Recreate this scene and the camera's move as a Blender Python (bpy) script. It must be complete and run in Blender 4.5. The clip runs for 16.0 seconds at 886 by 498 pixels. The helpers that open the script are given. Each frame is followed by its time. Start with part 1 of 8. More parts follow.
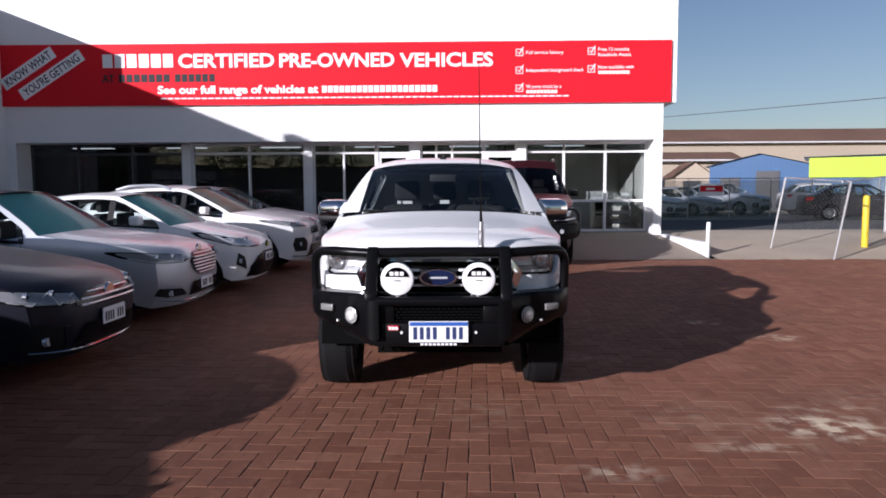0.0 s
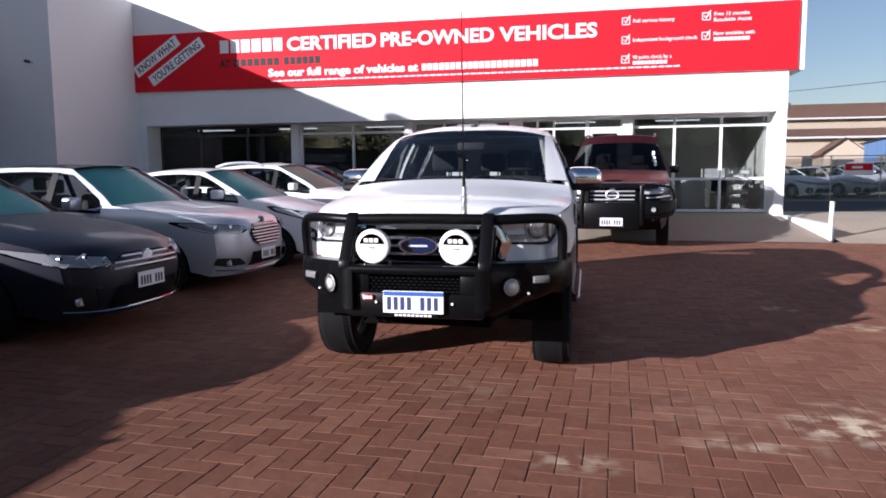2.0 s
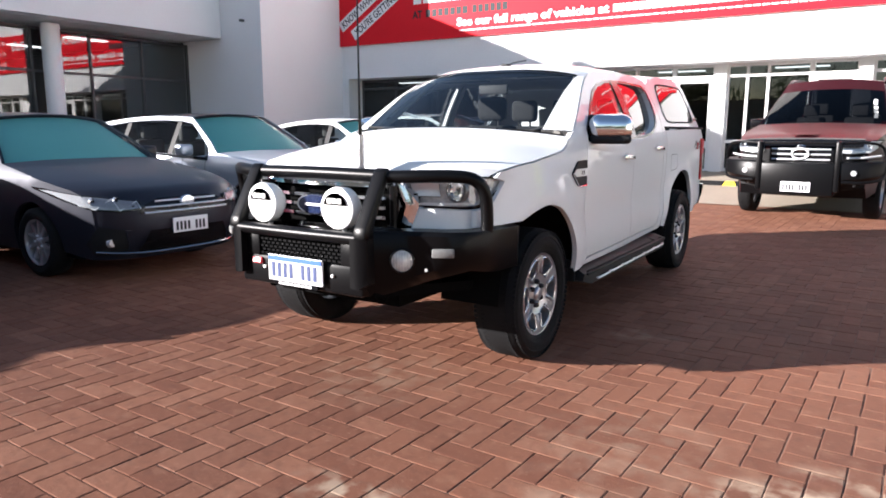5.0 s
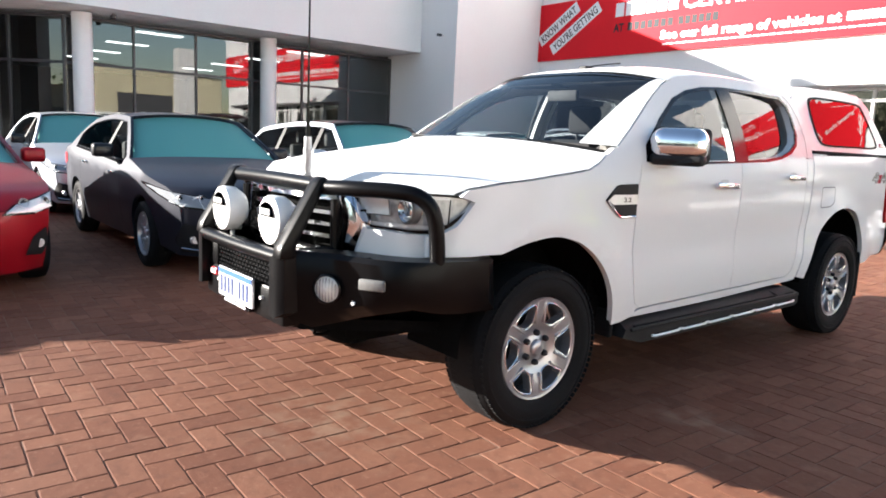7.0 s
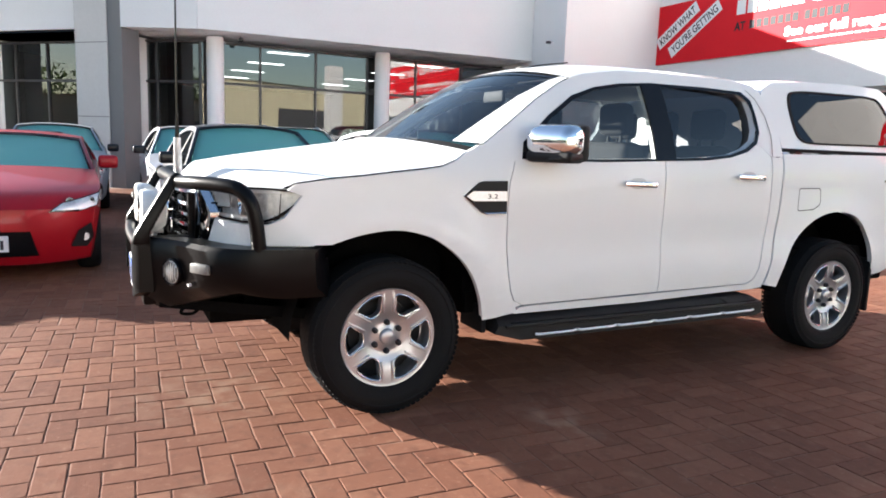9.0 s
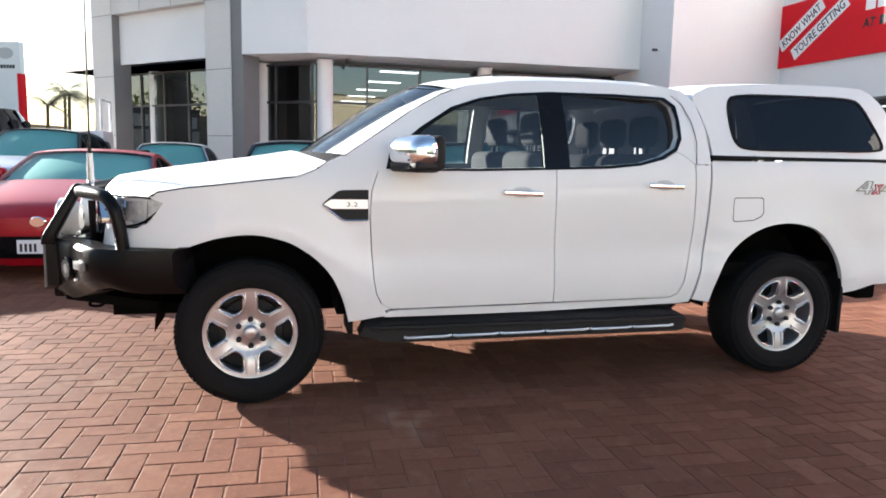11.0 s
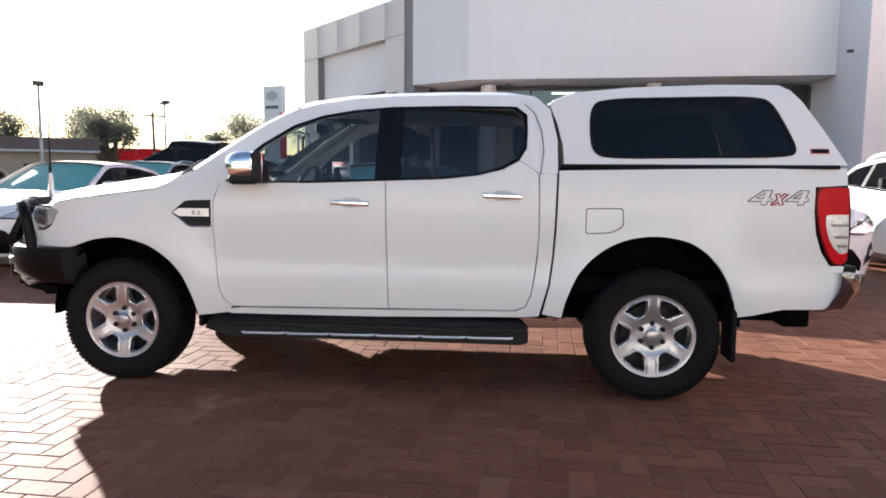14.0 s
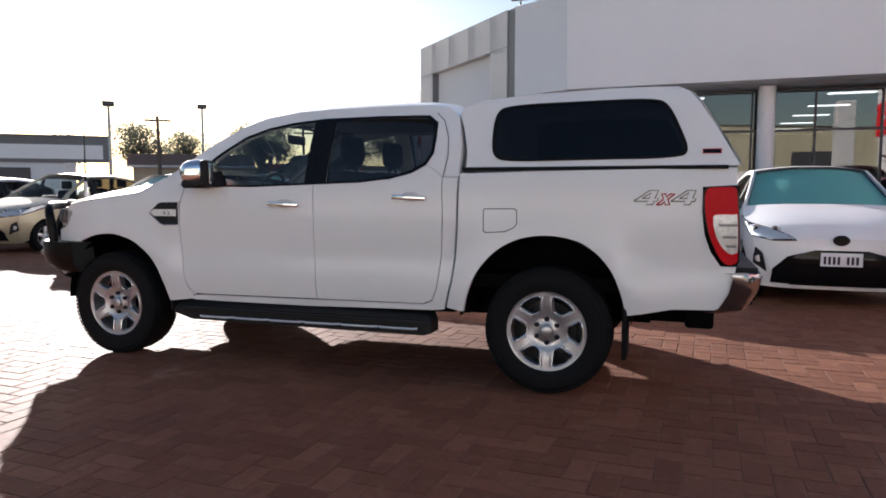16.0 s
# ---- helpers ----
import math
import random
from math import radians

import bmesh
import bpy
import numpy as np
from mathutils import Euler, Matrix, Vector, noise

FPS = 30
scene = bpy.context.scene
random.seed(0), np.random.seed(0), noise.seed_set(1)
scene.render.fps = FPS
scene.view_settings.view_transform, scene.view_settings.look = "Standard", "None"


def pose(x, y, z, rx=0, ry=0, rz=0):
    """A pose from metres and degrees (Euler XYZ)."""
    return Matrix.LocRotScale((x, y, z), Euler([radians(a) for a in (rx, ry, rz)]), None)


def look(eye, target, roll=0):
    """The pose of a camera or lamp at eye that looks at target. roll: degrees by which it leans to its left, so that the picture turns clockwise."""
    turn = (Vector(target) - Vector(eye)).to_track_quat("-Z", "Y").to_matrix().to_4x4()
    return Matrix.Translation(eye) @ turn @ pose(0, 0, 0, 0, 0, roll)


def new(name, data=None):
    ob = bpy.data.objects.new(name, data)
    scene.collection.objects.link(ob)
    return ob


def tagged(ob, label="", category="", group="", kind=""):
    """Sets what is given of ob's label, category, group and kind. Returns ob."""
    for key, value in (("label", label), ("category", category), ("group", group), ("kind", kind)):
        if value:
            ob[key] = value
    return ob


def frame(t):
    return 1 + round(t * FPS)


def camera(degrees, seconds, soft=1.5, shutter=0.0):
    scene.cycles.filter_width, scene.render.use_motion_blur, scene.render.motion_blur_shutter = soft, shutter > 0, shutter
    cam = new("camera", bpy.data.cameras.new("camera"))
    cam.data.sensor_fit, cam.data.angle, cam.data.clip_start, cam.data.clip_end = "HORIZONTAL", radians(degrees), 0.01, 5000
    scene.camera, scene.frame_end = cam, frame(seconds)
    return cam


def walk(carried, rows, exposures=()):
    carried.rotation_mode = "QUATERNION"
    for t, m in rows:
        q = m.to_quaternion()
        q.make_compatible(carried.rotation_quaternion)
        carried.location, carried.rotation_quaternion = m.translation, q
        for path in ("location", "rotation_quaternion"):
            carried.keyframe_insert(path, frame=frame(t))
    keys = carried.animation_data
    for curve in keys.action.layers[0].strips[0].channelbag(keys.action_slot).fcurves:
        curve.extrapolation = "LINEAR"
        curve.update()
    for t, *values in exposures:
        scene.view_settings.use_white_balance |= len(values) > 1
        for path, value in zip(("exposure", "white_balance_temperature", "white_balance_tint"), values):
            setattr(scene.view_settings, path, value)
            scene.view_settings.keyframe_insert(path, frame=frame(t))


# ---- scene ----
cam = camera(65.4, 16.0, soft=1.8)
PATH = [
    (0, (0.092, -5.356, 1.473), (0.063, -3.363, 1.313), -0.3),
    (0.5, (0.282, -5.319, 1.438), (0.163, -3.327, 1.297), -0.6),
    (1, (0.489, -5.273, 1.391), (0.274, -3.29, 1.246), -0.7),
    (1.5, (0.75, -5.147, 1.368), (0.441, -3.178, 1.197), -0.5),
    (2, (1.009, -5.01, 1.35), (0.601, -3.063, 1.142), -0.4),
    (2.5, (1.325, -4.846, 1.346), (0.796, -2.932, 1.11), -0.4),
    (3, (1.587, -4.67, 1.329), (0.957, -2.79, 1.067), 0.1),
    (3.2, (1.691, -4.581, 1.325), (1.026, -2.714, 1.058), 0.3),
    (5.3, (2.586, -3.379, 1.3), (1.449, -1.767, 0.967), -0.1),
    (5.5, (2.645, -3.225, 1.285), (1.448, -1.655, 0.961), -0.2),
    (6, (2.768, -2.898, 1.285), (1.433, -1.444, 0.962), 0.7),
    (6.5, (2.839, -2.574, 1.273), (1.388, -1.231, 0.969), 1.8),
    (7, (2.946, -2.298, 1.286), (1.42, -1.041, 0.985), 2.7),
    (7.5, (3.147, -2.025, 1.292), (1.573, -0.832, 0.978), 2.5),
    (8, (3.343, -1.775, 1.278), (1.688, -0.695, 0.97), 1.9),
    (8.2, (3.459, -1.666, 1.28), (1.781, -0.621, 0.978), 1.9),
    (10.3, (4.281, -0.368, 1.293), (2.4, 0.249, 1.005), 2.0),
    (10.5, (4.346, -0.227, 1.296), (2.456, 0.36, 1.011), 1.9),
    (11, (4.508, 0.123, 1.315), (2.584, 0.598, 1.05), 1.3),
    (11.5, (4.587, 0.487, 1.299), (2.639, 0.868, 1.052), 1.5),
    (12, (4.658, 0.851, 1.29), (2.692, 1.133, 1.048), 1.4),
    (12.5, (4.746, 1.242, 1.289), (2.764, 1.385, 1.057), 0.9),
    (13, (4.777, 1.618, 1.284), (2.79, 1.64, 1.057), 0.5),
    (13.5, (4.815, 2.027, 1.285), (2.831, 1.916, 1.066), 0.3),
    (14, (4.871, 2.448, 1.282), (2.894, 2.23, 1.074), 0.4),
    (14.5, (4.901, 2.818, 1.259), (2.937, 2.496, 1.065), 0.7),
    (15, (4.904, 3.182, 1.256), (2.963, 2.732, 1.083), 0.9),
    (15.5, (4.934, 3.581, 1.254), (3.019, 3.028, 1.082), 0.5),
    (16, (4.914, 3.942, 1.231), (3.027, 3.301, 1.056), -0.0),
]
walk(cam, [(t, look(eye, target, roll)) for t, eye, target, roll in PATH], [(0, 0.50, 5750, 20), (3.0, 1.2, 5850, 19), (5.3, 2.05, 6150, 14), (7.0, 2.38, 6350, 11), (10.5, 2.48, 6350, 11), (12.5, 2.48, 6400, 12), (14.0, 2.25, 6350, 14), (16.0, 1.58, 6250, 16)])

# ---- world, sun, exposure ----
SUN_AZ, SUN_EL = radians(44.5), radians(15.6)      # the way the light travels over the ground, from +x towards +y
TO_SUN = Vector((-math.cos(SUN_AZ) * math.cos(SUN_EL), -math.sin(SUN_AZ) * math.cos(SUN_EL), math.sin(SUN_EL)))
world = bpy.data.worlds.new("sky")
world.use_nodes = True
scene.world = world
wn = world.node_tree
sky = wn.nodes.new("ShaderNodeTexSky")
sky.sky_type = "NISHITA"
sky.sun_disc = False
sky.sun_elevation = SUN_EL
sky.sun_rotation = math.atan2(TO_SUN.x, TO_SUN.y)
sky.air_density, sky.dust_density, sky.ozone_density = 1.0, 0.6, 1.0
wn.links.new(sky.outputs[0], wn.nodes["Background"].inputs[0])
wn.nodes["Background"].inputs[1].default_value = 0.052
sun = new("sun", bpy.data.lights.new("sun", "SUN"))
sun.data.energy, sun.data.angle, sun.data.color = 5.0, radians(0.6), (1.0, 0.93, 0.84)
sun.matrix_world = look(TO_SUN * 80, (0, 0, 0))


# ---- materials ----
def mat(name, color, rough=0.5, metal=0.0, vary=0.12, scale=3.0, fine=60.0, bump=0.0, coat=0.0, spec=0.5, rvary=0.1, emit=None, coat_rough=0.015):
    m = bpy.data.materials.new(name)
    m.use_nodes = True
    t = m.node_tree
    p = t.nodes["Principled BSDF"]
    p.inputs["Metallic"].default_value = metal
    p.inputs["Coat Weight"].default_value = coat
    p.inputs["Coat Roughness"].default_value = coat_rough
    p.inputs["Specular IOR Level"].default_value = spec
    co = t.nodes.new("ShaderNodeTexCoord")
    n1, n2 = t.nodes.new("ShaderNodeTexNoise"), t.nodes.new("ShaderNodeTexNoise")
    n1.inputs["Scale"].default_value, n1.inputs["Detail"].default_value = scale, 4
    n2.inputs["Scale"].default_value, n2.inputs["Detail"].default_value = fine, 3
    for n in (n1, n2):
        t.links.new(co.outputs["Object"], n.inputs["Vector"])
    add = t.nodes.new("ShaderNodeMath")
    add.operation = "ADD"
    t.links.new(n1.outputs[0], add.inputs[0])
    t.links.new(n2.outputs[0], add.inputs[1])
    ra = t.nodes.new("ShaderNodeMapRange")
    ra.inputs["From Min"].default_value, ra.inputs["From Max"].default_value = 0.6, 1.4
    ra.inputs["To Min"].default_value, ra.inputs["To Max"].default_value = 1 - vary, 1 + vary
    t.links.new(add.outputs[0], ra.inputs["Value"])
    mul = t.nodes.new("ShaderNodeVectorMath")
    mul.operation = "SCALE"
    mul.inputs[0].default_value = color
    t.links.new(ra.outputs[0], mul.inputs["Scale"])
    t.links.new(mul.outputs[0], p.inputs["Base Color"])
    rr = t.nodes.new("ShaderNodeMapRange")
    rr.inputs["To Min"].default_value, rr.inputs["To Max"].default_value = max(0.0, rough * (1 - rvary)), min(1, rough * (1 + rvary))
    t.links.new(n1.outputs[0], rr.inputs["Value"])
    t.links.new(rr.outputs[0], p.inputs["Roughness"])
    if bump:
        b = t.nodes.new("ShaderNodeBump")
        b.inputs["Strength"].default_value, b.inputs["Distance"].default_value = bump, 0.01
        t.links.new(n2.outputs[0], b.inputs["Height"])
        t.links.new(b.outputs[0], p.inputs["Normal"])
    if emit:
        p.inputs["Emission Color"].default_value = (*emit[0], 1)
        p.inputs["Emission Strength"].default_value = emit[1]
    return m


def glass(name, tint, ior=1.5, rough=0.0, most=1.0):
    """A thin pane: clear or tinted, with gloss that grows towards grazing angles."""
    m = bpy.data.materials.new(name)
    m.use_nodes = True
    t = m.node_tree
    t.nodes.remove(t.nodes["Principled BSDF"])
    tr, gl, lw, mx = (t.nodes.new("ShaderNode" + k) for k in ("BsdfTransparent", "BsdfGlossy", "LayerWeight", "MixShader"))
    tr.inputs[0].default_value = (*tint, 1)
    gl.inputs["Roughness"].default_value = rough
    lw.inputs["Blend"].default_value = 0.5
    f0 = ((ior - 1) / (ior + 1)) ** 2
    pw, mr = t.nodes.new("ShaderNodeMath"), t.nodes.new("ShaderNodeMapRange")
    pw.operation, pw.inputs[1].default_value = "POWER", 5.0
    mr.inputs["To Min"].default_value, mr.inputs["To Max"].default_value = f0, most
    t.links.new(lw.outputs["Facing"], pw.inputs[0])
    t.links.new(pw.outputs[0], mr.inputs["Value"])
    t.links.new(mr.outputs[0], mx.inputs[0])
    t.links.new(tr.outputs[0], mx.inputs[1])
    t.links.new(gl.outputs[0], mx.inputs[2])
    t.links.new(mx.outputs[0], t.nodes["Material Output"].inputs[0])
    return m


def sheer(name, color, cover):
    """An open weave: part cloth, part gaps."""
    m = bpy.data.materials.new(name)
    m.use_nodes = True
    t = m.node_tree
    t.nodes.remove(t.nodes["Principled BSDF"])
    tr, df, mx = (t.nodes.new("ShaderNode" + k) for k in ("BsdfTransparent", "BsdfDiffuse", "MixShader"))
    df.inputs["Color"].default_value = (*color, 1)
    mx.inputs[0].default_value = cover
    t.links.new(tr.outputs[0], mx.inputs[1])
    t.links.new(df.outputs[0], mx.inputs[2])
    t.links.new(mx.outputs[0], t.nodes["Material Output"].inputs[0])
    return m


def leafy(name, color):
    """Leaves that let some of the light through."""
    m = mat(name, color, 0.65, vary=0.35, scale=1.0, fine=9)
    t = m.node_tree
    tr, mx = t.nodes.new("ShaderNodeBsdfTranslucent"), t.nodes.new("ShaderNodeMixShader")
    tr.inputs[0].default_value = (color[0] * 1.4, color[1] * 1.45, color[2] * 1.2, 1)
    mx.inputs[0].default_value = 0.5
    t.links.new(t.nodes["Principled BSDF"].outputs[0], mx.inputs[1])
    t.links.new(tr.outputs[0], mx.inputs[2])
    t.links.new(mx.outputs[0], t.nodes["Material Output"].inputs[0])
    return m


M = {
    "white_paint": mat("white_paint", (0.76, 0.77, 0.77), 0.45, coat=0.5, spec=0.2, coat_rough=0.05, vary=0.006, rvary=0.04),
    "silver_paint": mat("silver_paint", (0.47, 0.50, 0.55), 0.36, metal=0.55, coat=0.4, vary=0.01, rvary=0.04),
    "grey_paint": mat("grey_paint", (0.016, 0.018, 0.028), 0.40, metal=0.35, coat=0.15, spec=0.3, vary=0.02, rvary=0.04),
    "black_paint": mat("black_paint", (0.008, 0.008, 0.010), 0.4, coat=0.4, spec=0.2, vary=0.03, rvary=0.04),
    "red_paint": mat("red_paint", (0.34, 0.004, 0.012), 0.42, metal=0.2, coat=0.3, spec=0.25, vary=0.01, rvary=0.04),
    "maroon_paint": mat("maroon_paint", (0.030, 0.0032, 0.006), 0.45, metal=0.2, coat=0.12, spec=0.2, vary=0.02, rvary=0.04),
    "gold_paint": mat("gold_paint", (0.42, 0.36, 0.25), 0.38, metal=0.5, coat=0.4, vary=0.01, rvary=0.04),
    "bar_black": mat("bar_black", (0.0035, 0.0035, 0.004), 0.32, vary=0.2, bump=0.03, fine=400, spec=0.14),
    "trim_black": mat("trim_black", (0.009, 0.009, 0.0095), 0.6, spec=0.3, vary=0.2, bump=0.1, fine=300),
    "gloss_black": mat("gloss_black", (0.006, 0.006, 0.007), 0.12, vary=0.1, spec=0.2),
    "underbody": mat("underbody", (0.004, 0.004, 0.004), 0.95, spec=0.04, vary=0.3, bump=0.3),
    "rubber": mat("rubber", (0.007, 0.007, 0.0075), 0.8, spec=0.18, vary=0.3, bump=0.25, fine=150),
    "alloy": mat("alloy", (0.46, 0.46, 0.48), 0.30, metal=0.7, vary=0.05, rvary=0.25),
    "alloy_bright": mat("alloy_bright", (0.74, 0.74, 0.76), 0.22, metal=0.8, vary=0.04),
    "alloy_dark": mat("alloy_dark", (0.016, 0.016, 0.018), 0.6, metal=0.3, vary=0.1),
    "chrome": mat("chrome", (0.85, 0.86, 0.88), 0.07, metal=1.0, vary=0.02),
    "steel": mat("steel", (0.45, 0.45, 0.46), 0.4, metal=0.9, vary=0.15),
    "lamp_white": mat("lamp_white", (0.85, 0.85, 0.83), 0.35, vary=0.03, coat=0.3),
    "reflector": mat("reflector", (0.75, 0.76, 0.78), 0.12, metal=0.9, vary=0.1, scale=30),
    "tail_red": mat("tail_red", (0.55, 0.005, 0.012), 0.35, vary=0.08, spec=0.12),
    "seat_cloth": mat("seat_cloth", (0.018, 0.018, 0.019), 0.9, vary=0.2, bump=0.3, fine=250),
    "seat_light": mat("seat_light", (0.35, 0.34, 0.32), 0.8, vary=0.1, bump=0.2),
    "dash": mat("dash", (0.02, 0.02, 0.021), 0.7, vary=0.15, bump=0.2),
    "lamp_inner": mat("lamp_inner", (0.62, 0.63, 0.65), 0.3, metal=0.5, vary=0.35, scale=25),
    "lens_grey": mat("lens_grey", (0.17, 0.17, 0.165), 0.3, vary=0.15, scale=40),
    "sunshade": mat("sunshade", (0.17, 0.48, 0.46), 0.55, vary=0.06, scale=1.5),
    "shade_khaki": mat("shade_khaki", (0.34, 0.32, 0.22), 0.6, vary=0.06, scale=1.5),
    "plate_white": mat("plate_white", (0.75, 0.76, 0.78), 0.4, vary=0.03),
    "plate_blue": mat("plate_blue", (0.03, 0.10, 0.38), 0.4, vary=0.05),
    "plate_ink": mat("plate_ink", (0.025, 0.04, 0.12), 0.45, vary=0.05),
    "badge_red": mat("badge_red", (0.45, 0.02, 0.03), 0.3),
    "decal_olive": mat("decal_olive", (0.21, 0.20, 0.15), 0.5, vary=0.05),
    "badge_blue": mat("badge_blue", (0.005, 0.012, 0.045), 0.2, coat=0.5),
    "render_white": mat("render_white", (0.80, 0.80, 0.805), 0.75, vary=0.035, scale=0.6, fine=30, bump=0.06),
    "panel_grey": mat("panel_grey", (0.52, 0.52, 0.52), 0.55, vary=0.05, scale=0.5, fine=12),
    "panel_dark": mat("panel_dark", (0.16, 0.16, 0.165), 0.5, vary=0.06),
    "frame_white": mat("frame_white", (0.78, 0.78, 0.78), 0.4, vary=0.04),
    "frame_dark": mat("frame_dark", (0.05, 0.05, 0.055), 0.4, vary=0.08),
    "sign_red": mat("sign_red", (0.72, 0.012, 0.022), 0.6, spec=0.15, vary=0.04, scale=0.5, fine=20),
    "sign_white": mat("sign_white", (0.84, 0.84, 0.84), 0.45, vary=0.02),
    "sign_grey": mat("sign_grey", (0.035, 0.035, 0.04), 0.6, spec=0.15, vary=0.02),
    # near-black: the shade of the rooms behind the glass is put in the colour
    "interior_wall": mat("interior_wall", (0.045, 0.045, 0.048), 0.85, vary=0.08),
    "interior_light": mat("interior_light", (0.62, 0.60, 0.55), 0.85, vary=0.05),
    "interior_floor": mat("interior_floor", (0.16, 0.155, 0.15), 0.25, vary=0.08),
    "light_strip": mat("light_strip", (0.8, 0.8, 0.8), 0.5, emit=((1.0, 0.97, 0.92), 2.0)),
    "light_strip_dim": mat("light_strip_dim", (0.8, 0.8, 0.8), 0.5, emit=((1.0, 0.97, 0.92), 0.8)),
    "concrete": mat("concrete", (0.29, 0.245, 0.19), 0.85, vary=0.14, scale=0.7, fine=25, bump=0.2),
    # lighter copy of concrete, with the sun on the side drive in its colour
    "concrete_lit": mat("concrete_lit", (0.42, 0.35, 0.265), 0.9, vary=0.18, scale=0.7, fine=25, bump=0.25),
    "chrome_smoke": mat("chrome_smoke", (0.30, 0.30, 0.31), 0.12, metal=1.0, vary=0.05),
    "asphalt": mat("asphalt", (0.05, 0.05, 0.052), 0.9, vary=0.2, scale=0.5, fine=80, bump=0.35),
    "verge": mat("verge", (0.22, 0.19, 0.13), 0.95, vary=0.35, scale=0.4, fine=15, bump=0.4),
    "joint_sand": mat("joint_sand", (0.17, 0.095, 0.064), 0.95, vary=0.35, scale=1.5, fine=120, bump=0.4),
    "warehouse_wall": mat("warehouse_wall", (0.38, 0.32, 0.245), 0.8, vary=0.08, scale=0.2, fine=4),
    "roof_brown": mat("roof_brown", (0.33, 0.20, 0.145), 0.7, vary=0.15, scale=0.2, fine=5),
    "shed_blue": mat("shed_blue", (0.035, 0.10, 0.22), 0.6, vary=0.08, scale=0.5),
    "shed_lime": mat("shed_lime", (0.36, 0.50, 0.02), 0.6, vary=0.05),
    "yellow": mat("yellow", (0.75, 0.55, 0.01), 0.5, vary=0.08),
    "cladding_yellow": mat("cladding_yellow", (0.42, 0.385, 0.27), 0.6, vary=0.08),
    "galvanised": mat("galvanised", (0.42, 0.42, 0.41), 0.45, metal=0.7, vary=0.12),
    "timber_pole": mat("timber_pole", (0.13, 0.10, 0.08), 0.9, vary=0.25, bump=0.4),
    "bark": mat("bark", (0.10, 0.08, 0.06), 0.95, vary=0.3, bump=0.5),
    "leaf": leafy("leaf", (0.055, 0.075, 0.035)),
    "leaf_dry": leafy("leaf_dry", (0.095, 0.098, 0.085)),
    "parked_glass": glass("parked_glass", (0.78, 0.84, 0.83), 1.3, most=0.25),
    "dim_glass": glass("dim_glass", (0.13, 0.14, 0.15), 1.4),
    "lamp_back": mat("lamp_back", (0.50, 0.51, 0.52), 0.30, metal=0.5, vary=0.4, scale=26),
    "lamp_parked": mat("lamp_parked", (0.27, 0.28, 0.30), 0.3, metal=0.1, vary=0.12, scale=22),
    "lamp_cover": glass("lamp_cover", (0.90, 0.92, 0.93), 1.32),
    "lamp_clear": mat("lamp_clear", (0.66, 0.66, 0.63), 0.22, metal=0.15, vary=0.25, scale=35, coat=0.5),
    "satin": mat("satin", (0.78, 0.79, 0.80), 0.35, metal=0.55, vary=0.08, scale=20),
    "car_glass": glass("car_glass", (0.54, 0.60, 0.60), 1.75),
    "screen_glass": glass("screen_glass", (0.50, 0.55, 0.56), 1.85),
    "dark_glass": glass("dark_glass", (0.035, 0.037, 0.042), 1.5),
    "door_glass": glass("door_glass", (0.28, 0.29, 0.30), 1.35),
    "tint_glass": glass("tint_glass", (0.24, 0.26, 0.28), 1.65),
    "shop_glass": glass("shop_glass", (0.53, 0.56, 0.56), 2.1),
    "shade_cloth": sheer("shade_cloth", (0.36, 0.40, 0.31), 0.42),
    "shop_pane": glass("shop_pane", (0.62, 0.66, 0.66), 1.55),
    "lamp_glass": glass("lamp_glass", (0.85, 0.87, 0.88), 1.5),
}


# ---- mesh helpers ----
def obj(name, bm, material, parent=None, smooth=True, angle=35):
    me = bpy.data.meshes.new(name)
    bmesh.ops.recalc_face_normals(bm, faces=bm.faces[:])
    if smooth:
        lim = radians(angle)
        for f in bm.faces:
            f.smooth = True
        for e in bm.edges:
            e.smooth = not (len(e.link_faces) == 2 and e.calc_face_angle(0) > lim)
    bm.to_mesh(me)
    bm.free()
    for mm in material if isinstance(material, (list, tuple)) else [material]:
        me.materials.append(M[mm])
    ob = new(name, me)
    ob.parent = parent
    return ob


def part(name, bm, material, parent, label="", **kw):
    ob = obj(name, bm, material, parent, **kw)
    if label:
        ob["label"] = label
    return ob


def thing(name, label, category, m=None, group="", kind=""):
    e = new(name)
    e.empty_display_size = 0.1
    if m is not None:
        e.matrix_basis = m
    return tagged(e, label, category, group, kind)


def put_box(bm, x0, x1, y0, y1, z0, z1, bevel=0.0, segs=2):
    b = bmesh.new()
    bmesh.ops.create_cube(b, size=1)
    for v in b.verts:
        v.co = Vector(((x0 + x1) / 2 + v.co.x * (x1 - x0), (y0 + y1) / 2 + v.co.y * (y1 - y0), (z0 + z1) / 2 + v.co.z * (z1 - z0)))
    if bevel:
        bmesh.ops.bevel(b, geom=b.edges[:], offset=bevel, segments=segs, profile=0.5, affect="EDGES")
    join(bm, b)


def join(bm, b, m=None):
    """Add the mesh b to bm, moved by m."""
    if m is not None:
        b.transform(m)
    me = bpy.data.meshes.new("tmp")
    b.to_mesh(me)
    b.free()
    bm.from_mesh(me)
    bpy.data.meshes.remove(me)


def box(x0, x1, y0, y1, z0, z1, bevel=0.0, segs=2):
    bm = bmesh.new()
    put_box(bm, x0, x1, y0, y1, z0, z1, bevel, segs)
    return bm


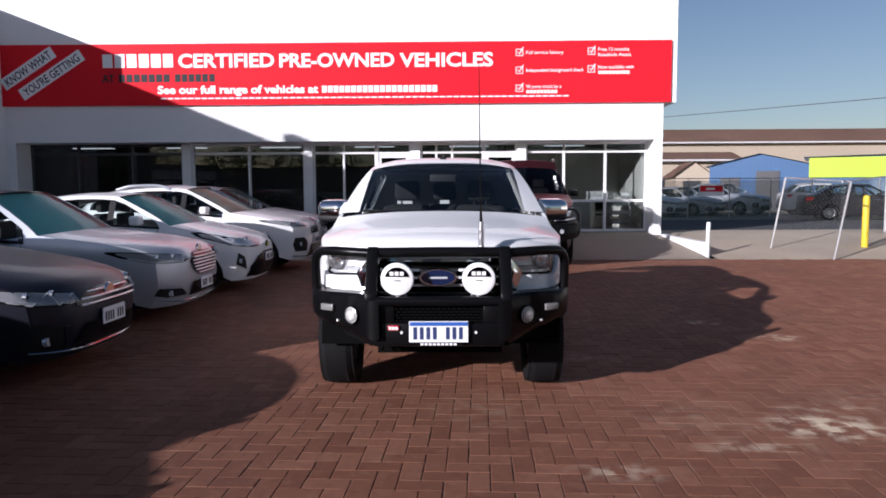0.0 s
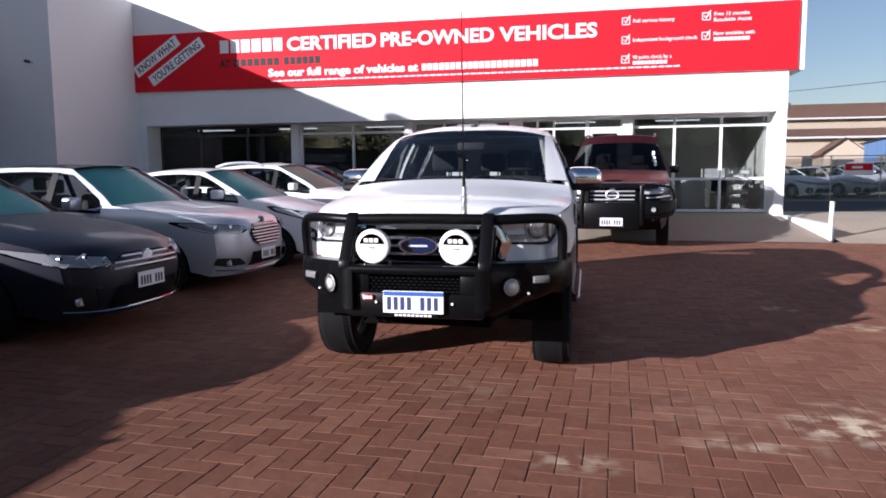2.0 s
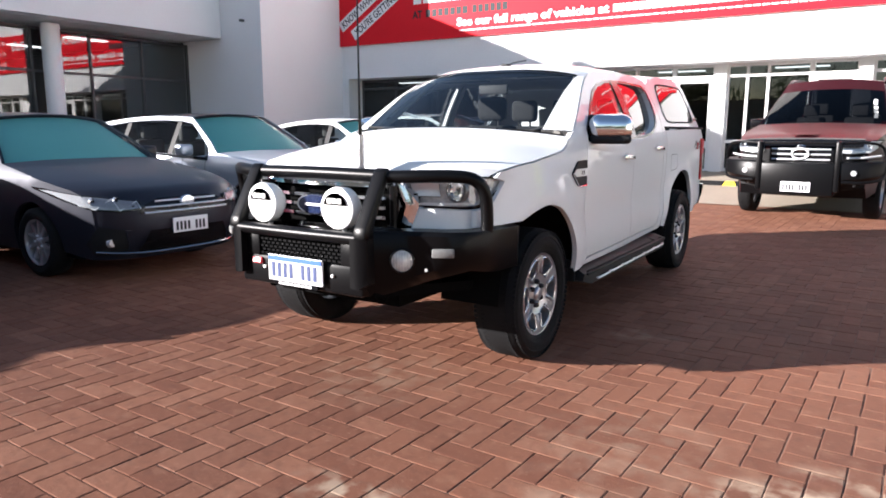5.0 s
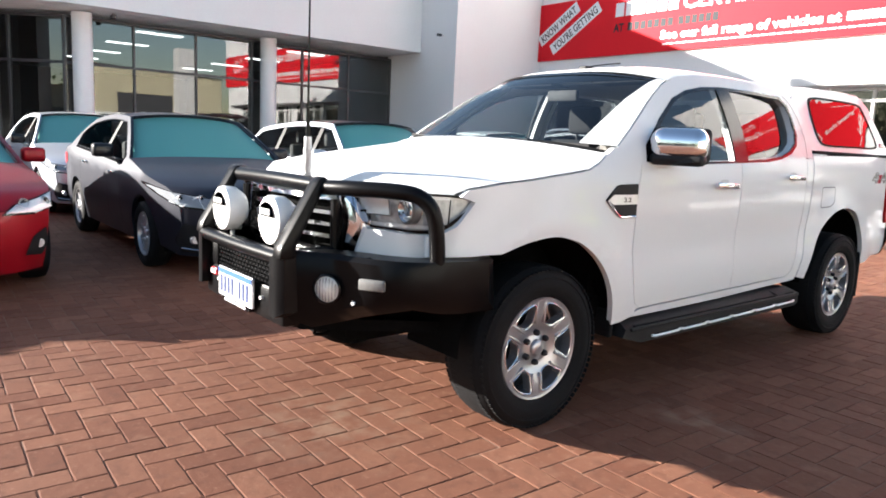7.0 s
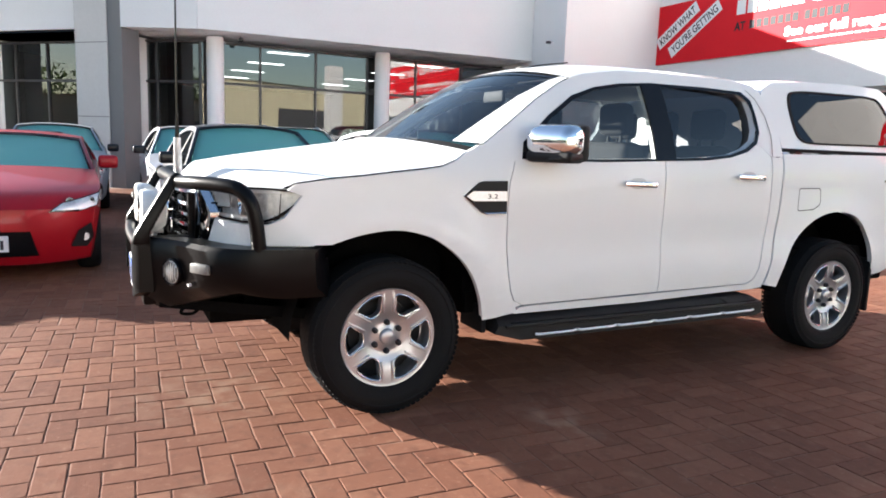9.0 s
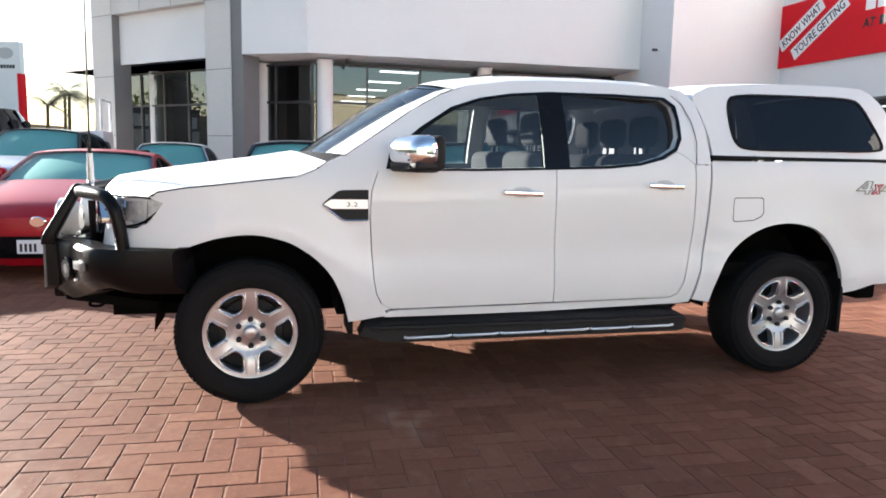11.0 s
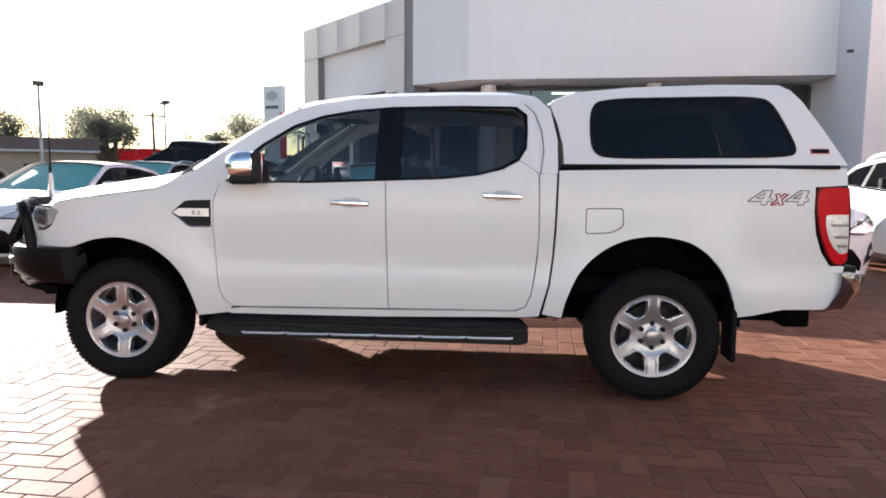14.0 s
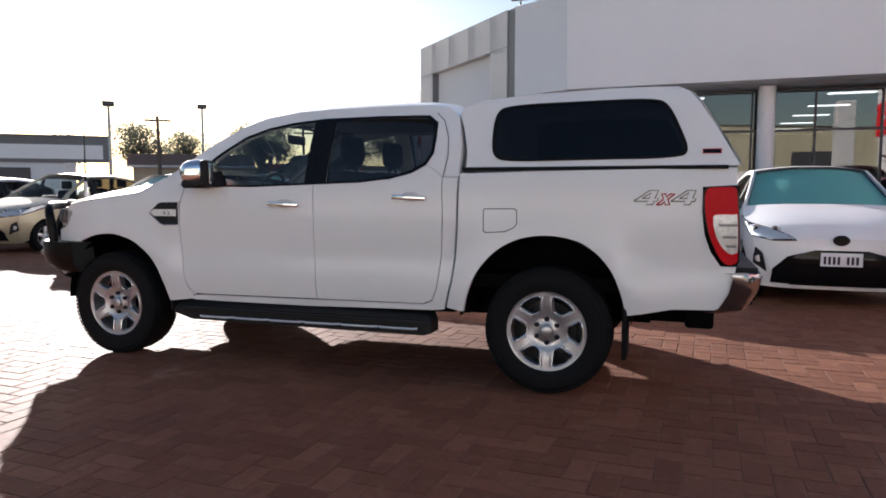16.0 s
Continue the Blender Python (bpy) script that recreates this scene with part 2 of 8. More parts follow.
def smooth_path(pts, n=4):
    """A Catmull-Rom line through the points."""
    P = [Vector(p) for p in pts]
    P = [P[0] * 2 - P[1], *P, P[-1] * 2 - P[-2]]
    out = []
    for i in range(1, len(P) - 2):
        a, b, c, d = P[i - 1:i + 3]
        for k in range(n):
            t = k / n
            out.append(0.5 * (2 * b + (c - a) * t + (2 * a - 5 * b + 4 * c - d) * t * t + (3 * b - a - 3 * c + d) * t ** 3))
    return out + [P[-2]]


def tube(pts, r, sides=12, caps=True, bm=None, taper=None):
    bm = bm or bmesh.new()
    P = [Vector(p) for p in pts]
    up, rings = Vector((0, 0, 1)), []
    for i, p in enumerate(P):
        d = (P[min(i + 1, len(P) - 1)] - P[max(i - 1, 0)]).normalized()
        if i == 0:
            side = d.cross(up) if abs(d.z) < 0.95 else d.cross(Vector((1, 0, 0)))
        else:
            side = side - d * side.dot(d)
        side.normalize()
        o = d.cross(side)
        rr = r if taper is None else r + (taper - r) * i / (len(P) - 1)
        rings.append([bm.verts.new(p + (side * math.cos(a) + o * math.sin(a)) * rr) for a in (2 * math.pi * k / sides for k in range(sides))])
    for a, b in zip(rings, rings[1:]):
        for k in range(sides):
            bm.faces.new((a[k], a[(k + 1) % sides], b[(k + 1) % sides], b[k]))
    if caps:
        bm.faces.new(rings[0])
        bm.faces.new(rings[-1])
    return bm


def lathe(profile, n=32, axis="x", bm=None, centre=(0, 0, 0), caps=True):
    """Turn (along, radius) pairs round an axis."""
    bm = bm or bmesh.new()
    c, rings = Vector(centre), []
    for u, r in profile:
        ring = []
        for k in range(n):
            a = 2 * math.pi * k / n
            s, t = math.cos(a) * r, math.sin(a) * r
            ring.append(bm.verts.new(c + Vector({"x": (u, s, t), "y": (s, u, t), "z": (s, t, u)}[axis])))
        rings.append(ring)
    for a, b in zip(rings, rings[1:]):
        for k in range(n):
            bm.faces.new((a[k], a[(k + 1) % n], b[(k + 1) % n], b[k]))
    for ring, (u, r) in ((rings[0], profile[0]), (rings[-1], profile[-1])):
        if caps and r > 1e-4:
            bm.faces.new(ring)
    bmesh.ops.remove_doubles(bm, verts=bm.verts[:], dist=1e-5)
    return bm


def half_tube(x0, x1, r, cy, cz, a0=-15, a1=195, n=24):
    """An arch liner: part of a cylinder along x."""
    bm = bmesh.new()
    rows_ = [[bm.verts.new((x, cy + r * math.cos(a), cz + r * math.sin(a))) for x in (x0, x1)] for a in (radians(a0 + (a1 - a0) * k / n) for k in range(n + 1))]
    for a, b in zip(rows_, rows_[1:]):
        bm.faces.new((a[0], a[1], b[1], b[0]))
    return bm


def patch(loops, mapper, du=0.1, dv=0.08, rim=None, cuts_u=(), cuts_v=()):
    """A curved panel: outlines in a plane (u, v), holes included, cut on a grid and bent by mapper(u, v) -> (x, y, z); rim: the way its edges turn in."""
    bm = bmesh.new()
    for loop in loops:
        vs = [bm.verts.new((u, v, 0)) for u, v in loop]
        for a, b in zip(vs, vs[1:] + vs[:1]):
            bm.edges.new((a, b))
    bmesh.ops.triangle_fill(bm, use_beauty=True, edges=bm.edges[:])
    us = [v.co.x for v in bm.verts]
    vv = [v.co.y for v in bm.verts]
    cu = [k * du for k in range(math.ceil(min(us) / du), math.floor(max(us) / du) + 1)] + list(cuts_u)
    cv = [k * dv for k in range(math.ceil(min(vv) / dv), math.floor(max(vv) / dv) + 1)] + list(cuts_v)
    for c, no in [((u, 0, 0), (1, 0, 0)) for u in cu] + [((0, v, 0), (0, 1, 0)) for v in cv]:
        bmesh.ops.bisect_plane(bm, geom=bm.verts[:] + bm.edges[:] + bm.faces[:], dist=1e-5, plane_co=c, plane_no=no)

    def on_grid(e):
        a, b = e.verts[0].co, e.verts[1].co
        return (abs(a.x - b.x) < 1e-4 and any(abs(a.x - c) < 1e-4 for c in cu)) or (abs(a.y - b.y) < 1e-4 and any(abs(a.y - c) < 1e-4 for c in cv))

    loose = [e for e in bm.edges if len(e.link_faces) == 2 and not on_grid(e)]
    bmesh.ops.dissolve_edges(bm, edges=loose, use_verts=False)
    for v in bm.verts:
        v.co = Vector(mapper(v.co.x, v.co.y))
    if rim is not None:
        r = bmesh.ops.extrude_edge_only(bm, edges=[e for e in bm.edges if e.is_boundary])
        for v in [g for g in r["geom"] if isinstance(g, bmesh.types.BMVert)]:
            v.co += Vector(rim)
    return bm


def lerp(table, x):
    """A value from a table of (x, value)."""
    if x <= table[0][0]:
        return table[0][1]
    for (a, p), (b, q) in zip(table, table[1:]):
        if x <= b:
            return p + (q - p) * (x - a) / (b - a)
    return table[-1][1]


def arc(cy, cz, r, a0, a1, n=10):
    return [(cy + r * math.cos(radians(a0 + (a1 - a0) * k / n)), cz + r * math.sin(radians(a0 + (a1 - a0) * k / n))) for k in range(n + 1)]


def ribbon(rows, cols=14, power=2.4, bm=None):
    """A skin across the car: rows of (half width, y, z, forward bulge, upward bulge)."""
    bm = bm or bmesh.new()
    grid = []
    for w, y, z, dy, dz in rows:
        line = []
        for k in range(cols + 1):
            s = math.sin(math.pi / 2 * (2 * k / cols - 1))
            b = 1 - abs(s) ** power
            line.append(bm.verts.new((s * w, y + dy * b, z + dz * b)))
        grid.append(line)
    for a, b in zip(grid, grid[1:]):
        for k in range(cols):
            bm.faces.new((a[k], a[k + 1], b[k + 1], b[k]))
    return bm


def text_mesh(text, size, width=None, bold=0.0, depth=0.004, shear=0.0):
    """Letters as a mesh in the x-z plane, facing -y, from the left end of the base line; width: fitted to it."""
    cu = bpy.data.curves.new("letters", "FONT")
    cu.body, cu.size, cu.extrude, cu.offset, cu.shear = text, size, depth, bold, shear
    cu.resolution_u = 3
    ob = new("letters", cu)
    bpy.context.view_layer.update()
    me = bpy.data.meshes.new_from_object(ob.evaluated_get(bpy.context.evaluated_depsgraph_get()))
    bpy.data.objects.remove(ob)
    bm = bmesh.new()
    bm.from_mesh(me)
    bpy.data.meshes.remove(me)
    xs = [v.co.x for v in bm.verts]
    k = width / (max(xs) - min(xs)) if width else 1
    x0 = min(xs)
    for v in bm.verts:
        v.co = Vector(((v.co.x - x0) * k, -v.co.z, v.co.y))
    return bm


# ---- ground ----
def ground_z(x, y):
    """Level in the yard, a ramp up to the shop."""
    t = min(1, max(0, (y - 9.6) / 4.6))
    return 0.36 * t


def sheet(name, x0, x1, y0, y1, nx, ny, material, lift, label, category, hole=None):
    bm = bmesh.new()
    g = [[bm.verts.new((x0 + (x1 - x0) * i / nx, y0 + (y1 - y0) * j / ny, 0)) for j in range(ny + 1)] for i in range(nx + 1)]
    for i in range(nx):
        for j in range(ny):
            bm.faces.new((g[i][j], g[i + 1][j], g[i + 1][j + 1], g[i][j + 1]))
    for v in bm.verts:
        v.co.z = ground_z(v.co.x, v.co.y) + lift
    return tagged(obj(name, bm, material), label, category, kind="structure")


def big_ground():
    bm = bmesh.new()
    xs = [-900, -200, -60, -40, -20, 0, 20, 40, 60, 200, 900]
    ys = [-900, -200, -60, -20, 0, 9.6, 14.2, 14.3, 40, 100, 300, 900]
    g = [[bm.verts.new((x, y, ground_z(x, y) - 0.10)) for y in ys] for x in xs]
    for i in range(len(xs) - 1):
        for j in range(len(ys) - 1):
            bm.faces.new((g[i][j], g[i + 1][j], g[i + 1][j + 1], g[i][j + 1]))
    return tagged(obj("ground", bm, "verge"), "dry sandy ground reaching to the horizon", "ground", kind="structure")


big_ground()
bm = bmesh.new()
for x0, x1, y0, y1 in ((-40, 9.4, -40, 9.75),):
    put_box(bm, x0, x1, y0, y1, -0.3, -0.0034)
paving = tagged(obj("pavement", bm, "joint_sand", smooth=False), "red-brown herringbone brick paving of the sales yard", "pavement", kind="structure")
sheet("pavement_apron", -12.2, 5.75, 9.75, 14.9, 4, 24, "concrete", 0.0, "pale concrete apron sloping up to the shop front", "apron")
sheet("pavement_side", 5.95, 16.0, 9.75, 15.5, 4, 20, "concrete_lit", -0.02, "weathered concrete drive beside the building, sunlight in its colour", "driveway")
sheet("road", 5.95, 60.0, 15.5, 24.0, 6, 4, "asphalt", -0.05, "dark asphalt road behind the building", "road")


# ---- main building ----
FY = 13.68


def wall_piece(name, boxes, material, label, category="wall", bevel=0.0, kind="structure"):
    bm = bmesh.new()
    for b in boxes:
        put_box(bm, *b, bevel)
    return tagged(obj(name, bm, material, smooth=False), label, category, kind=kind)


wall_piece("wall_north", [(-12.4, 5.81, FY, FY + 0.75, 2.92, 3.9), (-12.4, 6.14, FY - 0.04, FY + 1.0, 3.9, 7.6)], "render_white", "white rendered fascia wall above the shop windows")
wall_piece("roof_north", [(-12.4, 6.14, FY + 1.0, 22.0, 3.06, 3.2)], "panel_grey", "flat roof of the sales building", "roof")
wall_piece("wall_east", [(5.62, 5.81, FY + 0.95, 22.0, -0.2, 3.05)], "render_white", "white rendered side wall of the sales building")
wall_piece("wall_back", [(-12.4, 5.81, 22.0, 22.2, -0.2, 3.2)], "render_white", "plain back wall of the sales building")
wall_piece("wall_pier", [(-12.2, -11.95, FY, 14.46, 0, 2.92), (-7.58, -7.33, FY + 0.55, 14.46, 0, 2.92), (-4.1, -3.88, FY + 0.55, 14.46, 0, 2.92), (-1.10, -0.83, FY + 0.58, 14.46, 0, 2.92), (1.9, 2.15, FY + 0.5, 14.46, 0, 2.92), (5.58, 5.81, FY, FY + 0.95, 0, 2.92)],
           "frame_white", "white piers between the shop windows")
wall_piece("floor_shop", [(-12.4, 5.6, 14.3, 22.0, 0.2, 0.37)], "interior_floor", "polished shop floor", "floor")
wall_piece("wall_inside", [(-12.4, 1.6, 18.0, 18.15, 0.37, 2.92), (1.6, 1.75, 14.6, 18.15, 0.37, 2.92), (-12.4, -12.2, 14.47, 17.99, 0.37, 2.92)], "interior_wall", "interior wall of the shop, its dimness in the colour", "wall")
wall_piece("wall_office", [(1.76, 5.6, 17.3, 17.45, 0.37, 2.92), (5.5, 5.6, 14.6, 17.3, 0.37, 2.92)], "interior_light", "cream interior wall of the office", "wall")
wall_piece("ceiling", [(-12.4, 5.6, 14.46, 22.0, 2.93, 3.05)], "interior_wall", "suspended ceiling of the shop, shade in its colour", "ceiling")

GY = 14.4


def shop_window(x0, x1, mullions, frame="frame_white", transom=2.64, z0=0.37, mid=None, number=1):
    w = thing("window_%d" % number, "aluminium-framed shop window with a transom light", "window", kind="structure")
    bm = bmesh.new()
    xs = [x0, *mullions, x1]
    for i, x in enumerate(xs):
        a, b = (x, x + 0.06) if i == 0 else (x - 0.06, x) if i == len(xs) - 1 else (x - 0.03, x + 0.03)
        put_box(bm, a, b, GY - 0.06, GY + 0.06, z0, 2.92, 0.006)
    for z in [z0 + 0.04, transom, 2.88] + ([mid] if mid else []):
        put_box(bm, x0, x1, GY - 0.05, GY + 0.05, z - 0.035, z + 0.035, 0.006)
    part("window_frame", bm, frame, w, smooth=False)
    for a, b in zip(xs, xs[1:]):
        for p, q in ((z0 + 0.07, transom - 0.03), (transom + 0.03, 2.85)):
            g = part("pane", box(a + 0.05, b - 0.05, GY - 0.004, GY + 0.004, p, q), "shop_pane", w, smooth=False)
            g.visible_shadow = False
    return w


shop_window(-11.95, -7.58, (-10.6, -9.05), "frame_dark", number=1)
shop_window(-7.33, -4.1, (-5.7,), "frame_white", number=2)
shop_window(-3.88, -2.06, (-3.0,), "frame_white", number=3)
shop_window(-0.83, 0.98, (-0.37, 0.08), "frame_white", mid=1.09, number=8)
shop_window(2.15, 5.58, (3.24, 4.41), "frame_white", mid=1.25, number=4)


def shop_door(x0, x1, number):
    d = thing("door_%d" % number, "closed white aluminium shop door with two dark panes", "door", kind="structure")
    bm = bmesh.new()
    for a, b in ((x0, x0 + 0.05), (x1 - 0.05, x1)):
        put_box(bm, a, b, GY - 0.06, GY + 0.06, 0.25, 2.92, 0.006)
    for p, q in ((2.60, 2.67), (2.85, 2.92)):
        put_box(bm, x0 + 0.05, x1 - 0.05, GY - 0.05, GY + 0.05, p, q, 0.006)
    part("door_frame", bm, "frame_white", d, smooth=False)
    part("transom_pane", box(x0 + 0.05, x1 - 0.05, GY - 0.004, GY + 0.004, 2.67, 2.85), "shop_pane", d, smooth=False).visible_shadow = False
    a, b = x0 + 0.055, x1 - 0.055
    leaf = bmesh.new()
    for p, q in ((a, a + 0.075), (b - 0.075, b)):
        put_box(leaf, p, q, GY - 0.035, GY + 0.02, 0.27, 2.595, 0.006)
    for p, q in ((0.27, 0.42), (0.92, 1.09), (2.49, 2.595)):
        put_box(leaf, a + 0.075, b - 0.075, GY - 0.033, GY + 0.018, p, q, 0.006)
    lf = part("leaf", leaf, "frame_white", d, smooth=False)
    for p, q in ((0.42, 0.92), (1.09, 2.49)):
        part("pane", box(a + 0.075, b - 0.075, GY - 0.006, GY + 0.002, p, q), "door_glass", lf, "dark tinted pane", smooth=False)
    part("threshold", box(x0, x1, GY - 0.30, GY + 0.05, 0.05, 0.268, 0.01), "panel_grey", d, smooth=False)
    part("handle", tube([(a + 0.04, GY - 0.035, 1.02), (a + 0.04, GY - 0.075, 1.03), (a + 0.04, GY - 0.075, 1.27), (a + 0.04, GY - 0.035, 1.28)], 0.010, 8), "steel", lf, "steel pull handle")


shop_door(-2.06, -1.10, 1)
shop_door(0.98, 1.9, 2)


def rack(x, y):
    t = thing("brochure_rack", "metal brochure rack with white leaflets inside the office window", "rack", pose(x, y, 0.37), group="brochure racks")
    bm = bmesh.new()
    for dx in (-0.28, 0.28):
        for dy in (-0.15, 0.15):
            put_box(bm, dx - 0.012, dx + 0.012, dy - 0.012, dy + 0.012, 0, 1.15)
    part("frame", bm, "steel", t, smooth=False)
    for k in range(4):
        part("shelf", box(-0.28, 0.28, -0.16, 0.16, 0.2 + 0.26 * k, 0.22 + 0.26 * k), "steel", t, smooth=False)
        part("leaflet", box(-0.24, 0.24, -0.10, 0.10, 0.224 + 0.26 * k, 0.32 + 0.26 * k, 0.005), "sign_white", t, smooth=False)


rack(5.0, 15.0)
dk = thing("reception_desk", "white office desk with a grey drawer unit behind the window", "desk", pose(3.55, 15.2, 0.37))
part("front_panel", box(0.0, 0.62, -0.02, 0.02, 0.0, 0.86, 0.004), "sign_white", dk, smooth=False)
part("worktop", box(-0.05, 1.25, -0.05, 0.7, 0.86, 0.90, 0.006), "sign_white", dk, smooth=False)
part("end_panel", box(1.18, 1.22, 0.0, 0.65, 0.0, 0.86, 0.004), "sign_white", dk, smooth=False)
for k in range(2):
    part("drawer", box(0.58, 1.14, 0.02, 0.45, 0.905 + 0.13 * k, 1.025 + 0.13 * k, 0.008), "panel_grey", dk, smooth=False)
ch = thing("office_chair", "dark office chair beside the desk", "chair", pose(4.62, 15.5, 0.37))
part("seat", box(-0.22, 0.22, -0.22, 0.22, 0.42, 0.48, 0.03), "dash", ch)
part("backrest", box(-0.2, 0.2, 0.2, 0.25, 0.52, 0.95, 0.03), "dash", ch)
for sx in (-0.19, 0.19):
    for sy in (-0.19, 0.19):
        part("leg", tube([(sx, sy, 0.43), (sx * 1.1, sy * 1.1, 0)], 0.012, 6), "steel", ch)


# ---- tall corner block and showroom wing ----
wall_piece("wall_corner", [(-12.4, -12.2, 10.3, FY, -0.2, 6.52), (-15.5, -12.4, 10.3, 10.5, -0.2, 6.52)], "render_white", "white rendered walls of the corner block")


def wall_run(name, pts, z0, z1, thick, material, label, category="wall"):
    """Walls along a line in plan, thick to its left."""
    bm = bmesh.new()
    P = [Vector((*p, 0)) for p in pts]
    n = []
    for i in range(len(P)):
        d = [(P[j + 1] - P[j]).normalized() for j in (i - 1, i) if 0 <= j < len(P) - 1]
        s = sum(d, Vector()).normalized()
        n.append(Vector((-s.y, s.x, 0)) * thick / max(0.3, s.dot(d[0])))
    for i in range(len(P) - 1):
        a, b, c, e = P[i], P[i + 1], P[i + 1] + n[i + 1], P[i] + n[i]
        lo = [bm.verts.new(v + Vector((0, 0, z0))) for v in (a, b, c, e)]
        hi = [bm.verts.new(v + Vector((0, 0, z1))) for v in (a, b, c, e)]
        bm.faces.new(lo[::-1]), bm.faces.new(hi)
        for k in range(4):
            bm.faces.new((lo[k], lo[(k + 1) % 4], hi[(k + 1) % 4], hi[k]))
    return tagged(obj(name, bm, material, smooth=False), label, category, kind="structure")


# fascia from the corner block to the grey portal (outer edge on the yard side)
wall_run("wall_fascia", [(-14.16, 1.0), (-14.1, 1.6), (-13.8, 10.29)], 3.9, 6.51, 0.35, "render_white", "smooth white fascia over the showroom glass")
wall_run("wall_fascia_low", [(-15.12, -0.66), (-14.163, 0.99)], 3.9, 6.46, 0.35, "render_white", "lower white fascia beside the grey portal")
wall_run("ceiling_soffit", [(-15.4, -0.55), (-14.5, 1.02), (-14.42, 1.65), (-14.16, 10.28)], 3.895, 3.922, 1.6, "render_white", "white soffit under the showroom fascia", "soffit")
wall_run("wall_fascia_left", [(-22.9, -7.1), (-20.9, -5.4)], 3.95, 5.2, 0.35, "render_white", "white canopy fascia past the grey portal")
bm = bmesh.new()
vs = [bm.verts.new((x, y, 3.93)) for x, y in ((-13.9, 10.29), (-14.3, 1.3), (-16.0, -0.7), (-20.7, -5.2), (-22.8, -6.9), (-25, -4), (-34, 0), (-34, 10.29))]
bm.faces.new(vs)
bmesh.ops.solidify(bm, geom=bm.faces[:], thickness=0.12)
tagged(obj("ceiling_showroom", bm, "render_white", smooth=False), "white soffit and showroom ceiling", "ceiling", kind="structure")
bm = bmesh.new()
vs = [bm.verts.new((x, y, 6.4)) for x, y in ((-13.95, 10.29), (-14.4, 1.3), (-16.2, -0.6), (-34, 0), (-34, 10.29))]
bm.faces.new(vs)
bmesh.ops.solidify(bm, geom=bm.faces[:], thickness=0.12)
tagged(obj("roof_showroom", bm, "panel_grey", smooth=False), "flat showroom roof", "roof", kind="structure")
wall_run("wall_showroom_back", [(-34, 10.3), (-34, 0), (-24.5, -3.0), (-21.5, -5.0)], -0.2, 6.35, 0.2, "interior_wall", "back wall of the showroom, its dimness in the colour")
wall_piece("wall_showroom_side", [(-34, -15.5, 10.3, 10.5, -0.2, 6.4)], "interior_wall", "end wall of the showroom, its dimness in the colour")
bm = bmesh.new()
vs = [bm.verts.new((x, y, 0.02)) for x, y in ((-15.3, 10.29), (-15.3, 1.0), (-17.0, -1.0), (-21.5, -5.0), (-24.5, -3), (-34, 0), (-34, 10.29))]
bm.faces.new(vs)
tagged(obj("floor_showroom", bm, "interior_floor", smooth=False), "polished showroom floor", "floor", kind="structure")


def showroom_glass(p, q, count, number):
    """Glazing from p to q in plan."""
    w = thing("window_%d" % number, "full-height showroom glazing in thin dark frames", "window", kind="structure")
    P, Q = Vector((*p, 0)), Vector((*q, 0))
    d = (Q - P).normalized()
    ang = math.atan2(d.y, d.x)
    m = Matrix.Translation(P) @ Matrix.Rotation(ang, 4, "Z")
    L, bm = (Q - P).length, bmesh.new()
    for k in range(count + 1):
        put_box(bm, L * k / count - 0.025, L * k / count + 0.025, -0.05, 0.05, 0.02, 3.8)
    for z in (0.05, 2.75, 3.78):
        put_box(bm, 0, L, -0.04, 0.04, z - 0.03, z + 0.03)
    bm.transform(m)
    part("window_frame", bm, "frame_dark", w, smooth=False)
    for k in range(count):
        g = box(L * k / count + 0.03, L * (k + 1) / count - 0.03, -0.004, 0.004, 0.08, 3.75)
        g.transform(m)
        part("pane", g, "shop_glass", w, smooth=False).visible_shadow = False


showroom_glass((-15.35, 10.28), (-15.35, 1.2), 6, 5)
showroom_glass((-15.35, 1.2), (-17.1, -0.75), 2, 6)
showroom_glass((-17.1, -0.75), (-21.4, -4.9), 5, 7)
for x, y in ((-14.96, 6.05), (-15.05, 1.52), (-16.6, -0.15), (-20.3, -3.6)):
    bm = lathe([(0, 0.215), (3.86, 0.215)], 28, "z", centre=(x, y, 0))
    tagged(obj("column", bm, "render_white"), "round white column before the showroom glass", "column", "showroom columns", "structure")

# grey portal
pd = -Vector((math.cos(radians(44.24)), math.sin(radians(44.24)), 0))
pn = Vector((pd.y, -pd.x, 0))
pm = Matrix(((pd.x, pn.x, 0, -15.414), (pd.y, pn.y, 0, -0.969), (0, 0, 1, 0), (0, 0, 0, 1)))
portal = thing("portal_frame", "grey panel-clad portal round the showroom entrance", "portal", kind="structure")
bm = bmesh.new()
for a, b, z0, z1 in ((0, 1.0, 0, 6.457), (5.30, 6.35, 0, 6.457), (1.0, 5.30, 5.40, 6.457)):
    put_box(bm, a, b, 0.0, 0.45, z0, z1)
bm.transform(pm)
part("cladding", bm, "panel_grey", portal, smooth=False)
bm = bmesh.new()
for z in (1.75, 3.55, 5.40):                             # open joints between the panels
    for a, b in ((0, 1.0), (5.30, 6.35)):
        put_box(bm, a, b, -0.003, 0.003, z - 0.01, z + 0.01)
for x in (1.0, 2.45, 3.9, 5.30):
    put_box(bm, x - 0.01, x + 0.01, -0.003, 0.003, 5.40, 6.457)
bm.transform(pm)
part("panel_joints", bm, "panel_dark", portal, smooth=False)
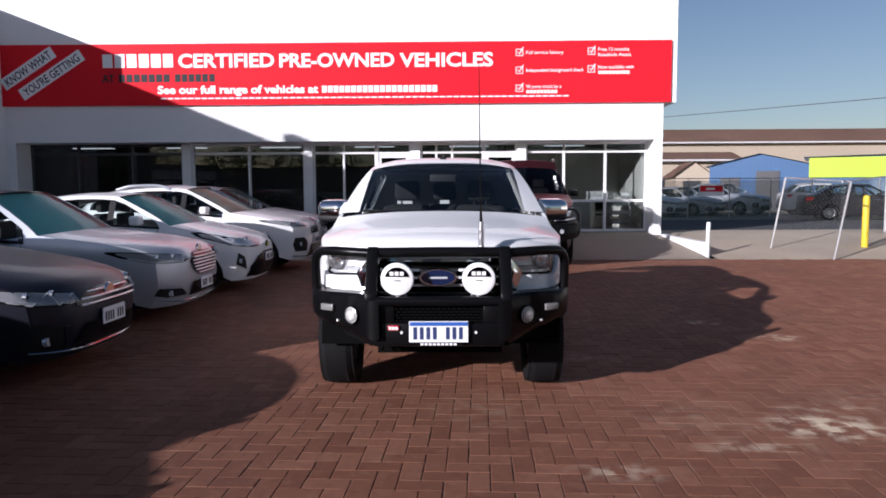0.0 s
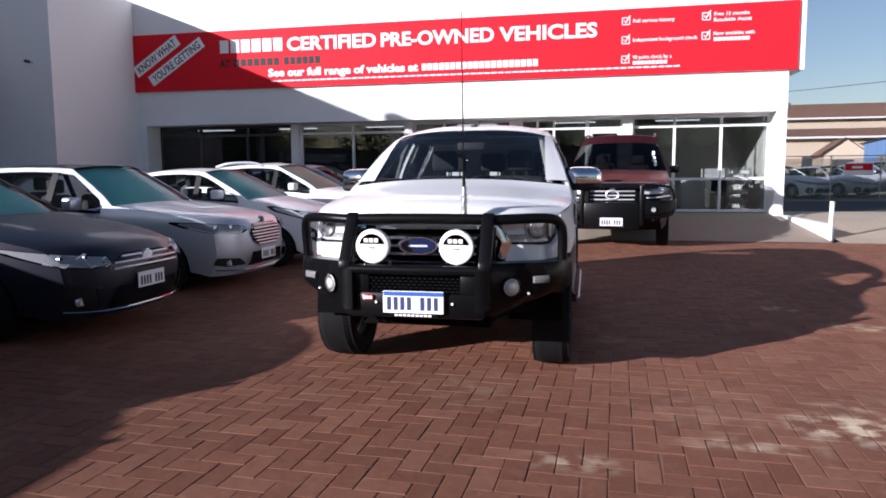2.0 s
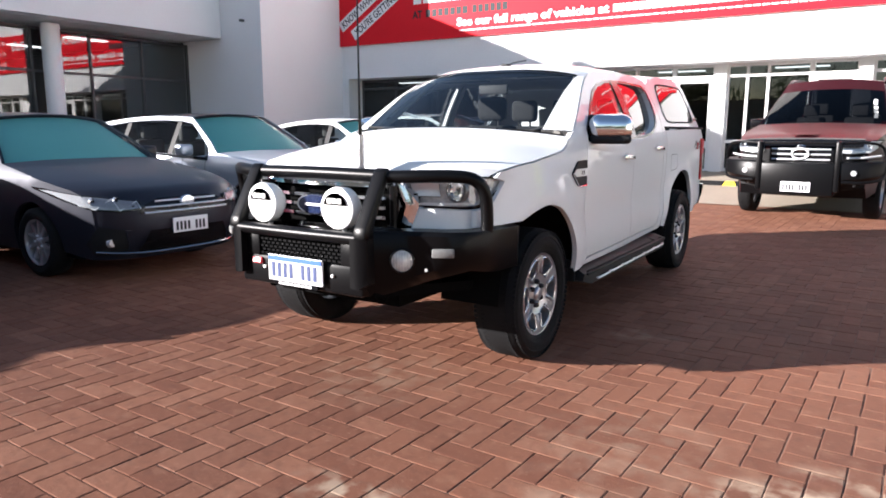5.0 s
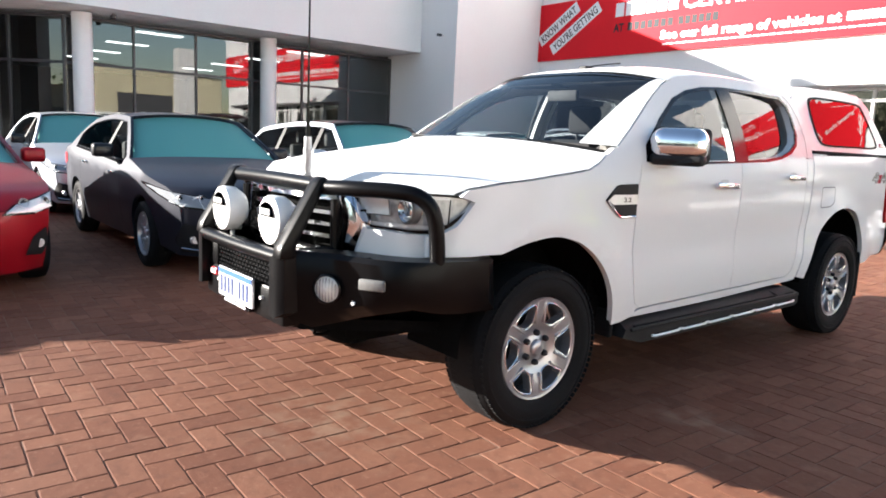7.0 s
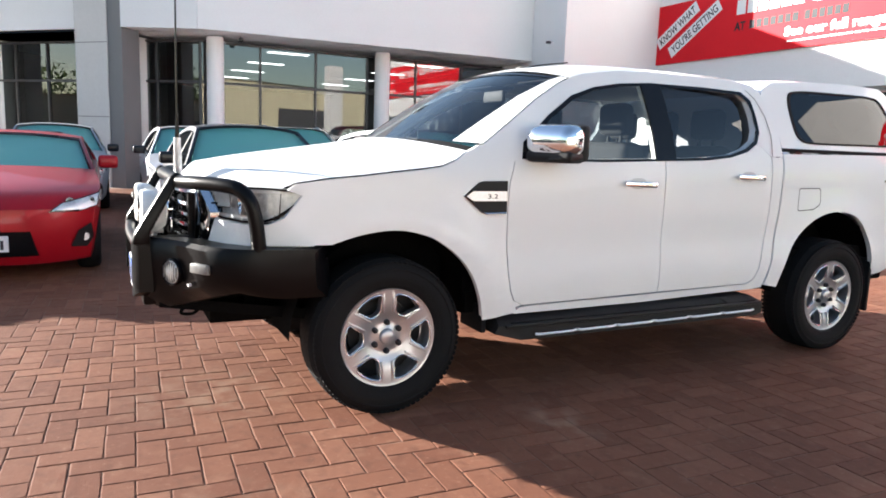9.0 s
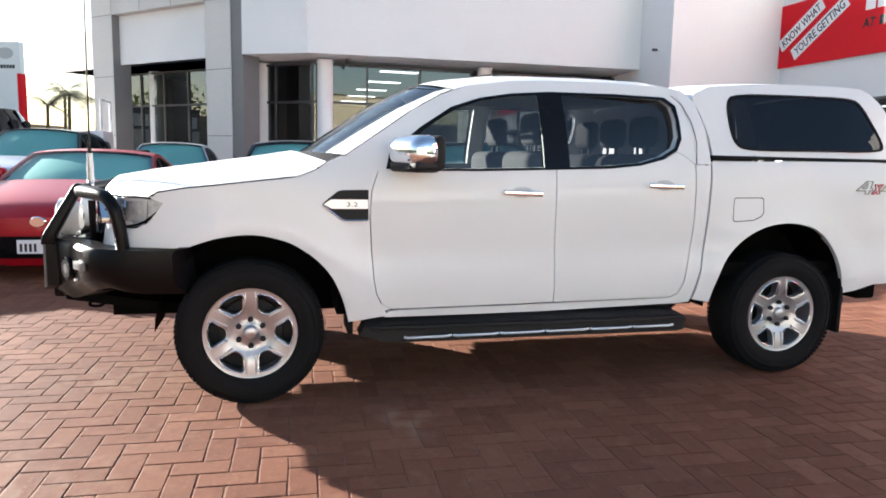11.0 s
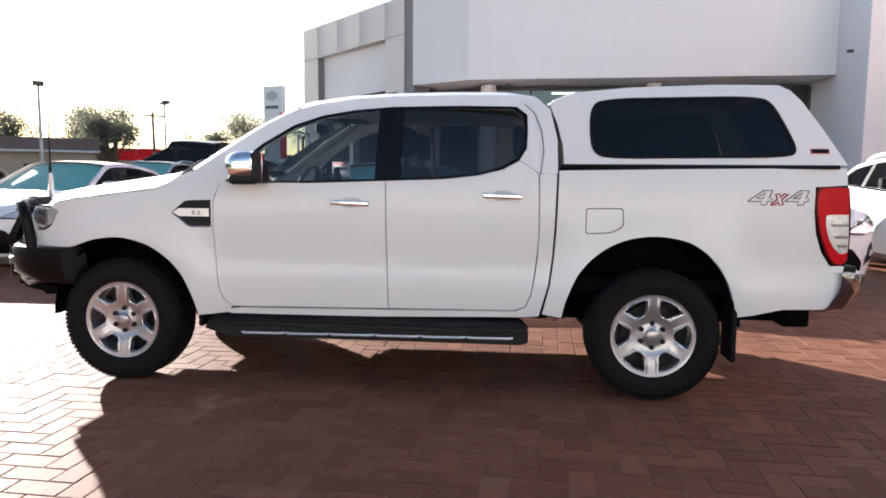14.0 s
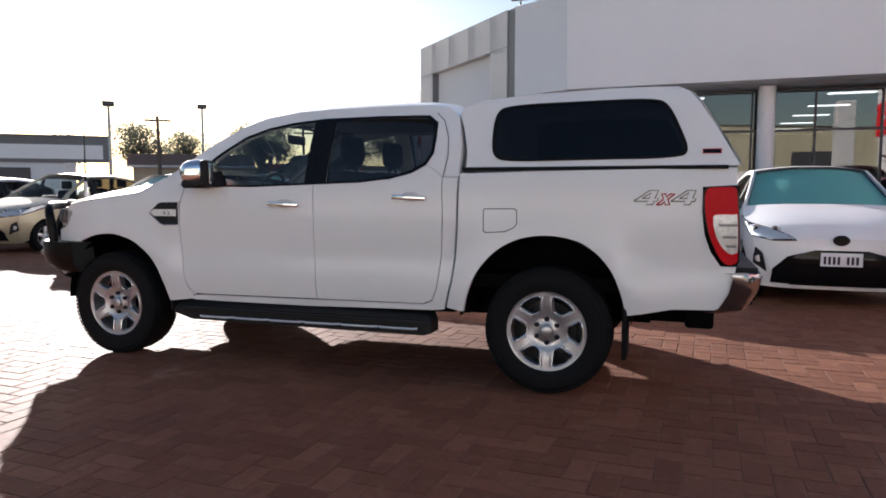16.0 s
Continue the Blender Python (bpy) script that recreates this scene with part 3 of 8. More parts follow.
for a, b, y0, z1 in ((-0.44, -0.004, 0.03, 6.44), (1.002, 1.02, 0.012, 5.39), (5.28, 5.298, 0.012, 5.39)):
    bm = box(a, b, y0, 0.6, 0, z1)
    bm.transform(pm)
    part("reveal", bm, "panel_dark", portal, smooth=False)
bm = box(1.02, 5.28, 0.25, 0.35, 3.93, 5.39)
bm.transform(pm)
part("infill_panel", bm, "render_white", portal, smooth=False)
for k in range(10):
    x, y = -17.5 - (k % 5) * 3.2, 8.5 - (k // 5) * 4.5
    t = thing("ceiling_light", "white fluorescent ceiling light in the showroom", "ceiling light", pose(x, y, 3.93), group="showroom lights")
    part("diffuser", box(-0.15, 0.15, -0.6, 0.6, -0.02, 0.0), "light_strip", t, smooth=False)
for k in range(6):
    t = thing("ceiling_light", "white fluorescent ceiling light in the shop", "ceiling light", pose(-11 + k * 2.9, 16.0, 2.925), group="shop lights")
    part("diffuser", box(-0.6, 0.6, -0.12, 0.12, -0.02, 0.0), "light_strip_dim", t, smooth=False)


# ---- wheels ----
def wheel_meshes(r, rim_r, width, spokes, six=False):
    """Meshes of a wheel on the right-hand side, its hub at the origin, outer face towards +x."""
    h = width / 2
    tyre = lathe([(-h * 0.8, rim_r), (-h * 0.98, rim_r + 0.02), (-h, (r + rim_r) / 2), (-h * 0.93, r - 0.026), (-h * 0.80, r - 0.007), (-h * 0.3, r), (h * 0.3, r), (h * 0.80, r - 0.007), (h * 0.93, r - 0.026), (h * 0.965, r - 0.040), (h * 0.995, r - 0.043), (h * 1.0, r - 0.050), (h * 0.975, r - 0.053), (h, (r + rim_r) / 2), (h * 1.01, rim_r + 0.045), (h * 0.985, rim_r + 0.041), (h * 0.98, rim_r + 0.025), (h * 0.86, rim_r + 0.004), (h * 0.8, rim_r)], 48, caps=False)
    tread = None
    if six:                                             # tread blocks across the tyre
        tread = bmesh.new()
        for k in range(84):
            a = 2 * math.pi * k / 84
            for sx, off, up in ((0.80, 0, 0.0), (0.42, 0.5, 0.004), (0, 0, 0.004), (-0.42, 0.5, 0.004), (-0.80, 0, 0.0)):
                b = box(sx * h - 0.023, sx * h + 0.023, -0.010, 0.010, r - 0.02, r - 0.003 + up * 0.5 - (0.010 if abs(sx) > 0.7 else 0))
                join(tread, b, Matrix.Rotation(a + off * 2 * math.pi / 84, 4, "X"))
    barrel = lathe([(-h * 0.7, rim_r * 0.98), (h * 0.78, rim_r * 0.955), (h * 0.84, rim_r * 0.97), (h * 0.86, rim_r * 1.005), (h * 0.80, rim_r * 1.01)], 48, caps=False)
    disc = lathe([(-h * 0.05, 0.001), (-h * 0.05, rim_r * 0.70), (-h * 0.25, rim_r * 0.72), (-h * 0.25, rim_r * 0.95)], 32, caps=False)
    sp = bmesh.new()
    out = h * 0.80
    if six:                                             # a dished face with six windows between broad spokes
        R = rim_r
        circle = [(R * 0.965 * math.cos(2 * math.pi * k / 72), R * 0.965 * math.sin(2 * math.pi * k / 72)) for k in range(72)]
        holes = []
        for k in range(6):
            mid = radians(60 * k)
            pts = []
            for da, rr in ((-9, 0.52), (-14, 0.57), (-17.5, 0.72), (-20.5, 0.85), (-17, 0.90), (-6, 0.915), (6, 0.915), (17, 0.90), (20.5, 0.85), (17.5, 0.72), (14, 0.57), (9, 0.52), (0, 0.50)):
                pts.append((R * rr * math.cos(mid + radians(da)), R * rr * math.sin(mid + radians(da))))
            holes.append(pts)

        def face(u, v):
            q = math.hypot(u, v) / R
            return (out - 0.004 - 0.024 * math.exp(-((q - 0.32) / 0.20) ** 2) + 0.008 * max(0, (q - 0.55)) / 0.4, u, v)

        join(sp, patch([circle] + holes, face, 0.02, 0.02, rim=(-0.05, 0, 0)))
    spoke = bmesh.new()
    if not six:
        w0, w1 = (0.035, 0.026) if spokes < 8 else (0.020, 0.016)
        f = spoke.faces.new([spoke.verts.new((out - 0.015, u, v)) for u, v in ((-w0, 0.03), (-w1, rim_r * 0.95), (w1, rim_r * 0.95), (w0, 0.03))])
        ex = bmesh.ops.extrude_face_region(spoke, geom=[f])
        for v in [g for g in ex["geom"] if isinstance(g, bmesh.types.BMVert)]:
            v.co.x -= 0.045
        bmesh.ops.bevel(spoke, geom=[e for e in spoke.edges], offset=0.006, segments=2, affect="EDGES", profile=0.6)
    hub = lathe([(h * 0.3, 0.044 if six else 0.06), (out - 0.016, 0.040 if six else 0.055), (out - 0.008, 0.038), (out - 0.002, 0.034), (out + 0.002, 0.026), (out + 0.003, 0.0)], 28)
    if not six:
        join(sp, hub)
    edge = None
    if six:
        edge = bmesh.new()
        pts = [Vector(face(u, v)) + Vector((0.001, 0, 0)) for u, v in holes[0]]
        tube(pts + pts[:1], 0.0035, 6, caps=False, bm=edge)
    ridge = box(out - 0.012, out + 0.004, -0.0055, 0.0055, rim_r * 0.50, rim_r * 0.93, 0.004) if six else spoke
    nut = lathe([(out - 0.04, 0.0145), (out - 0.010, 0.0145), (out - 0.003, 0.010), (out, 0.004), (out, 0.0)], 10)
    return tyre, barrel, disc, sp, nut, tread, hub, ridge, edge


def add_wheels(car, r, rim_r, width, half_track, wb, spokes, alloy="alloy", six=False):
    made = None
    for y in (0, wb):
        for side in (1, -1):
            m = Matrix.Translation((side * half_track, y, r)) @ (Matrix.Identity(4) if side > 0 else Matrix.Rotation(math.pi, 4, "Z"))
            if made is None:
                tyre, barrel, disc, sp, nut, tread, hub, ridge, edge = wheel_meshes(r, rim_r, width, spokes, six=six)
                w = obj("wheel", sp, alloy, car, angle=30)
                made = [w, part("tyre", tyre, "rubber", w, "black rubber tyre", angle=50), part("rim", barrel, alloy, w), part("brake_disc", disc, "alloy_dark", w)]
                if six:
                    made.append(tagged(part("tread", tread, "rubber", w, smooth=False), kind="stuff"))
                    made.append(part("hub_cap", hub, alloy, w))
                    for k in range(6):                  # bright rim round each window
                        n = part("window_edge", edge, "alloy_bright", w) if k == 0 else new("window_edge", made[-1].data)
                        n.parent = w
                        n.matrix_basis = Matrix.Rotation(2 * math.pi * k / 6, 4, "X")
                        made.append(n)
                    for k in range(12):                 # twin ridges down each spoke
                        n = part("spoke_ridge", ridge, alloy, w) if k == 0 else new("spoke_ridge", made[-1].data)
                        n.parent = w
                        n.matrix_basis = Matrix.Rotation(2 * math.pi * (k // 2) / 6, 4, "X") @ Matrix.Translation((0, 0.025 * (1 if k % 2 else -1), 0))
                        made.append(n)
                for k in range(0 if six else spokes):
                    n = part("spoke", ridge, alloy, w) if k == 0 else new("spoke", made[-1].data)
                    n.parent = w
                    n.matrix_basis = Matrix.Rotation(2 * math.pi * k / spokes, 4, "X")
                    made.append(n)
                for k in range(6 if six else 5):
                    a = 2 * math.pi * (k + 0.5) / (6 if six else 5)
                    q = 0.07 if six else 0.055
                    n = part("wheel_nut", nut, "alloy_dark" if six else "satin", w) if k == 0 else new("wheel_nut", made[-1].data)
                    n.parent = w
                    n.matrix_basis = Matrix.Translation((0, math.cos(a) * q, math.sin(a) * q))
                    made.append(n)
                w.matrix_basis = m
            else:
                w = new("wheel", made[0].data)
                w.parent, w.matrix_basis = car, m
                for o in made[1:]:
                    c = new(o.name.split(".")[0], o.data)
                    c.parent, c.matrix_basis = w, o.matrix_basis
                    tagged(c, o.get("label", ""), kind=o.get("kind", ""))


def plate_part(car, y, z, tilt=0, x=0, w=0.372, h=0.134, blue=True, back=False):
    """A number plate with its characters as plain bars."""
    p = obj("number_plate", box(-w / 2, w / 2, -0.006, 0.006, -h / 2, h / 2, 0.003), "plate_white", car, smooth=False)
    p.matrix_basis = pose(x, y, z, tilt)
    p["label"] = "white and blue number plate"
    s = -1 if not back else 1
    if blue:
        part("band", box(-w / 2 + 0.004, w / 2 - 0.004, s * 0.008 - 0.001, s * 0.008 + 0.001, h / 2 - 0.028, h / 2 - 0.004), "plate_blue", p, smooth=False)
    for k in range(8):
        if k != 4:
            part("bar", box(-0.160 + k * 0.041, -0.160 + k * 0.041 + 0.023, s * 0.008 - 0.001, s * 0.008 + 0.001, -h / 2 + 0.020, h / 2 - 0.036), "plate_ink" if blue else "sign_grey", p, smooth=False)
    return p


# ---- parked cars: a car lies along y, nose towards -y, front axle at y = 0 ----
def parked_car(label, category, m, paint, S, shade=True, group="parked cars"):
    car = thing(category.replace(" ", "_") if category != "car" else "car", label, category, m, group=group)
    fo, wb, ro, W, H = S["fo"], S["wb"], S["ro"], S["W"], S["H"]
    r, hf, hr, belt0, belt1 = S["r"], S["hood_front"], S["cowl_z"], S["belt0"], S["belt1"]
    yc, yrf, yrr, ytt, ztt = S["cowl"], S["roof_front"], S["roof_rear"], S["tail_top"], S["tail_z"]
    end = wb + ro
    cl = S.get("clear", 0.2)

    def belt(y):
        return belt0 + (belt1 - belt0) * (y - yc) / (ytt - yc)

    def f(y, z):
        k = W
        k *= 1 - 0.30 * max(0, -0.15 - y) ** 1.6 / fo ** 0.6 - 0.12 * max(0, y - wb - 0.1) ** 1.6
        zb = belt(min(max(y, yc), ytt))
        if z > zb - 0.06:
            k *= 1 - S.get("tumble", 0.52) * max(0, z - zb + 0.06) ** 1.05
        if z < 0.62:
            k *= 1 - 0.25 * (0.62 - z) ** 1.6
        return k

    nose, NP = S.get("nose_in", 0.24), S.get("nose_pow", 4.2)
    y0 = -fo + nose
    prof = [(y0 + 0.10, cl), (y0 + 0.02, cl + 0.14), (y0, 0.5), (y0 + 0.02, hf - 0.12), (y0 + 0.10, hf - 0.03), (y0 + 0.22, hf + 0.015)]
    n_nose = len(prof)
    hood = [(y0 + 0.22 + (yc - y0 - 0.22) * k / 4, hf + 0.015 + (hr - hf - 0.015) * (k / 4) ** 0.85) for k in range(1, 5)]
    ws = [(yc + (yrf - yc) * k / 5, hr + (H - 0.05 - S.get("header", 0) - hr) * (k / 5) ** 0.88) for k in range(1, 6)]
    roof = [(yrf + (yrr - yrf) * (k / 6) ** S.get("roof_pow", 1), H - 0.05 + 0.035 * math.sin(math.pi * k / 6) + (S.get("roof_drop", -0.03)) * (k / 6) ** 2) for k in range(1, 7)]
    rz = roof[-1][1]
    back = [(yrr + (ytt - yrr) * (k / 4) ** 0.95, rz + (ztt - rz) * (k / 4) ** 1.1) for k in range(1, 5)]
    boot = [(ytt + (end - 0.10 - ytt) * k / 2, ztt - 0.04 * k / 2) for k in range(1, 3)] if end - ytt > 0.25 else []
    zt = (boot or back)[-1][1]
    tail = [(end - 0.05, zt - 0.08), (end - 0.03, 0.62), (end - 0.02, 0.45), (end - 0.10, cl + 0.06)]

    def rows(pts, dy, dz):
        n = max(1, len(pts) - 1)
        return [(f(y, z) - 0.004, y, z, dy[0] + (dy[1] - dy[0]) * i / n, dz[0] + (dz[1] - dz[0]) * i / n) for i, (y, z) in enumerate(pts)]

    part("bumper", ribbon(rows(prof[:4], (-nose, -nose), (0, 0)), cols=22, power=NP), S.get("bumper_paint", paint), car)
    part("bonnet", ribbon(rows(prof[3:] + hood, (-nose, -0.18), (0.0, 0.035)), cols=22, power=NP * 0.8), paint, car)
    glassrow = rows([hood[-1]] + ws, (-0.18, -0.12), (0.035, 0.05))
    part("windscreen", ribbon(glassrow), S.get("screen", "parked_glass"), car).visible_shadow = False
    if shade:
        khaki = shade == "khaki"
        part("sunshade", ribbon([(w * 0.95, y + 0.05, z - 0.03, dy, dz) for w, y, z, dy, dz in glassrow]), "shade_khaki" if khaki else "sunshade", car, "khaki sunshade behind the windscreen" if khaki else "teal folded sunshade behind the windscreen")
    part("roof", ribbon(rows([ws[-1]] + roof, (-0.12, 0.08), (0.05, 0.05))), S.get("roof_paint", paint), car)
    part("rear_window", ribbon(rows([roof[-1]] + back, (0.08, 0.10), (0.05, 0.02))), "dark_glass", car)
    part("tailgate", ribbon(rows([back[-1]] + boot + tail, (0.10, 0.08), (0.02, 0))), paint, car)
    # sides
    ra = r + 0.055
    arch_f = arc(0, r, ra, 0, 180, 12)[::-1]
    arch_r = arc(wb, r, ra, 0, 180, 12)[::-1]
    top = [hood[-1]] + [(yc + (ytt - yc) * k / 6, belt(yc + (ytt - yc) * k / 6)) for k in range(1, 6)] + [back[-1]] + boot
    sill = [(-ra, cl + 0.06)] + arch_f + [(ra, cl + 0.02), (wb - ra, cl + 0.02)] + arch_r + [(wb + ra, cl + 0.08)]
    outline = prof + hood[:-1] + top + tail + sill[::-1]
    g_top = [hood[-1]] + ws + roof + back
    g_out = g_top + [(yc + (ytt - yc) * k / 6, belt(yc + (ytt - yc) * k / 6)) for k in range(5, 0, -1)]
    w0, w1 = yc + S.get("win_start", 0.20), S.get("win_end", ytt - 0.25)

    def dlo():
        pts = []
        for k in range(13):
            y = w0 + (w1 - w0) * k / 12
            zt_ = lerp(sorted(g_top), y) - 0.065
            pts.append((y, max(belt(y) + 0.03, zt_)))
        return pts + [(w1 + 0.0, belt(w1) + 0.035), (w0 - 0.05, belt(w0) + 0.02)]

    d = dlo()
    for side in (1, -1):
        mp = lambda y, z, s=side: (s * f(y, z), y, z)
        part("side_panel", patch([outline], mp, 0.2, 0.1, rim=(-side * 0.04, 0, 0)), paint, car)
        mpi = lambda y, z, s=side: (s * (f(y, z) - 0.0), y, z)
        part("pillar_frame", patch([g_out, d], mpi, 0.2, 0.08, rim=(-side * 0.03, 0, 0)), S.get("pillar_paint", paint), car)
        mg = lambda y, z, s=side: (s * (f(y, z) - 0.012), y, z)
        part("side_window", patch([d], mg, 0.2, 0.08), "dark_glass" if S.get("dark") else "parked_glass", car).visible_shadow = False
        dy_, dz_ = sum(q[0] for q in d) / len(d), sum(q[1] for q in d) / len(d)
        ly_, lz_ = max(q[0] for q in d) - min(q[0] for q in d), max(q[1] for q in d) - min(q[1] for q in d)
        wide = [(dy_ + (y - dy_) * (1 + 0.05 / ly_), dz_ + (z - dz_) * (1 + 0.05 / lz_)) for y, z in d]
        part("window_surround", patch([wide, d], lambda y, z, s=side: (s * (f(y, z) + 0.003), y, z), 0.2, 0.08), "gloss_black", car)
        for y in S.get("posts", (1.15,)):
            yy = (y, y + 0.09)
            zt_ = lerp(sorted(g_top), y) - 0.06
            part("door_post", patch([[(yy[0], belt(y) + 0.02), (yy[0], zt_), (yy[1], zt_), (yy[1], belt(y) + 0.02)]], lambda y, z, s=side: (s * (f(y, z) - 0.006), y, z), 0.2, 0.1), "trim_black", car)
        for y in (yc + 0.15, 1.19, S.get("door_end", wb - 0.28)):
            part("door_gap", patch([[(y, cl + 0.14), (y, belt(y)), (y + 0.008, belt(y)), (y + 0.008, cl + 0.14)]], lambda y, z, s=side: (s * (f(y, z) + 0.003), y, z), 0.3, 0.1), "trim_black", car)
        for y in (1.0, S.get("door_end", wb - 0.28) - 0.25):
            part("door_handle", box(side * (f(y, 0.9) + 0.01) - 0.015, side * (f(y, 0.9) + 0.01) + 0.015, y - 0.1, y + 0.1, belt(y) - 0.13, belt(y) - 0.105, 0.006), "chrome" if S.get("chrome") else paint, car)
        part("wheel_arch", half_tube(side * (W - 0.06), side * (W - 0.45), ra - 0.005, 0, r, -5, 185), "underbody", car)
        part("wheel_arch", half_tube(side * (W - 0.06), side * (W - 0.45), ra - 0.005, wb, r, -5, 185), "underbody", car)
        ym = yc + 0.42
        mb = box(-0.10, 0.10, -0.07, 0.07, -0.065, 0.075, 0.035, 3)
        mb.transform(Matrix.Translation((side * (W + 0.09), ym, belt(ym) + 0.10)))
        mir = part("wing_mirror", mb, S.get("mirror", paint), car)
        # lamps at the nose corners
        def nf(q, z, off=0.012):
            """A point on the nose; beyond 1 it runs back along the wing."""
            yp = lerp([(v[1], v[0]) for v in prof], z)
            a_ = abs(q)
            if a_ <= 1:
                return (q * f(yp, z), yp - nose * (1 - a_ ** NP) - off, z)
            return (math.copysign(f(yp + a_ - 1, z) + off * 0.6, q), yp + a_ - 1 - off * max(0, 1 - (a_ - 1) * 8), z)

        s0, s1, za, zb_ = S.get("lamp", (0.52, 0.99, hf - 0.17, hf - 0.03))
        loop = S.get("lamp_loop", [(s0, za + 0.03), (s0 + 0.05, zb_ - 0.03), (s1, zb_ + 0.0), (s1 + 0.22, zb_ + 0.02), (s1 + 0.12, za + 0.07), (s1, za + 0.03), (s0 + 0.2, za)])
        cx_, cz_ = sum(q[0] for q in loop) / len(loop), sum(q[1] for q in loop) / len(loop)

        def shrunk(k):
            return [(side * (cx_ + (a - cx_) * k), cz_ + (b_ - cz_) * (k - 0.04)) for a, b_ in loop]

        hl = part("headlight", patch([[(side * a, b_) for a, b_ in loop]], nf, 0.06, 0.04, rim=(0, 0.05, 0)), "gloss_black", car, "clear-glass headlight in a dark housing")
        part("reflector", patch([shrunk(0.86)], lambda q, z: nf(q, z, 0.015), 0.06, 0.04), S.get("lamp_in", "lamp_parked"), hl)
        for q_ in (s0 + 0.36 * (s1 - s0) + 0.05, s0 + 0.78 * (s1 - s0) + 0.05):
            rr = 0.042 if zb_ - za > 0.12 else 0.034
            zq = cz_ - 0.004
            pb = lathe([(-0.002, rr * 0.50), (0.010, rr * 0.80), (-0.010, rr), (-0.012, rr * 1.06), (0.02, rr * 1.08)], 20, "y", caps=False)
            pb.transform(Matrix.Translation(nf(side * q_, zq, 0.0)))
            part("projector_ring", pb, "reflector", hl)
            pb = lathe([(-0.016, 0.001), (-0.013, rr * 0.28), (-0.004, rr * 0.46), (0.006, rr * 0.52)], 16, "y", caps=False)
            pb.transform(Matrix.Translation(nf(side * q_, zq, 0.0)))
            part("projector", pb, "gloss_black", hl)
        edge_ = [q for q in shrunk(0.90) if q[1] < cz_ + 0.02]
        edge_.sort(key=lambda q: abs(q[0]))
        part("bright_strip", tube([nf(a, b_, 0.020) for a, b_ in edge_], 0.006, 6), "satin", hl)
        part("lens", patch([shrunk(0.99)], lambda q, z: nf(q, z, 0.032), 0.06, 0.04), "lamp_glass", hl).visible_shadow = False
        fog = S.get("fog", [(0.66, cl + 0.10), (0.66, cl + 0.24), (0.98, cl + 0.28), (1.0, cl + 0.16)])
        fp = part("fog_pocket", patch([[(side * a, b_) for a, b_ in fog]], lambda q, z: nf(q, z, 0.010), 0.06, 0.04), "trim_black", car)
        fx, fz = sum(q[0] for q in fog) / len(fog), sum(q[1] for q in fog) / len(fog)
        fl = lathe([(-0.014, 0.001), (-0.014, 0.034), (0.02, 0.042)], 16, "y", caps=False)
        fl.transform(Matrix.Translation(nf(side * fx, fz, -0.004)))
        part("fog_lamp", fl, "lamp_inner", fp)
        if S.get("spear"):
            part("fog_spear", patch([[(side * a, b_) for a, b_ in S["spear"]]], lambda q, z: nf(q, z, 0.022), 0.06, 0.04, rim=(0, 0.03, 0)), paint, car)
        tl = lambda y, z, s=side: (s * (f(y, z) + 0.006), y, z)
        zt0 = zt - 0.02
        part("tail_light", patch([[(end - 0.35, zt0 - 0.05), (end - 0.33, zt0 - 0.16), (end - 0.06, zt0 - 0.20), (end - 0.07, zt0 - 0.05)]], tl, 0.1, 0.06), "tail_red", car)
    gr = S.get("grille", [(-0.45, hf - 0.20), (-0.42, hf - 0.08), (0.42, hf - 0.08), (0.45, hf - 0.20)])
    part("grille", patch([gr], lambda s, z: (nf(s, z)[0], nf(s, z)[1] - 0.002, z), 0.1, 0.05), "gloss_black", car)
    if S.get("bars", 2):
        zs = [z for _, z in gr]
        b = bmesh.new()
        for k in range(S.get("bars", 2)):
            z = min(zs) + (max(zs) - min(zs)) * (k + 0.5) / S.get("bars", 2)
            hw = 0.92 * lerp(sorted([(z_, abs(s_)) for s_, z_ in gr]), z)
            pts = [Vector(nf(hw * (2 * j / 12 - 1), z)) + Vector((0, -0.012, 0)) for j in range(13)]
            tube(pts, S.get("bar_r", 0.009), 6, bm=b)
        part("grille_bar", b, S.get("bar_paint", "chrome"), car)
    lo = S.get("intake", [(-0.5, cl + 0.08), (-0.42, 0.46), (0.42, 0.46), (0.5, cl + 0.08)])
    part("intake", patch([lo], lambda s, z: (nf(s, z)[0], nf(s, z)[1] - 0.004, z), 0.1, 0.05), "gloss_black", car)
    bd = lathe([(-0.02, 0.0), (-0.02, 0.05), (0, 0.06)], 20, "y")
    bd.transform(Matrix.Translation((0, nf(0, S.get("badge_z", hf - 0.11))[1] + 0.002, S.get("badge_z", hf - 0.11))) @ Matrix.Diagonal((1.3, 1, 0.9, 1)))
    part("badge", bd, S.get("badge_paint", "chrome"), car)
    if S.get("lip"):
        pts = [Vector(nf(-1 + 2 * j / 20, cl + 0.045 + 0.03 * abs(-1 + j / 10) ** 3)) + Vector((0, -0.012, 0)) for j in range(21)]
        part("lower_lip", tube(pts, 0.009, 6), S["lip"], car)
    plate_part(car, nf(0, S.get("plate_z", 0.5))[1] - 0.015, S.get("plate_z", 0.5), blue=False)
    # floor, cabin and seats
    part("chassis", box(-W + 0.12, W - 0.12, y0 + 0.2, end - 0.15, cl, cl + 0.12), "underbody", car, smooth=False)
    part("firewall", box(-W + 0.2, W - 0.2, yc + 0.02, yc + 0.1, cl, hr - 0.1), "dash", car, smooth=False)
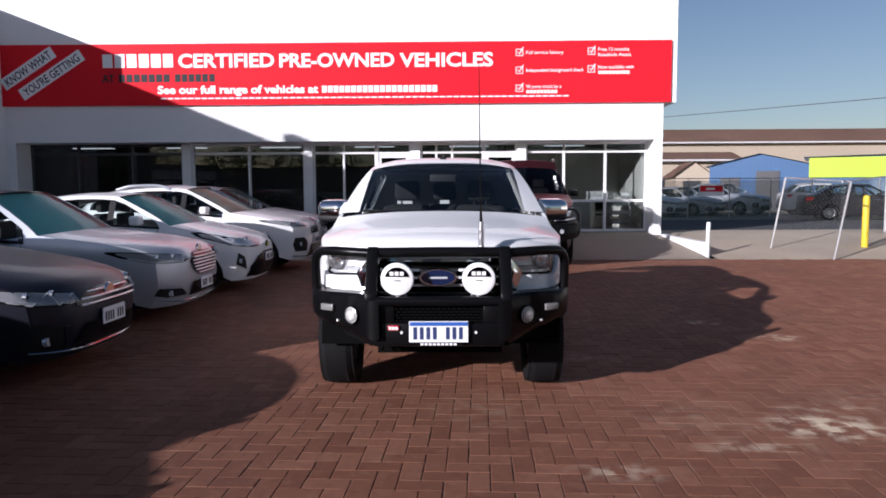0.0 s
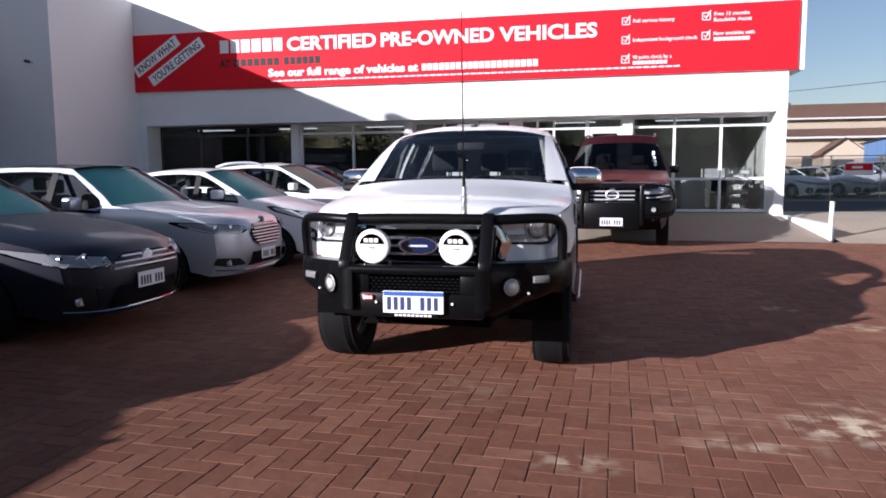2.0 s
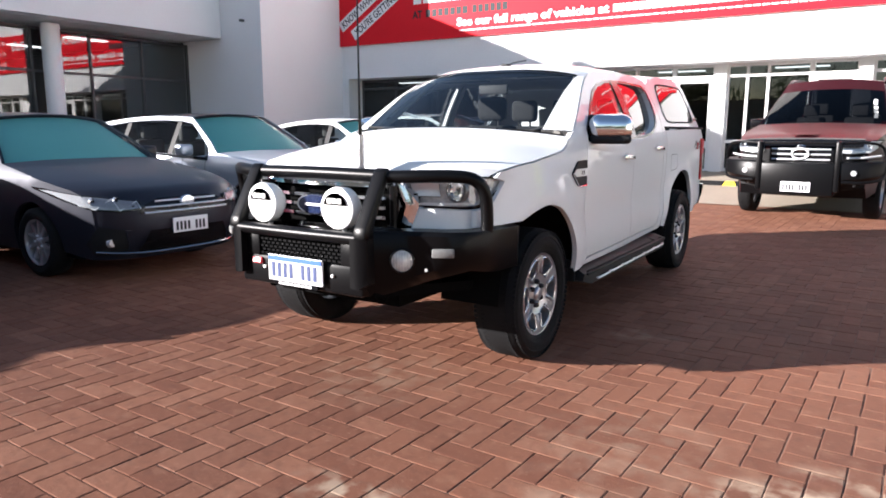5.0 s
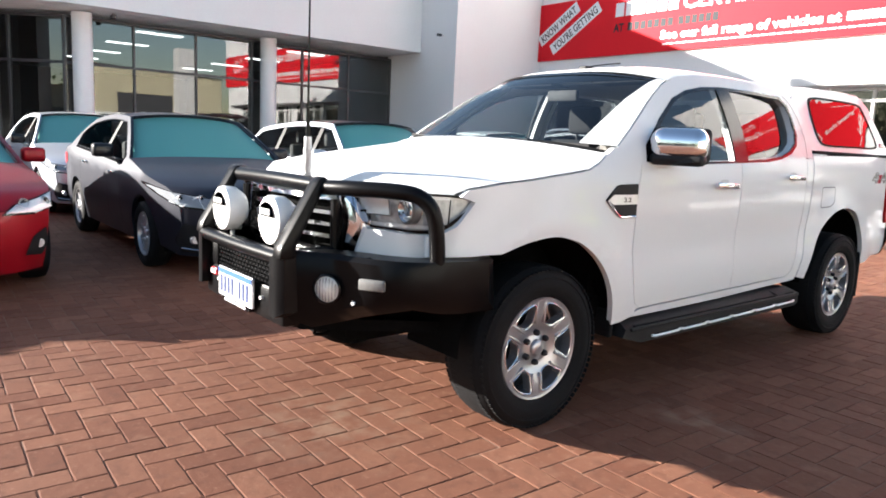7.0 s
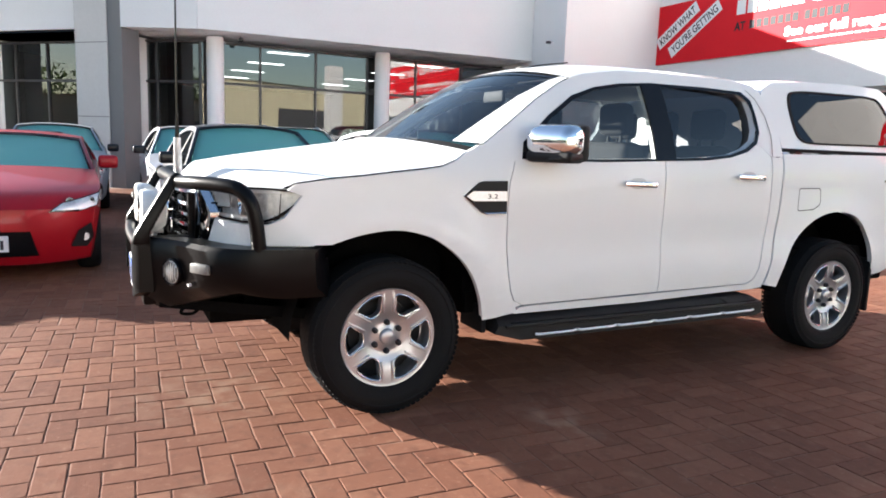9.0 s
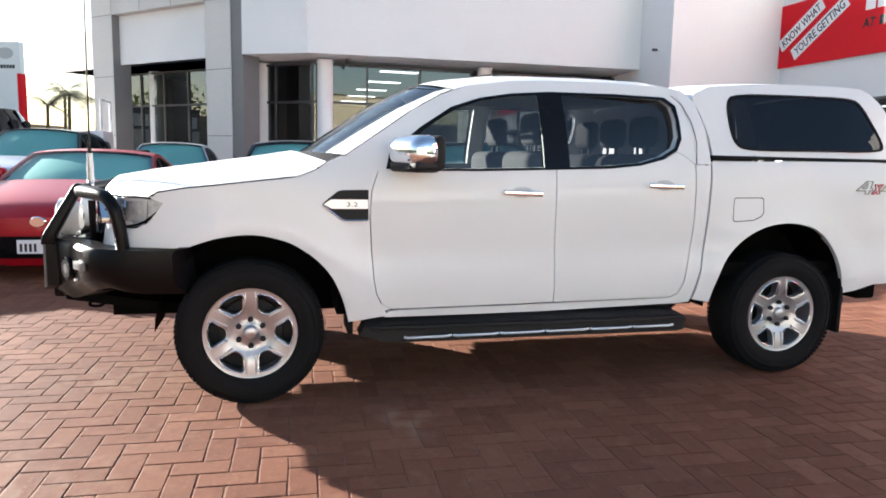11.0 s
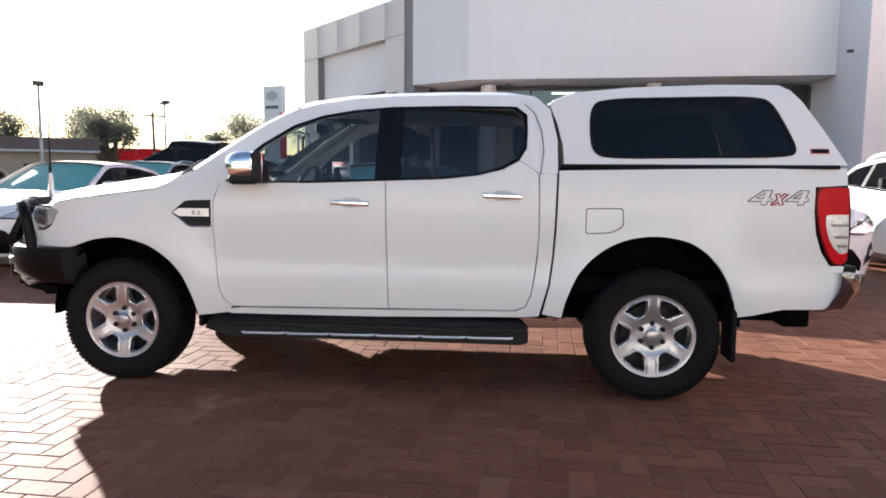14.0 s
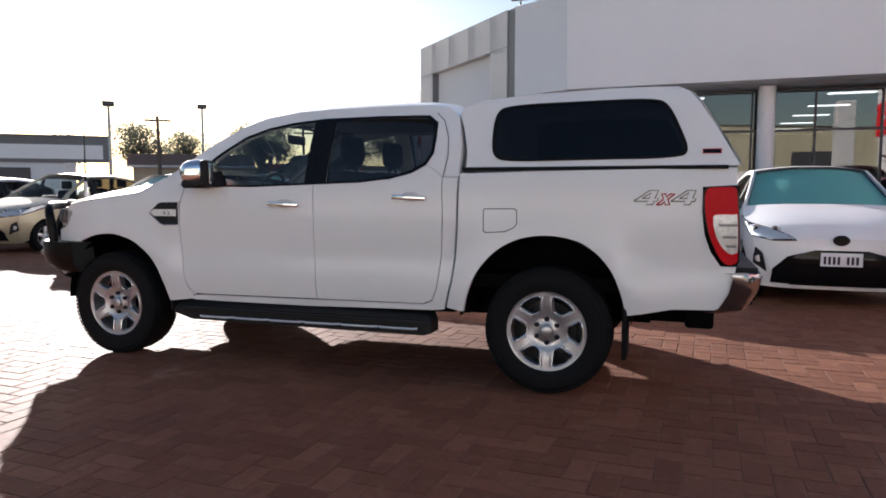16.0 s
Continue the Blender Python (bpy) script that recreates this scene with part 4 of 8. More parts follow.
    part("dashboard", box(-W + 0.15, W - 0.15, yc + 0.1, yc + 0.5, hr - 0.35, hr - 0.05, 0.04), "dash", car)
    for y in (yc + 1.15, yc + 2.0):
        for sx in (-0.36, 0.36):
            b = box(-0.22, 0.22, -0.02, 0.10, 0.55, belt(y) + 0.16, 0.04)
            put_box(b, -0.22, 0.22, -0.5, 0.02, 0.48, 0.62, 0.04)
            put_box(b, -0.12, 0.12, 0.0, 0.09, belt(y) + 0.18, belt(y) + 0.36, 0.03)
            b.transform(Matrix.Translation((sx, y, 0)))
            part("seat", b, "seat_cloth", car)
    if S.get("rails"):
        for side in (1, -1):
            pts = smooth_path([(side * (f(yrf + 0.2, H - 0.05) - 0.0), yrf + 0.3, H - 0.05), (side * (f(yrf, H) + 0.01), yrf + 0.55, H + 0.02), (side * (f(yrr, H) + 0.01), yrr - 0.5, H + 0.01), (side * (f(yrr, H) + 0.0), yrr - 0.2, H - 0.06)])
            part("roof_rail", tube(pts, 0.026, 8), S.get("rails"), car)
    add_wheels(car, r, S.get("rim", r * 0.66), 0.21, W - 0.115, wb, S.get("spokes", 5))
    return car


SEDAN = dict(fo=1.0, wb=2.7, ro=0.95, W=0.885, H=1.47, r=0.315, hood_front=0.79, cowl_z=1.0, cowl=0.55, roof_front=1.24, roof_rear=2.50, tail_top=3.15, tail_z=1.06, belt0=0.94, belt1=1.05, posts=(1.42,), win_end=2.75, chrome=True, spokes=10, plate_z=0.47, tumble=0.6, bar_paint="satin",
             grille=[(-0.62, 0.60), (-0.6, 0.66), (-0.35, 0.72), (0.35, 0.72), (0.6, 0.66), (0.62, 0.60), (0.3, 0.58), (-0.3, 0.58)], bars=3, mirror="black_paint", intake=[(-0.66, 0.25), (-0.52, 0.45), (0.52, 0.45), (0.66, 0.25)], lamp=(0.58, 1.0, 0.60, 0.72), lamp_loop=[(0.56, 0.635), (0.57, 0.705), (0.8, 0.735), (1.0, 0.765), (1.30, 0.815), (1.44, 0.82), (1.30, 0.745), (1.12, 0.675), (0.98, 0.635), (0.78, 0.62)], fog=[(0.66, 0.25), (0.72, 0.45), (0.98, 0.50), (1.10, 0.34), (0.98, 0.24)], spear=[(0.63, 0.25), (0.72, 0.46), (0.78, 0.46), (0.74, 0.25)], lip="chrome_smoke")
WAGON = dict(fo=0.95, wb=2.85, ro=1.07, W=0.925, H=1.53, r=0.33, hood_front=0.87, cowl_z=1.03, cowl=0.6, roof_front=1.28, roof_rear=3.3, tail_top=3.72, tail_z=1.08, belt0=0.95, belt1=1.06, posts=(1.45, 2.5), win_end=3.45, roof_paint="black_paint", bar_paint="satin",
             grille=[(-0.44, 0.60), (-0.50, 0.70), (-0.36, 0.80), (0.36, 0.80), (0.50, 0.70), (0.44, 0.60), (0.30, 0.53), (-0.30, 0.53)], bars=7, lamp=(0.58, 1.0, 0.70, 0.82), lamp_loop=[(0.54, 0.735), (0.60, 0.785), (0.85, 0.812), (1.05, 0.835), (1.34, 0.85), (1.40, 0.835), (1.28, 0.775), (1.05, 0.715), (0.90, 0.70), (0.66, 0.70)], fog=[(0.60, 0.32), (0.72, 0.40), (1.0, 0.42), (1.04, 0.34), (0.9, 0.31)], lip="chrome_smoke", roof_drop=-0.08, chrome=True, plate_z=0.42, badge_z=0.83, intake=[(-0.55, 0.30), (-0.48, 0.46), (0.48, 0.46), (0.55, 0.30)])
HATCH = dict(fo=0.80, wb=2.51, ro=0.62, W=0.85, H=1.50, r=0.30, hood_front=0.84, cowl_z=1.02, cowl=0.42, roof_front=1.22, roof_rear=2.55, tail_top=2.92, tail_z=1.05, belt0=0.98, belt1=1.10, posts=(1.25,), win_end=2.6, roof_drop=-0.08, door_end=2.2,
             grille=[(-0.82, 0.25), (-0.80, 0.40), (-0.62, 0.54), (-0.3, 0.61), (0.3, 0.61), (0.62, 0.54), (0.80, 0.40), (0.82, 0.25)], bars=0, lamp=(0.5, 1.0, 0.66, 0.80), lamp_in="satin", badge_paint="gloss_black", lamp_loop=[(0.50, 0.70), (0.60, 0.765), (0.82, 0.83), (1.0, 0.875), (1.30, 0.93), (1.38, 0.925), (1.22, 0.81), (1.02, 0.73), (0.78, 0.69)], fog=[(0.86, 0.36), (0.90, 0.56), (0.98, 0.62), (1.02, 0.45)], intake=[(-0.6, 0.24), (-0.6, 0.27), (0.6, 0.27), (0.6, 0.24)], plate_z=0.52, badge_z=0.71)
SUV = dict(fo=0.92, wb=2.67, ro=0.88, W=0.925, H=1.63, r=0.345, hood_front=0.96, cowl_z=1.13, cowl=0.5, roof_front=1.38, roof_rear=2.9, tail_top=3.4, tail_z=1.15, belt0=1.06, belt1=1.2, posts=(1.35, 2.35), win_end=3.1, roof_drop=-0.08, rails="silver_paint", clear=0.24,
           grille=[(-0.42, 0.72), (-0.45, 0.86), (0.45, 0.86), (0.42, 0.72)], bars=1, lamp=(0.58, 1.0, 0.86, 0.98), lamp_loop=[(0.60, 0.87), (0.66, 0.93), (0.9, 0.965), (1.1, 0.99), (1.38, 1.0), (1.32, 0.96), (1.1, 0.90), (0.95, 0.87)], fog=[(0.70, 0.40), (0.68, 0.58), (0.78, 0.66), (0.98, 0.66), (1.03, 0.52), (0.98, 0.40)], plate_z=0.6, lip="trim_black", intake=[(-0.6, 0.28), (-0.55, 0.52), (0.55, 0.52), (0.6, 0.28)])
COUPE = dict(fo=0.85, wb=2.57, ro=0.8, W=0.885, H=1.29, r=0.315, hood_front=0.76, cowl_z=0.93, cowl=0.62, roof_front=1.45, roof_rear=2.15, tail_top=3.0, tail_z=0.95, belt0=0.88, belt1=0.97, posts=(1.6,), win_end=2.45, door_end=1.9,
             grille=[(-0.5, 0.24), (-0.42, 0.42), (0.42, 0.42), (0.5, 0.24)], bars=0, lamp=(0.55, 1.0, 0.55, 0.66), lamp_in="satin", fog=[(0.80, 0.30), (0.86, 0.44), (0.98, 0.50), (1.02, 0.36), (0.96, 0.28)], lamp_loop=[(0.58, 0.615), (0.68, 0.685), (0.88, 0.73), (1.05, 0.775), (1.34, 0.82), (1.24, 0.73), (1.04, 0.65), (0.86, 0.61)], plate_z=0.36, badge_z=0.60, clear=0.16, nose_in=0.34, nose_pow=3.0)
BIG = dict(fo=0.90, wb=2.85, ro=1.2, W=0.95, H=1.96, r=0.40, hood_front=1.20, cowl_z=1.30, cowl=0.55, roof_front=1.20, roof_rear=3.4, tail_top=3.95, tail_z=1.25, belt0=1.20, belt1=1.28, posts=(1.4, 2.4), win_end=3.6, clear=0.36, rails="black_paint", nose_in=0.10, nose_pow=2.4, tumble=0.38, bumper_paint="bar_black", mirror="gloss_black", screen="dim_glass", header=0.13, roof_pow=1.5, bar_r=0.022, bar_paint="satin",
           grille=[(-0.52, 0.84), (-0.52, 1.10), (0.52, 1.10), (0.52, 0.84)], bars=3, lamp=(0.62, 1.0, 0.95, 1.12), lamp_in="satin", lamp_loop=[(0.58, 0.96), (0.58, 1.09), (0.8, 1.12), (1.0, 1.13), (1.25, 1.13), (1.2, 1.03), (1.02, 0.97), (0.8, 0.95)], plate_z=0.72, intake=[(-0.5, 0.45), (-0.5, 0.6), (0.5, 0.6), (0.5, 0.45)])


def facing_east(nose_x, y, fo, turn=0.0):
    """Nose towards +x at nose_x."""
    return pose(nose_x, y, 0, 0, 0, 90 + turn) @ pose(0, fo, 0)


CARS = [
    ("dark grey sedan with chrome grille bars, teal sunshade up", "sedan", -2.85, 0.48, "grey_paint", SEDAN, 0, True),
    ("silver station wagon with a chrome-barred hexagonal grille", "station wagon", -2.97, 3.08, "silver_paint", WAGON, 0, True),
    ("small white hatchback with a black trapezoid grille", "hatchback", -2.85, 5.5, "white_paint", HATCH, 0, True),
    ("white compact suv parked beside a white hatchback", "suv", -2.65, 8.35, "white_paint", SUV, 0, "khaki"),
    ("pale silver compact suv beside the shop front", "suv", -2.95, 10.95, "silver_paint", SUV, 0, False),
    ("bright red low two-door sports coupe", "coupe", -2.88, -2.1, "red_paint", COUPE, 0, True),
    ("white hatchback with dark rear windows beside the red coupe", "hatchback", -3.35, -4.65, "white_paint", dict(HATCH, H=1.48), 0, True),
    ("pale gold hatchback at the end of the yard row", "hatchback", -4.5, -8.5, "gold_paint", dict(HATCH, H=1.54, bars=1), 0, False),
    ("white sedan with a teal sunshade, farther along the row", "sedan", -4.2, -11.2, "white_paint", SEDAN, 0, True),
    ("silver sedan parked behind the dark grey one", "sedan", -7.75, 0.40, "silver_paint", dict(SEDAN, H=1.50), 0, True),
    ("pale silver sedan with a dark roof by the grey portal", "sedan", -8.9, -1.95, "silver_paint", dict(SEDAN, roof_paint="silver_paint"), 0, True),
    ("silver suv with a black roof and teal sunshade", "suv", -7.9, -4.15, "silver_paint", dict(SUV, H=1.67, rails=None, roof_paint="black_paint", pillar_paint="black_paint"), 0, True),
    ("white suv with silver roof rails before the showroom glass", "suv", -10.6, 3.1, "white_paint", SUV, 0, True),
    ("silver suv parked in the second row", "suv", -10.4, -7.4, "silver_paint", SUV, 0, True),
    ("white sedan parked in the second row", "sedan", -10.8, -10.2, "white_paint", SEDAN, 0, True),
]
for lab, cat, nx, cy, paint, spec, turn, shade in CARS:
    parked_car(lab, cat, facing_east(nx, cy, spec["fo"], turn), paint, spec, shade)


# ---- the white utility: nose towards -y, front axle at y = 0 ----
ute = thing("utility_truck", "white dual-cab utility with black bull bar and fibreglass canopy", "pickup truck")
WB, TR = 3.22, 0.382


def uw(y, z):
    """Half width of the body side."""
    k = 0.905
    if y < -0.1:
        k *= 1 - 0.35 * (-0.1 - y) ** 1.5
    if y > 3.7:
        k *= 1 - 0.09 * (y - 3.7) ** 1.4
    if y > 0.6:
        q = min(1, (y - 0.6) / 1.9)
        k -= 0.034 * q * q * (3 - 2 * q)                                           # the cabin draws in towards the bed
    zb = lerp([(0.5, 1.20), (2.6, 1.28)], y)
    if z > zb:
        k -= 0.27 * (z - zb) + 0.34 * (z - zb) ** 2 + 0.012
    elif z > zb - 0.10:
        k -= 0.012 * ((z - zb + 0.10) / 0.10) ** 2
    if z < 0.62:
        k -= 0.35 * (0.62 - z) ** 1.5
    k -= 0.010 * math.exp(-((z - 0.80) / 0.10) ** 2) * (1 if y > 0.6 else 0)      # hollow along the doors
    for yc in (0, WB):                                                              # flared arches
        d = math.hypot(y - yc, (z - 0.38))
        k += 0.022 * math.exp(-((d - 0.56) / 0.10) ** 2) * (1 if z > 0.40 else 0.5)
    return k


def side_map(s, off=0.0):
    return lambda y, z: (s * (uw(y, z) + off), y, z)


def both(name, loops, material, label="", off=0.0, du=0.08, dv=0.06, rim=0.03, parent=None):
    out = []
    for s in (1, -1):
        bm = patch(loops, side_map(s, off), du, dv, rim=(-s * rim, 0, 0) if rim else None)
        out.append(part(name, bm, material, parent or ute, label))
    return out


FARCH = [(-0.29, 0.84), (-0.22, 0.865), (-0.15, 0.885), (-0.05, 0.90), (0.04, 0.90), (0.12, 0.885), (0.20, 0.86), (0.27, 0.82), (0.33, 0.775), (0.38, 0.725), (0.42, 0.67), (0.45, 0.61), (0.48, 0.53), (0.505, 0.43)]
RARCH = [(2.70, 0.47), (2.72, 0.56), (2.745, 0.63), (2.78, 0.71), (2.83, 0.78), (2.89, 0.84), (2.96, 0.89), (3.05, 0.93), (3.14, 0.95), (3.23, 0.955), (3.32, 0.945), (3.41, 0.92), (3.49, 0.87), (3.55, 0.81), (3.60, 0.74), (3.635, 0.66), (3.66, 0.58), (3.675, 0.50)]
def eased(pts, n=3):
    """A smooth line through points of the side view."""
    return [(p.x, p.y) for p in smooth_path([(y, z, 0) for y, z in pts], n)]


FARCH, RARCH = eased(FARCH), eased(RARCH)
SHUT = [(-0.47, 1.085), (-0.44, 1.11), (-0.30, 1.135), (-0.15, 1.152), (0.01, 1.172), (0.15, 1.188), (0.25, 1.202), (0.33, 1.235), (0.39, 1.275)]
FDOOR_LEAD = [(0.66, 1.235), (0.625, 1.13), (0.618, 1.0), (0.622, 0.9), (0.63, 0.78), (0.64, 0.66), (0.655, 0.58), (0.685, 0.52), (0.74, 0.492)]
RDOOR_TRAIL = [(2.43, 0.505), (2.49, 0.53), (2.52, 0.60), (2.54, 0.72), (2.555, 0.85), (2.56, 0.98), (2.56, 1.12), (2.555, 1.25)]
CAB_REAR = [(2.66, 1.30), (2.655, 1.15), (2.65, 0.98), (2.64, 0.82), (2.62, 0.66), (2.57, 0.475)]

# front wing: lamp edge, arch, sill, door edge, A-pillar foot, bonnet shut line
wing = [(-0.60, 0.83), (-0.60, 0.915), (-0.545, 0.925), (-0.485, 0.955), (-0.41, 1.055), (-0.47, 1.075)] + [(y, z - 0.006) for y, z in SHUT] + [(0.46, 1.305), (0.56, 1.31)] + [(y - 0.005, z) for y, z in FDOOR_LEAD] + [(0.70, 0.482), (0.72, 0.455)] + FARCH[::-1]
both("front_wing", [wing], "white_paint")
fd = FDOOR_LEAD + [(1.68, 0.50), (1.668, 0.9), (1.665, 1.258), (1.3, 1.245), (0.94, 1.236), (0.75, 1.232)]
both("front_door", [fd], "white_paint")
rd = [(1.685, 0.50), (2.0, 0.502)] + RDOOR_TRAIL + [(2.555, 1.30), (2.50, 1.345), (2.445, 1.375), (2.36, 1.328), (2.2, 1.288), (1.95, 1.270), (1.670, 1.259), (1.673, 0.9)]
both("rear_door", [rd], "white_paint")
sill = [(0.70, 0.445), (0.72, 0.478), (0.78, 0.484), (1.6, 0.49), (2.434, 0.499), (2.495, 0.527), (2.526, 0.60), (2.546, 0.72), (2.561, 0.85), (2.566, 0.98), (2.566, 1.12), (2.561, 1.25), (2.561, 1.30)] + CAB_REAR + [(2.5, 0.465), (1.6, 0.445)]
both("cab_sill", [sill], "white_paint")
bed = [(2.672, 1.322), (2.668, 1.15), (2.663, 0.98), (2.652, 0.82), (2.632, 0.66), (2.59, 0.49)] + RARCH + [(3.93, 0.55), (4.15, 0.555), (4.23, 0.60), (4.255, 0.80), (4.175, 0.80), (4.12, 0.88), (4.085, 0.98), (4.07, 1.10), (4.07, 1.24), (4.245, 1.25), (4.245, 1.345), (3.4, 1.335)]
both("bed_side", [bed], "white_paint")
# window frames and side glass
ROOFLINE = [(0.49, 1.31), (0.645, 1.415), (0.85, 1.555), (1.03, 1.657), (1.20, 1.718), (1.45, 1.755), (1.68, 1.768), (2.05, 1.775), (2.40, 1.77), (2.55, 1.745), (2.62, 1.68)]
FWIN = [(0.78, 1.25), (0.79, 1.355), (0.93, 1.47), (1.09, 1.57), (1.25, 1.63), (1.44, 1.663), (1.615, 1.68), (1.615, 1.268), (1.2, 1.255)]
RWIN = [(1.735, 1.272), (1.735, 1.684), (2.1, 1.688), (2.40, 1.682), (2.455, 1.64), (2.47, 1.56), (2.465, 1.46), (2.43, 1.395), (2.34, 1.345), (2.2, 1.305), (2.0, 1.285)]
frame_ = ROOFLINE + [(2.66, 1.50), (2.665, 1.304), (2.558, 1.304), (2.50, 1.348), (2.445, 1.378), (2.36, 1.331), (2.2, 1.292), (1.95, 1.274), (1.672, 1.263), (1.3, 1.249), (0.94, 1.240), (0.66, 1.230), (0.55, 1.296)]
both("cab_frame", [frame_, FWIN, RWIN], "white_paint", off=-0.0015, rim=0.05)
both("window_surround", [[(0.70, 1.245), (0.72, 1.33), (0.90, 1.475), (1.08, 1.59), (1.25, 1.648), (1.44, 1.682), (1.68, 1.702), (2.10, 1.707), (2.42, 1.70), (2.485, 1.65), (2.49, 1.55), (2.485, 1.45), (2.445, 1.38), (2.35, 1.328), (2.2, 1.290), (2.0, 1.268), (1.6, 1.254), (1.2, 1.240)], FWIN, RWIN], "gloss_black", off=0.003, rim=0.012)
for loop_, mt_ in ((FWIN, "car_glass"), (RWIN, "tint_glass")):
    for s in (1, -1):                                   # curved panes, set a little deeper at the sill
        o = part("side_window", patch([loop_], lambda y, z, s=s: (s * (uw(y, z) - 0.028 + 0.052 * (z - 1.27) - 0.0237 * max(0, y - 1.7) - 0.0373 * max(0, y - 1.7) ** 2 + 0.006), y, z), 0.06, 0.04), mt_, ute)
        o.visible_shadow = False
both("door_post", [[(1.60, 1.262), (1.60, 1.69), (1.75, 1.695), (1.75, 1.268)]], "gloss_black", off=0.005, rim=0.012)

# skin across: bonnet, windscreen, roof
hood_rows = [(0.775, -0.52, 1.058, -0.30, -0.02), (0.79, -0.505, 1.070, -0.335, -0.005), (0.805, -0.48, 1.089, -0.335, 0.022), (0.822, -0.455, 1.101, -0.33, 0.042)]
for (y, z), dy, dz in zip(SHUT[1:], (-0.315, -0.28, -0.25, -0.21, -0.19, -0.18, -0.17, -0.16), (0.056, 0.066, 0.078, 0.088, 0.096, 0.100, 0.084, 0.056)):
    hood_rows.append((uw(y, z) - 0.004, y, z + 0.002, dy, dz))
bonnet = part("bonnet", ribbon(hood_rows, cols=26, power=2.3), "white_paint", ute)
part("cowl", ribbon([(0.80, 0.385, 1.262, -0.15, 0.05), (0.79, 0.50, 1.29, -0.15, 0.05)], cols=12, power=3.0), "trim_black", ute)
ws_rows = [(uw(y, z) - 0.012, y, z, dy, dz) for (y, z), dy, dz in zip(ROOFLINE[:4] + [(1.10, 1.684)], (-0.20, -0.19, -0.175, -0.155, -0.14), (0.02, 0.032, 0.042, 0.05, 0.054))]
part("windscreen", ribbon(ws_rows, cols=20, power=2.8), "screen_glass", ute, "clear windscreen with a dark border").visible_shadow = False
for s in (1, -1):                                       # broad painted pillars over the glass edges
    bm = bmesh.new()
    last = None
    for w, y, z, dy, dz in ws_rows:
        inner = 0.69 - 0.13 * (z - 1.31)
        line = []
        for k in range(7):
            a = (inner + (w + 0.004 - inner) * k / 6) / w
            b = 1 - min(1, a) ** 2.8
            line.append(bm.verts.new((s * a * w, y + dy * b - 0.004, z + dz * b + 0.005)))
        for k in range(6 if last else 0):
            bm.faces.new((last[k], last[k + 1], line[k + 1], line[k]))
        last = line
    part("windscreen_pillar", bm, "white_paint", ute)
part("windscreen_band", ribbon([(uw(1.065, 1.672) - 0.010, 1.065, 1.672, -0.148, 0.056), (uw(1.105, 1.687) - 0.010, 1.105, 1.687, -0.14, 0.057)], cols=20, power=2.8), "gloss_black", ute)
roof_rows = [(uw(1.11, 1.690) - 0.004, 1.11, 1.690, -0.14, 0.058)] + [(uw(y, z) - 0.002, y, z, -0.12 * (1 - i / 8), 0.06) for i, (y, z) in enumerate(ROOFLINE[4:])]
part("roof", ribbon(roof_rows, cols=20, power=3.2), "white_paint", ute)
part("cab_back", ribbon([(uw(2.62, 1.68) - 0.002, 2.62, 1.68, 0, 0.06), (0.77, 2.655, 1.45, 0, 0), (0.81, 2.655, 1.28, 0, 0)], cols=10), "white_paint", ute)
part("roof_pod", box(-0.03, 0.03, 1.20, 1.27, 1.775, 1.815, 0.008), "trim_black", ute, "black roof antenna base")
part("roof_aerial", tube(smooth_path([(0, 1.23, 1.805), (0.0, 1.36, 1.835), (0.0, 1.58, 1.87)]), 0.005, 6), "trim_black", ute)
for s in (1, -1):
    part("wiper", tube([(s * 0.30 + 0.1, 0.34, 1.325), (s * 0.30 - 0.35, 0.37, 1.335)], 0.010, 6), "trim_black", ute)

# nose: grille, lamps, bumper corners
NY = lambda x: -0.86 + 0.26 * (abs(x) / 0.80) ** 2.2


def nose_map(off=0.0, lean=0.10):
    return lambda x, z: (x, NY(x) - off + lean * (z - 0.95) * 0.6, z)


part("nose_panel", patch([[(-0.79, 0.80), (-0.79, 1.06), (-0.45, 1.085), (0.45, 1.085), (0.79, 1.06), (0.79, 0.80)]], nose_map(-0.11), 0.1, 0.08), "underbody", ute)
part("grille", patch([[(-0.44, 0.80), (-0.47, 0.95), (-0.42, 1.05), (0.42, 1.05), (0.47, 0.95), (0.44, 0.80)], [(-0.405, 0.83), (-0.43, 0.95), (-0.395, 1.03), (0.395, 1.03), (0.43, 0.95), (0.405, 0.83)]], nose_map(0.02), 0.1, 0.08, rim=(0, 0.04, 0)), "chrome", ute, "chrome-framed radiator grille")
for z in (0.875, 0.925, 0.975):
    part("grille_bar", patch([[(-0.39, z - 0.008), (-0.39, z + 0.008), (0.39, z + 0.008), (0.39, z - 0.008)]], nose_map(0.012), 0.1, 0.05, rim=(0, 0.05, 0)), "chrome", ute)
bd = lathe([(-0.03, 0.001), (-0.03, 0.066), (-0.02, 0.072), (0, 0.072)], 32, "y", caps=False)
bd.transform(Matrix.Translation((-0.005, -0.885, 0.93)) @ Matrix.Diagonal((1.85, 1, 0.82, 1)))
badge = part("badge", bd, "chrome", ute, "oval badge with a chrome ring")
bi = lathe([(-0.034, 0.001), (-0.034, 0.058), (-0.03, 0.060)], 32, "y", caps=False)
bi.transform(Matrix.Translation((-0.005, -0.885, 0.93)) @ Matrix.Diagonal((1.85, 1, 0.82, 1)))
part("badge_field", bi, "badge_blue", badge)
part("bar", box(-0.065, 0.055, -0.923, -0.920, 0.924, 0.936), "satin", badge, smooth=False)
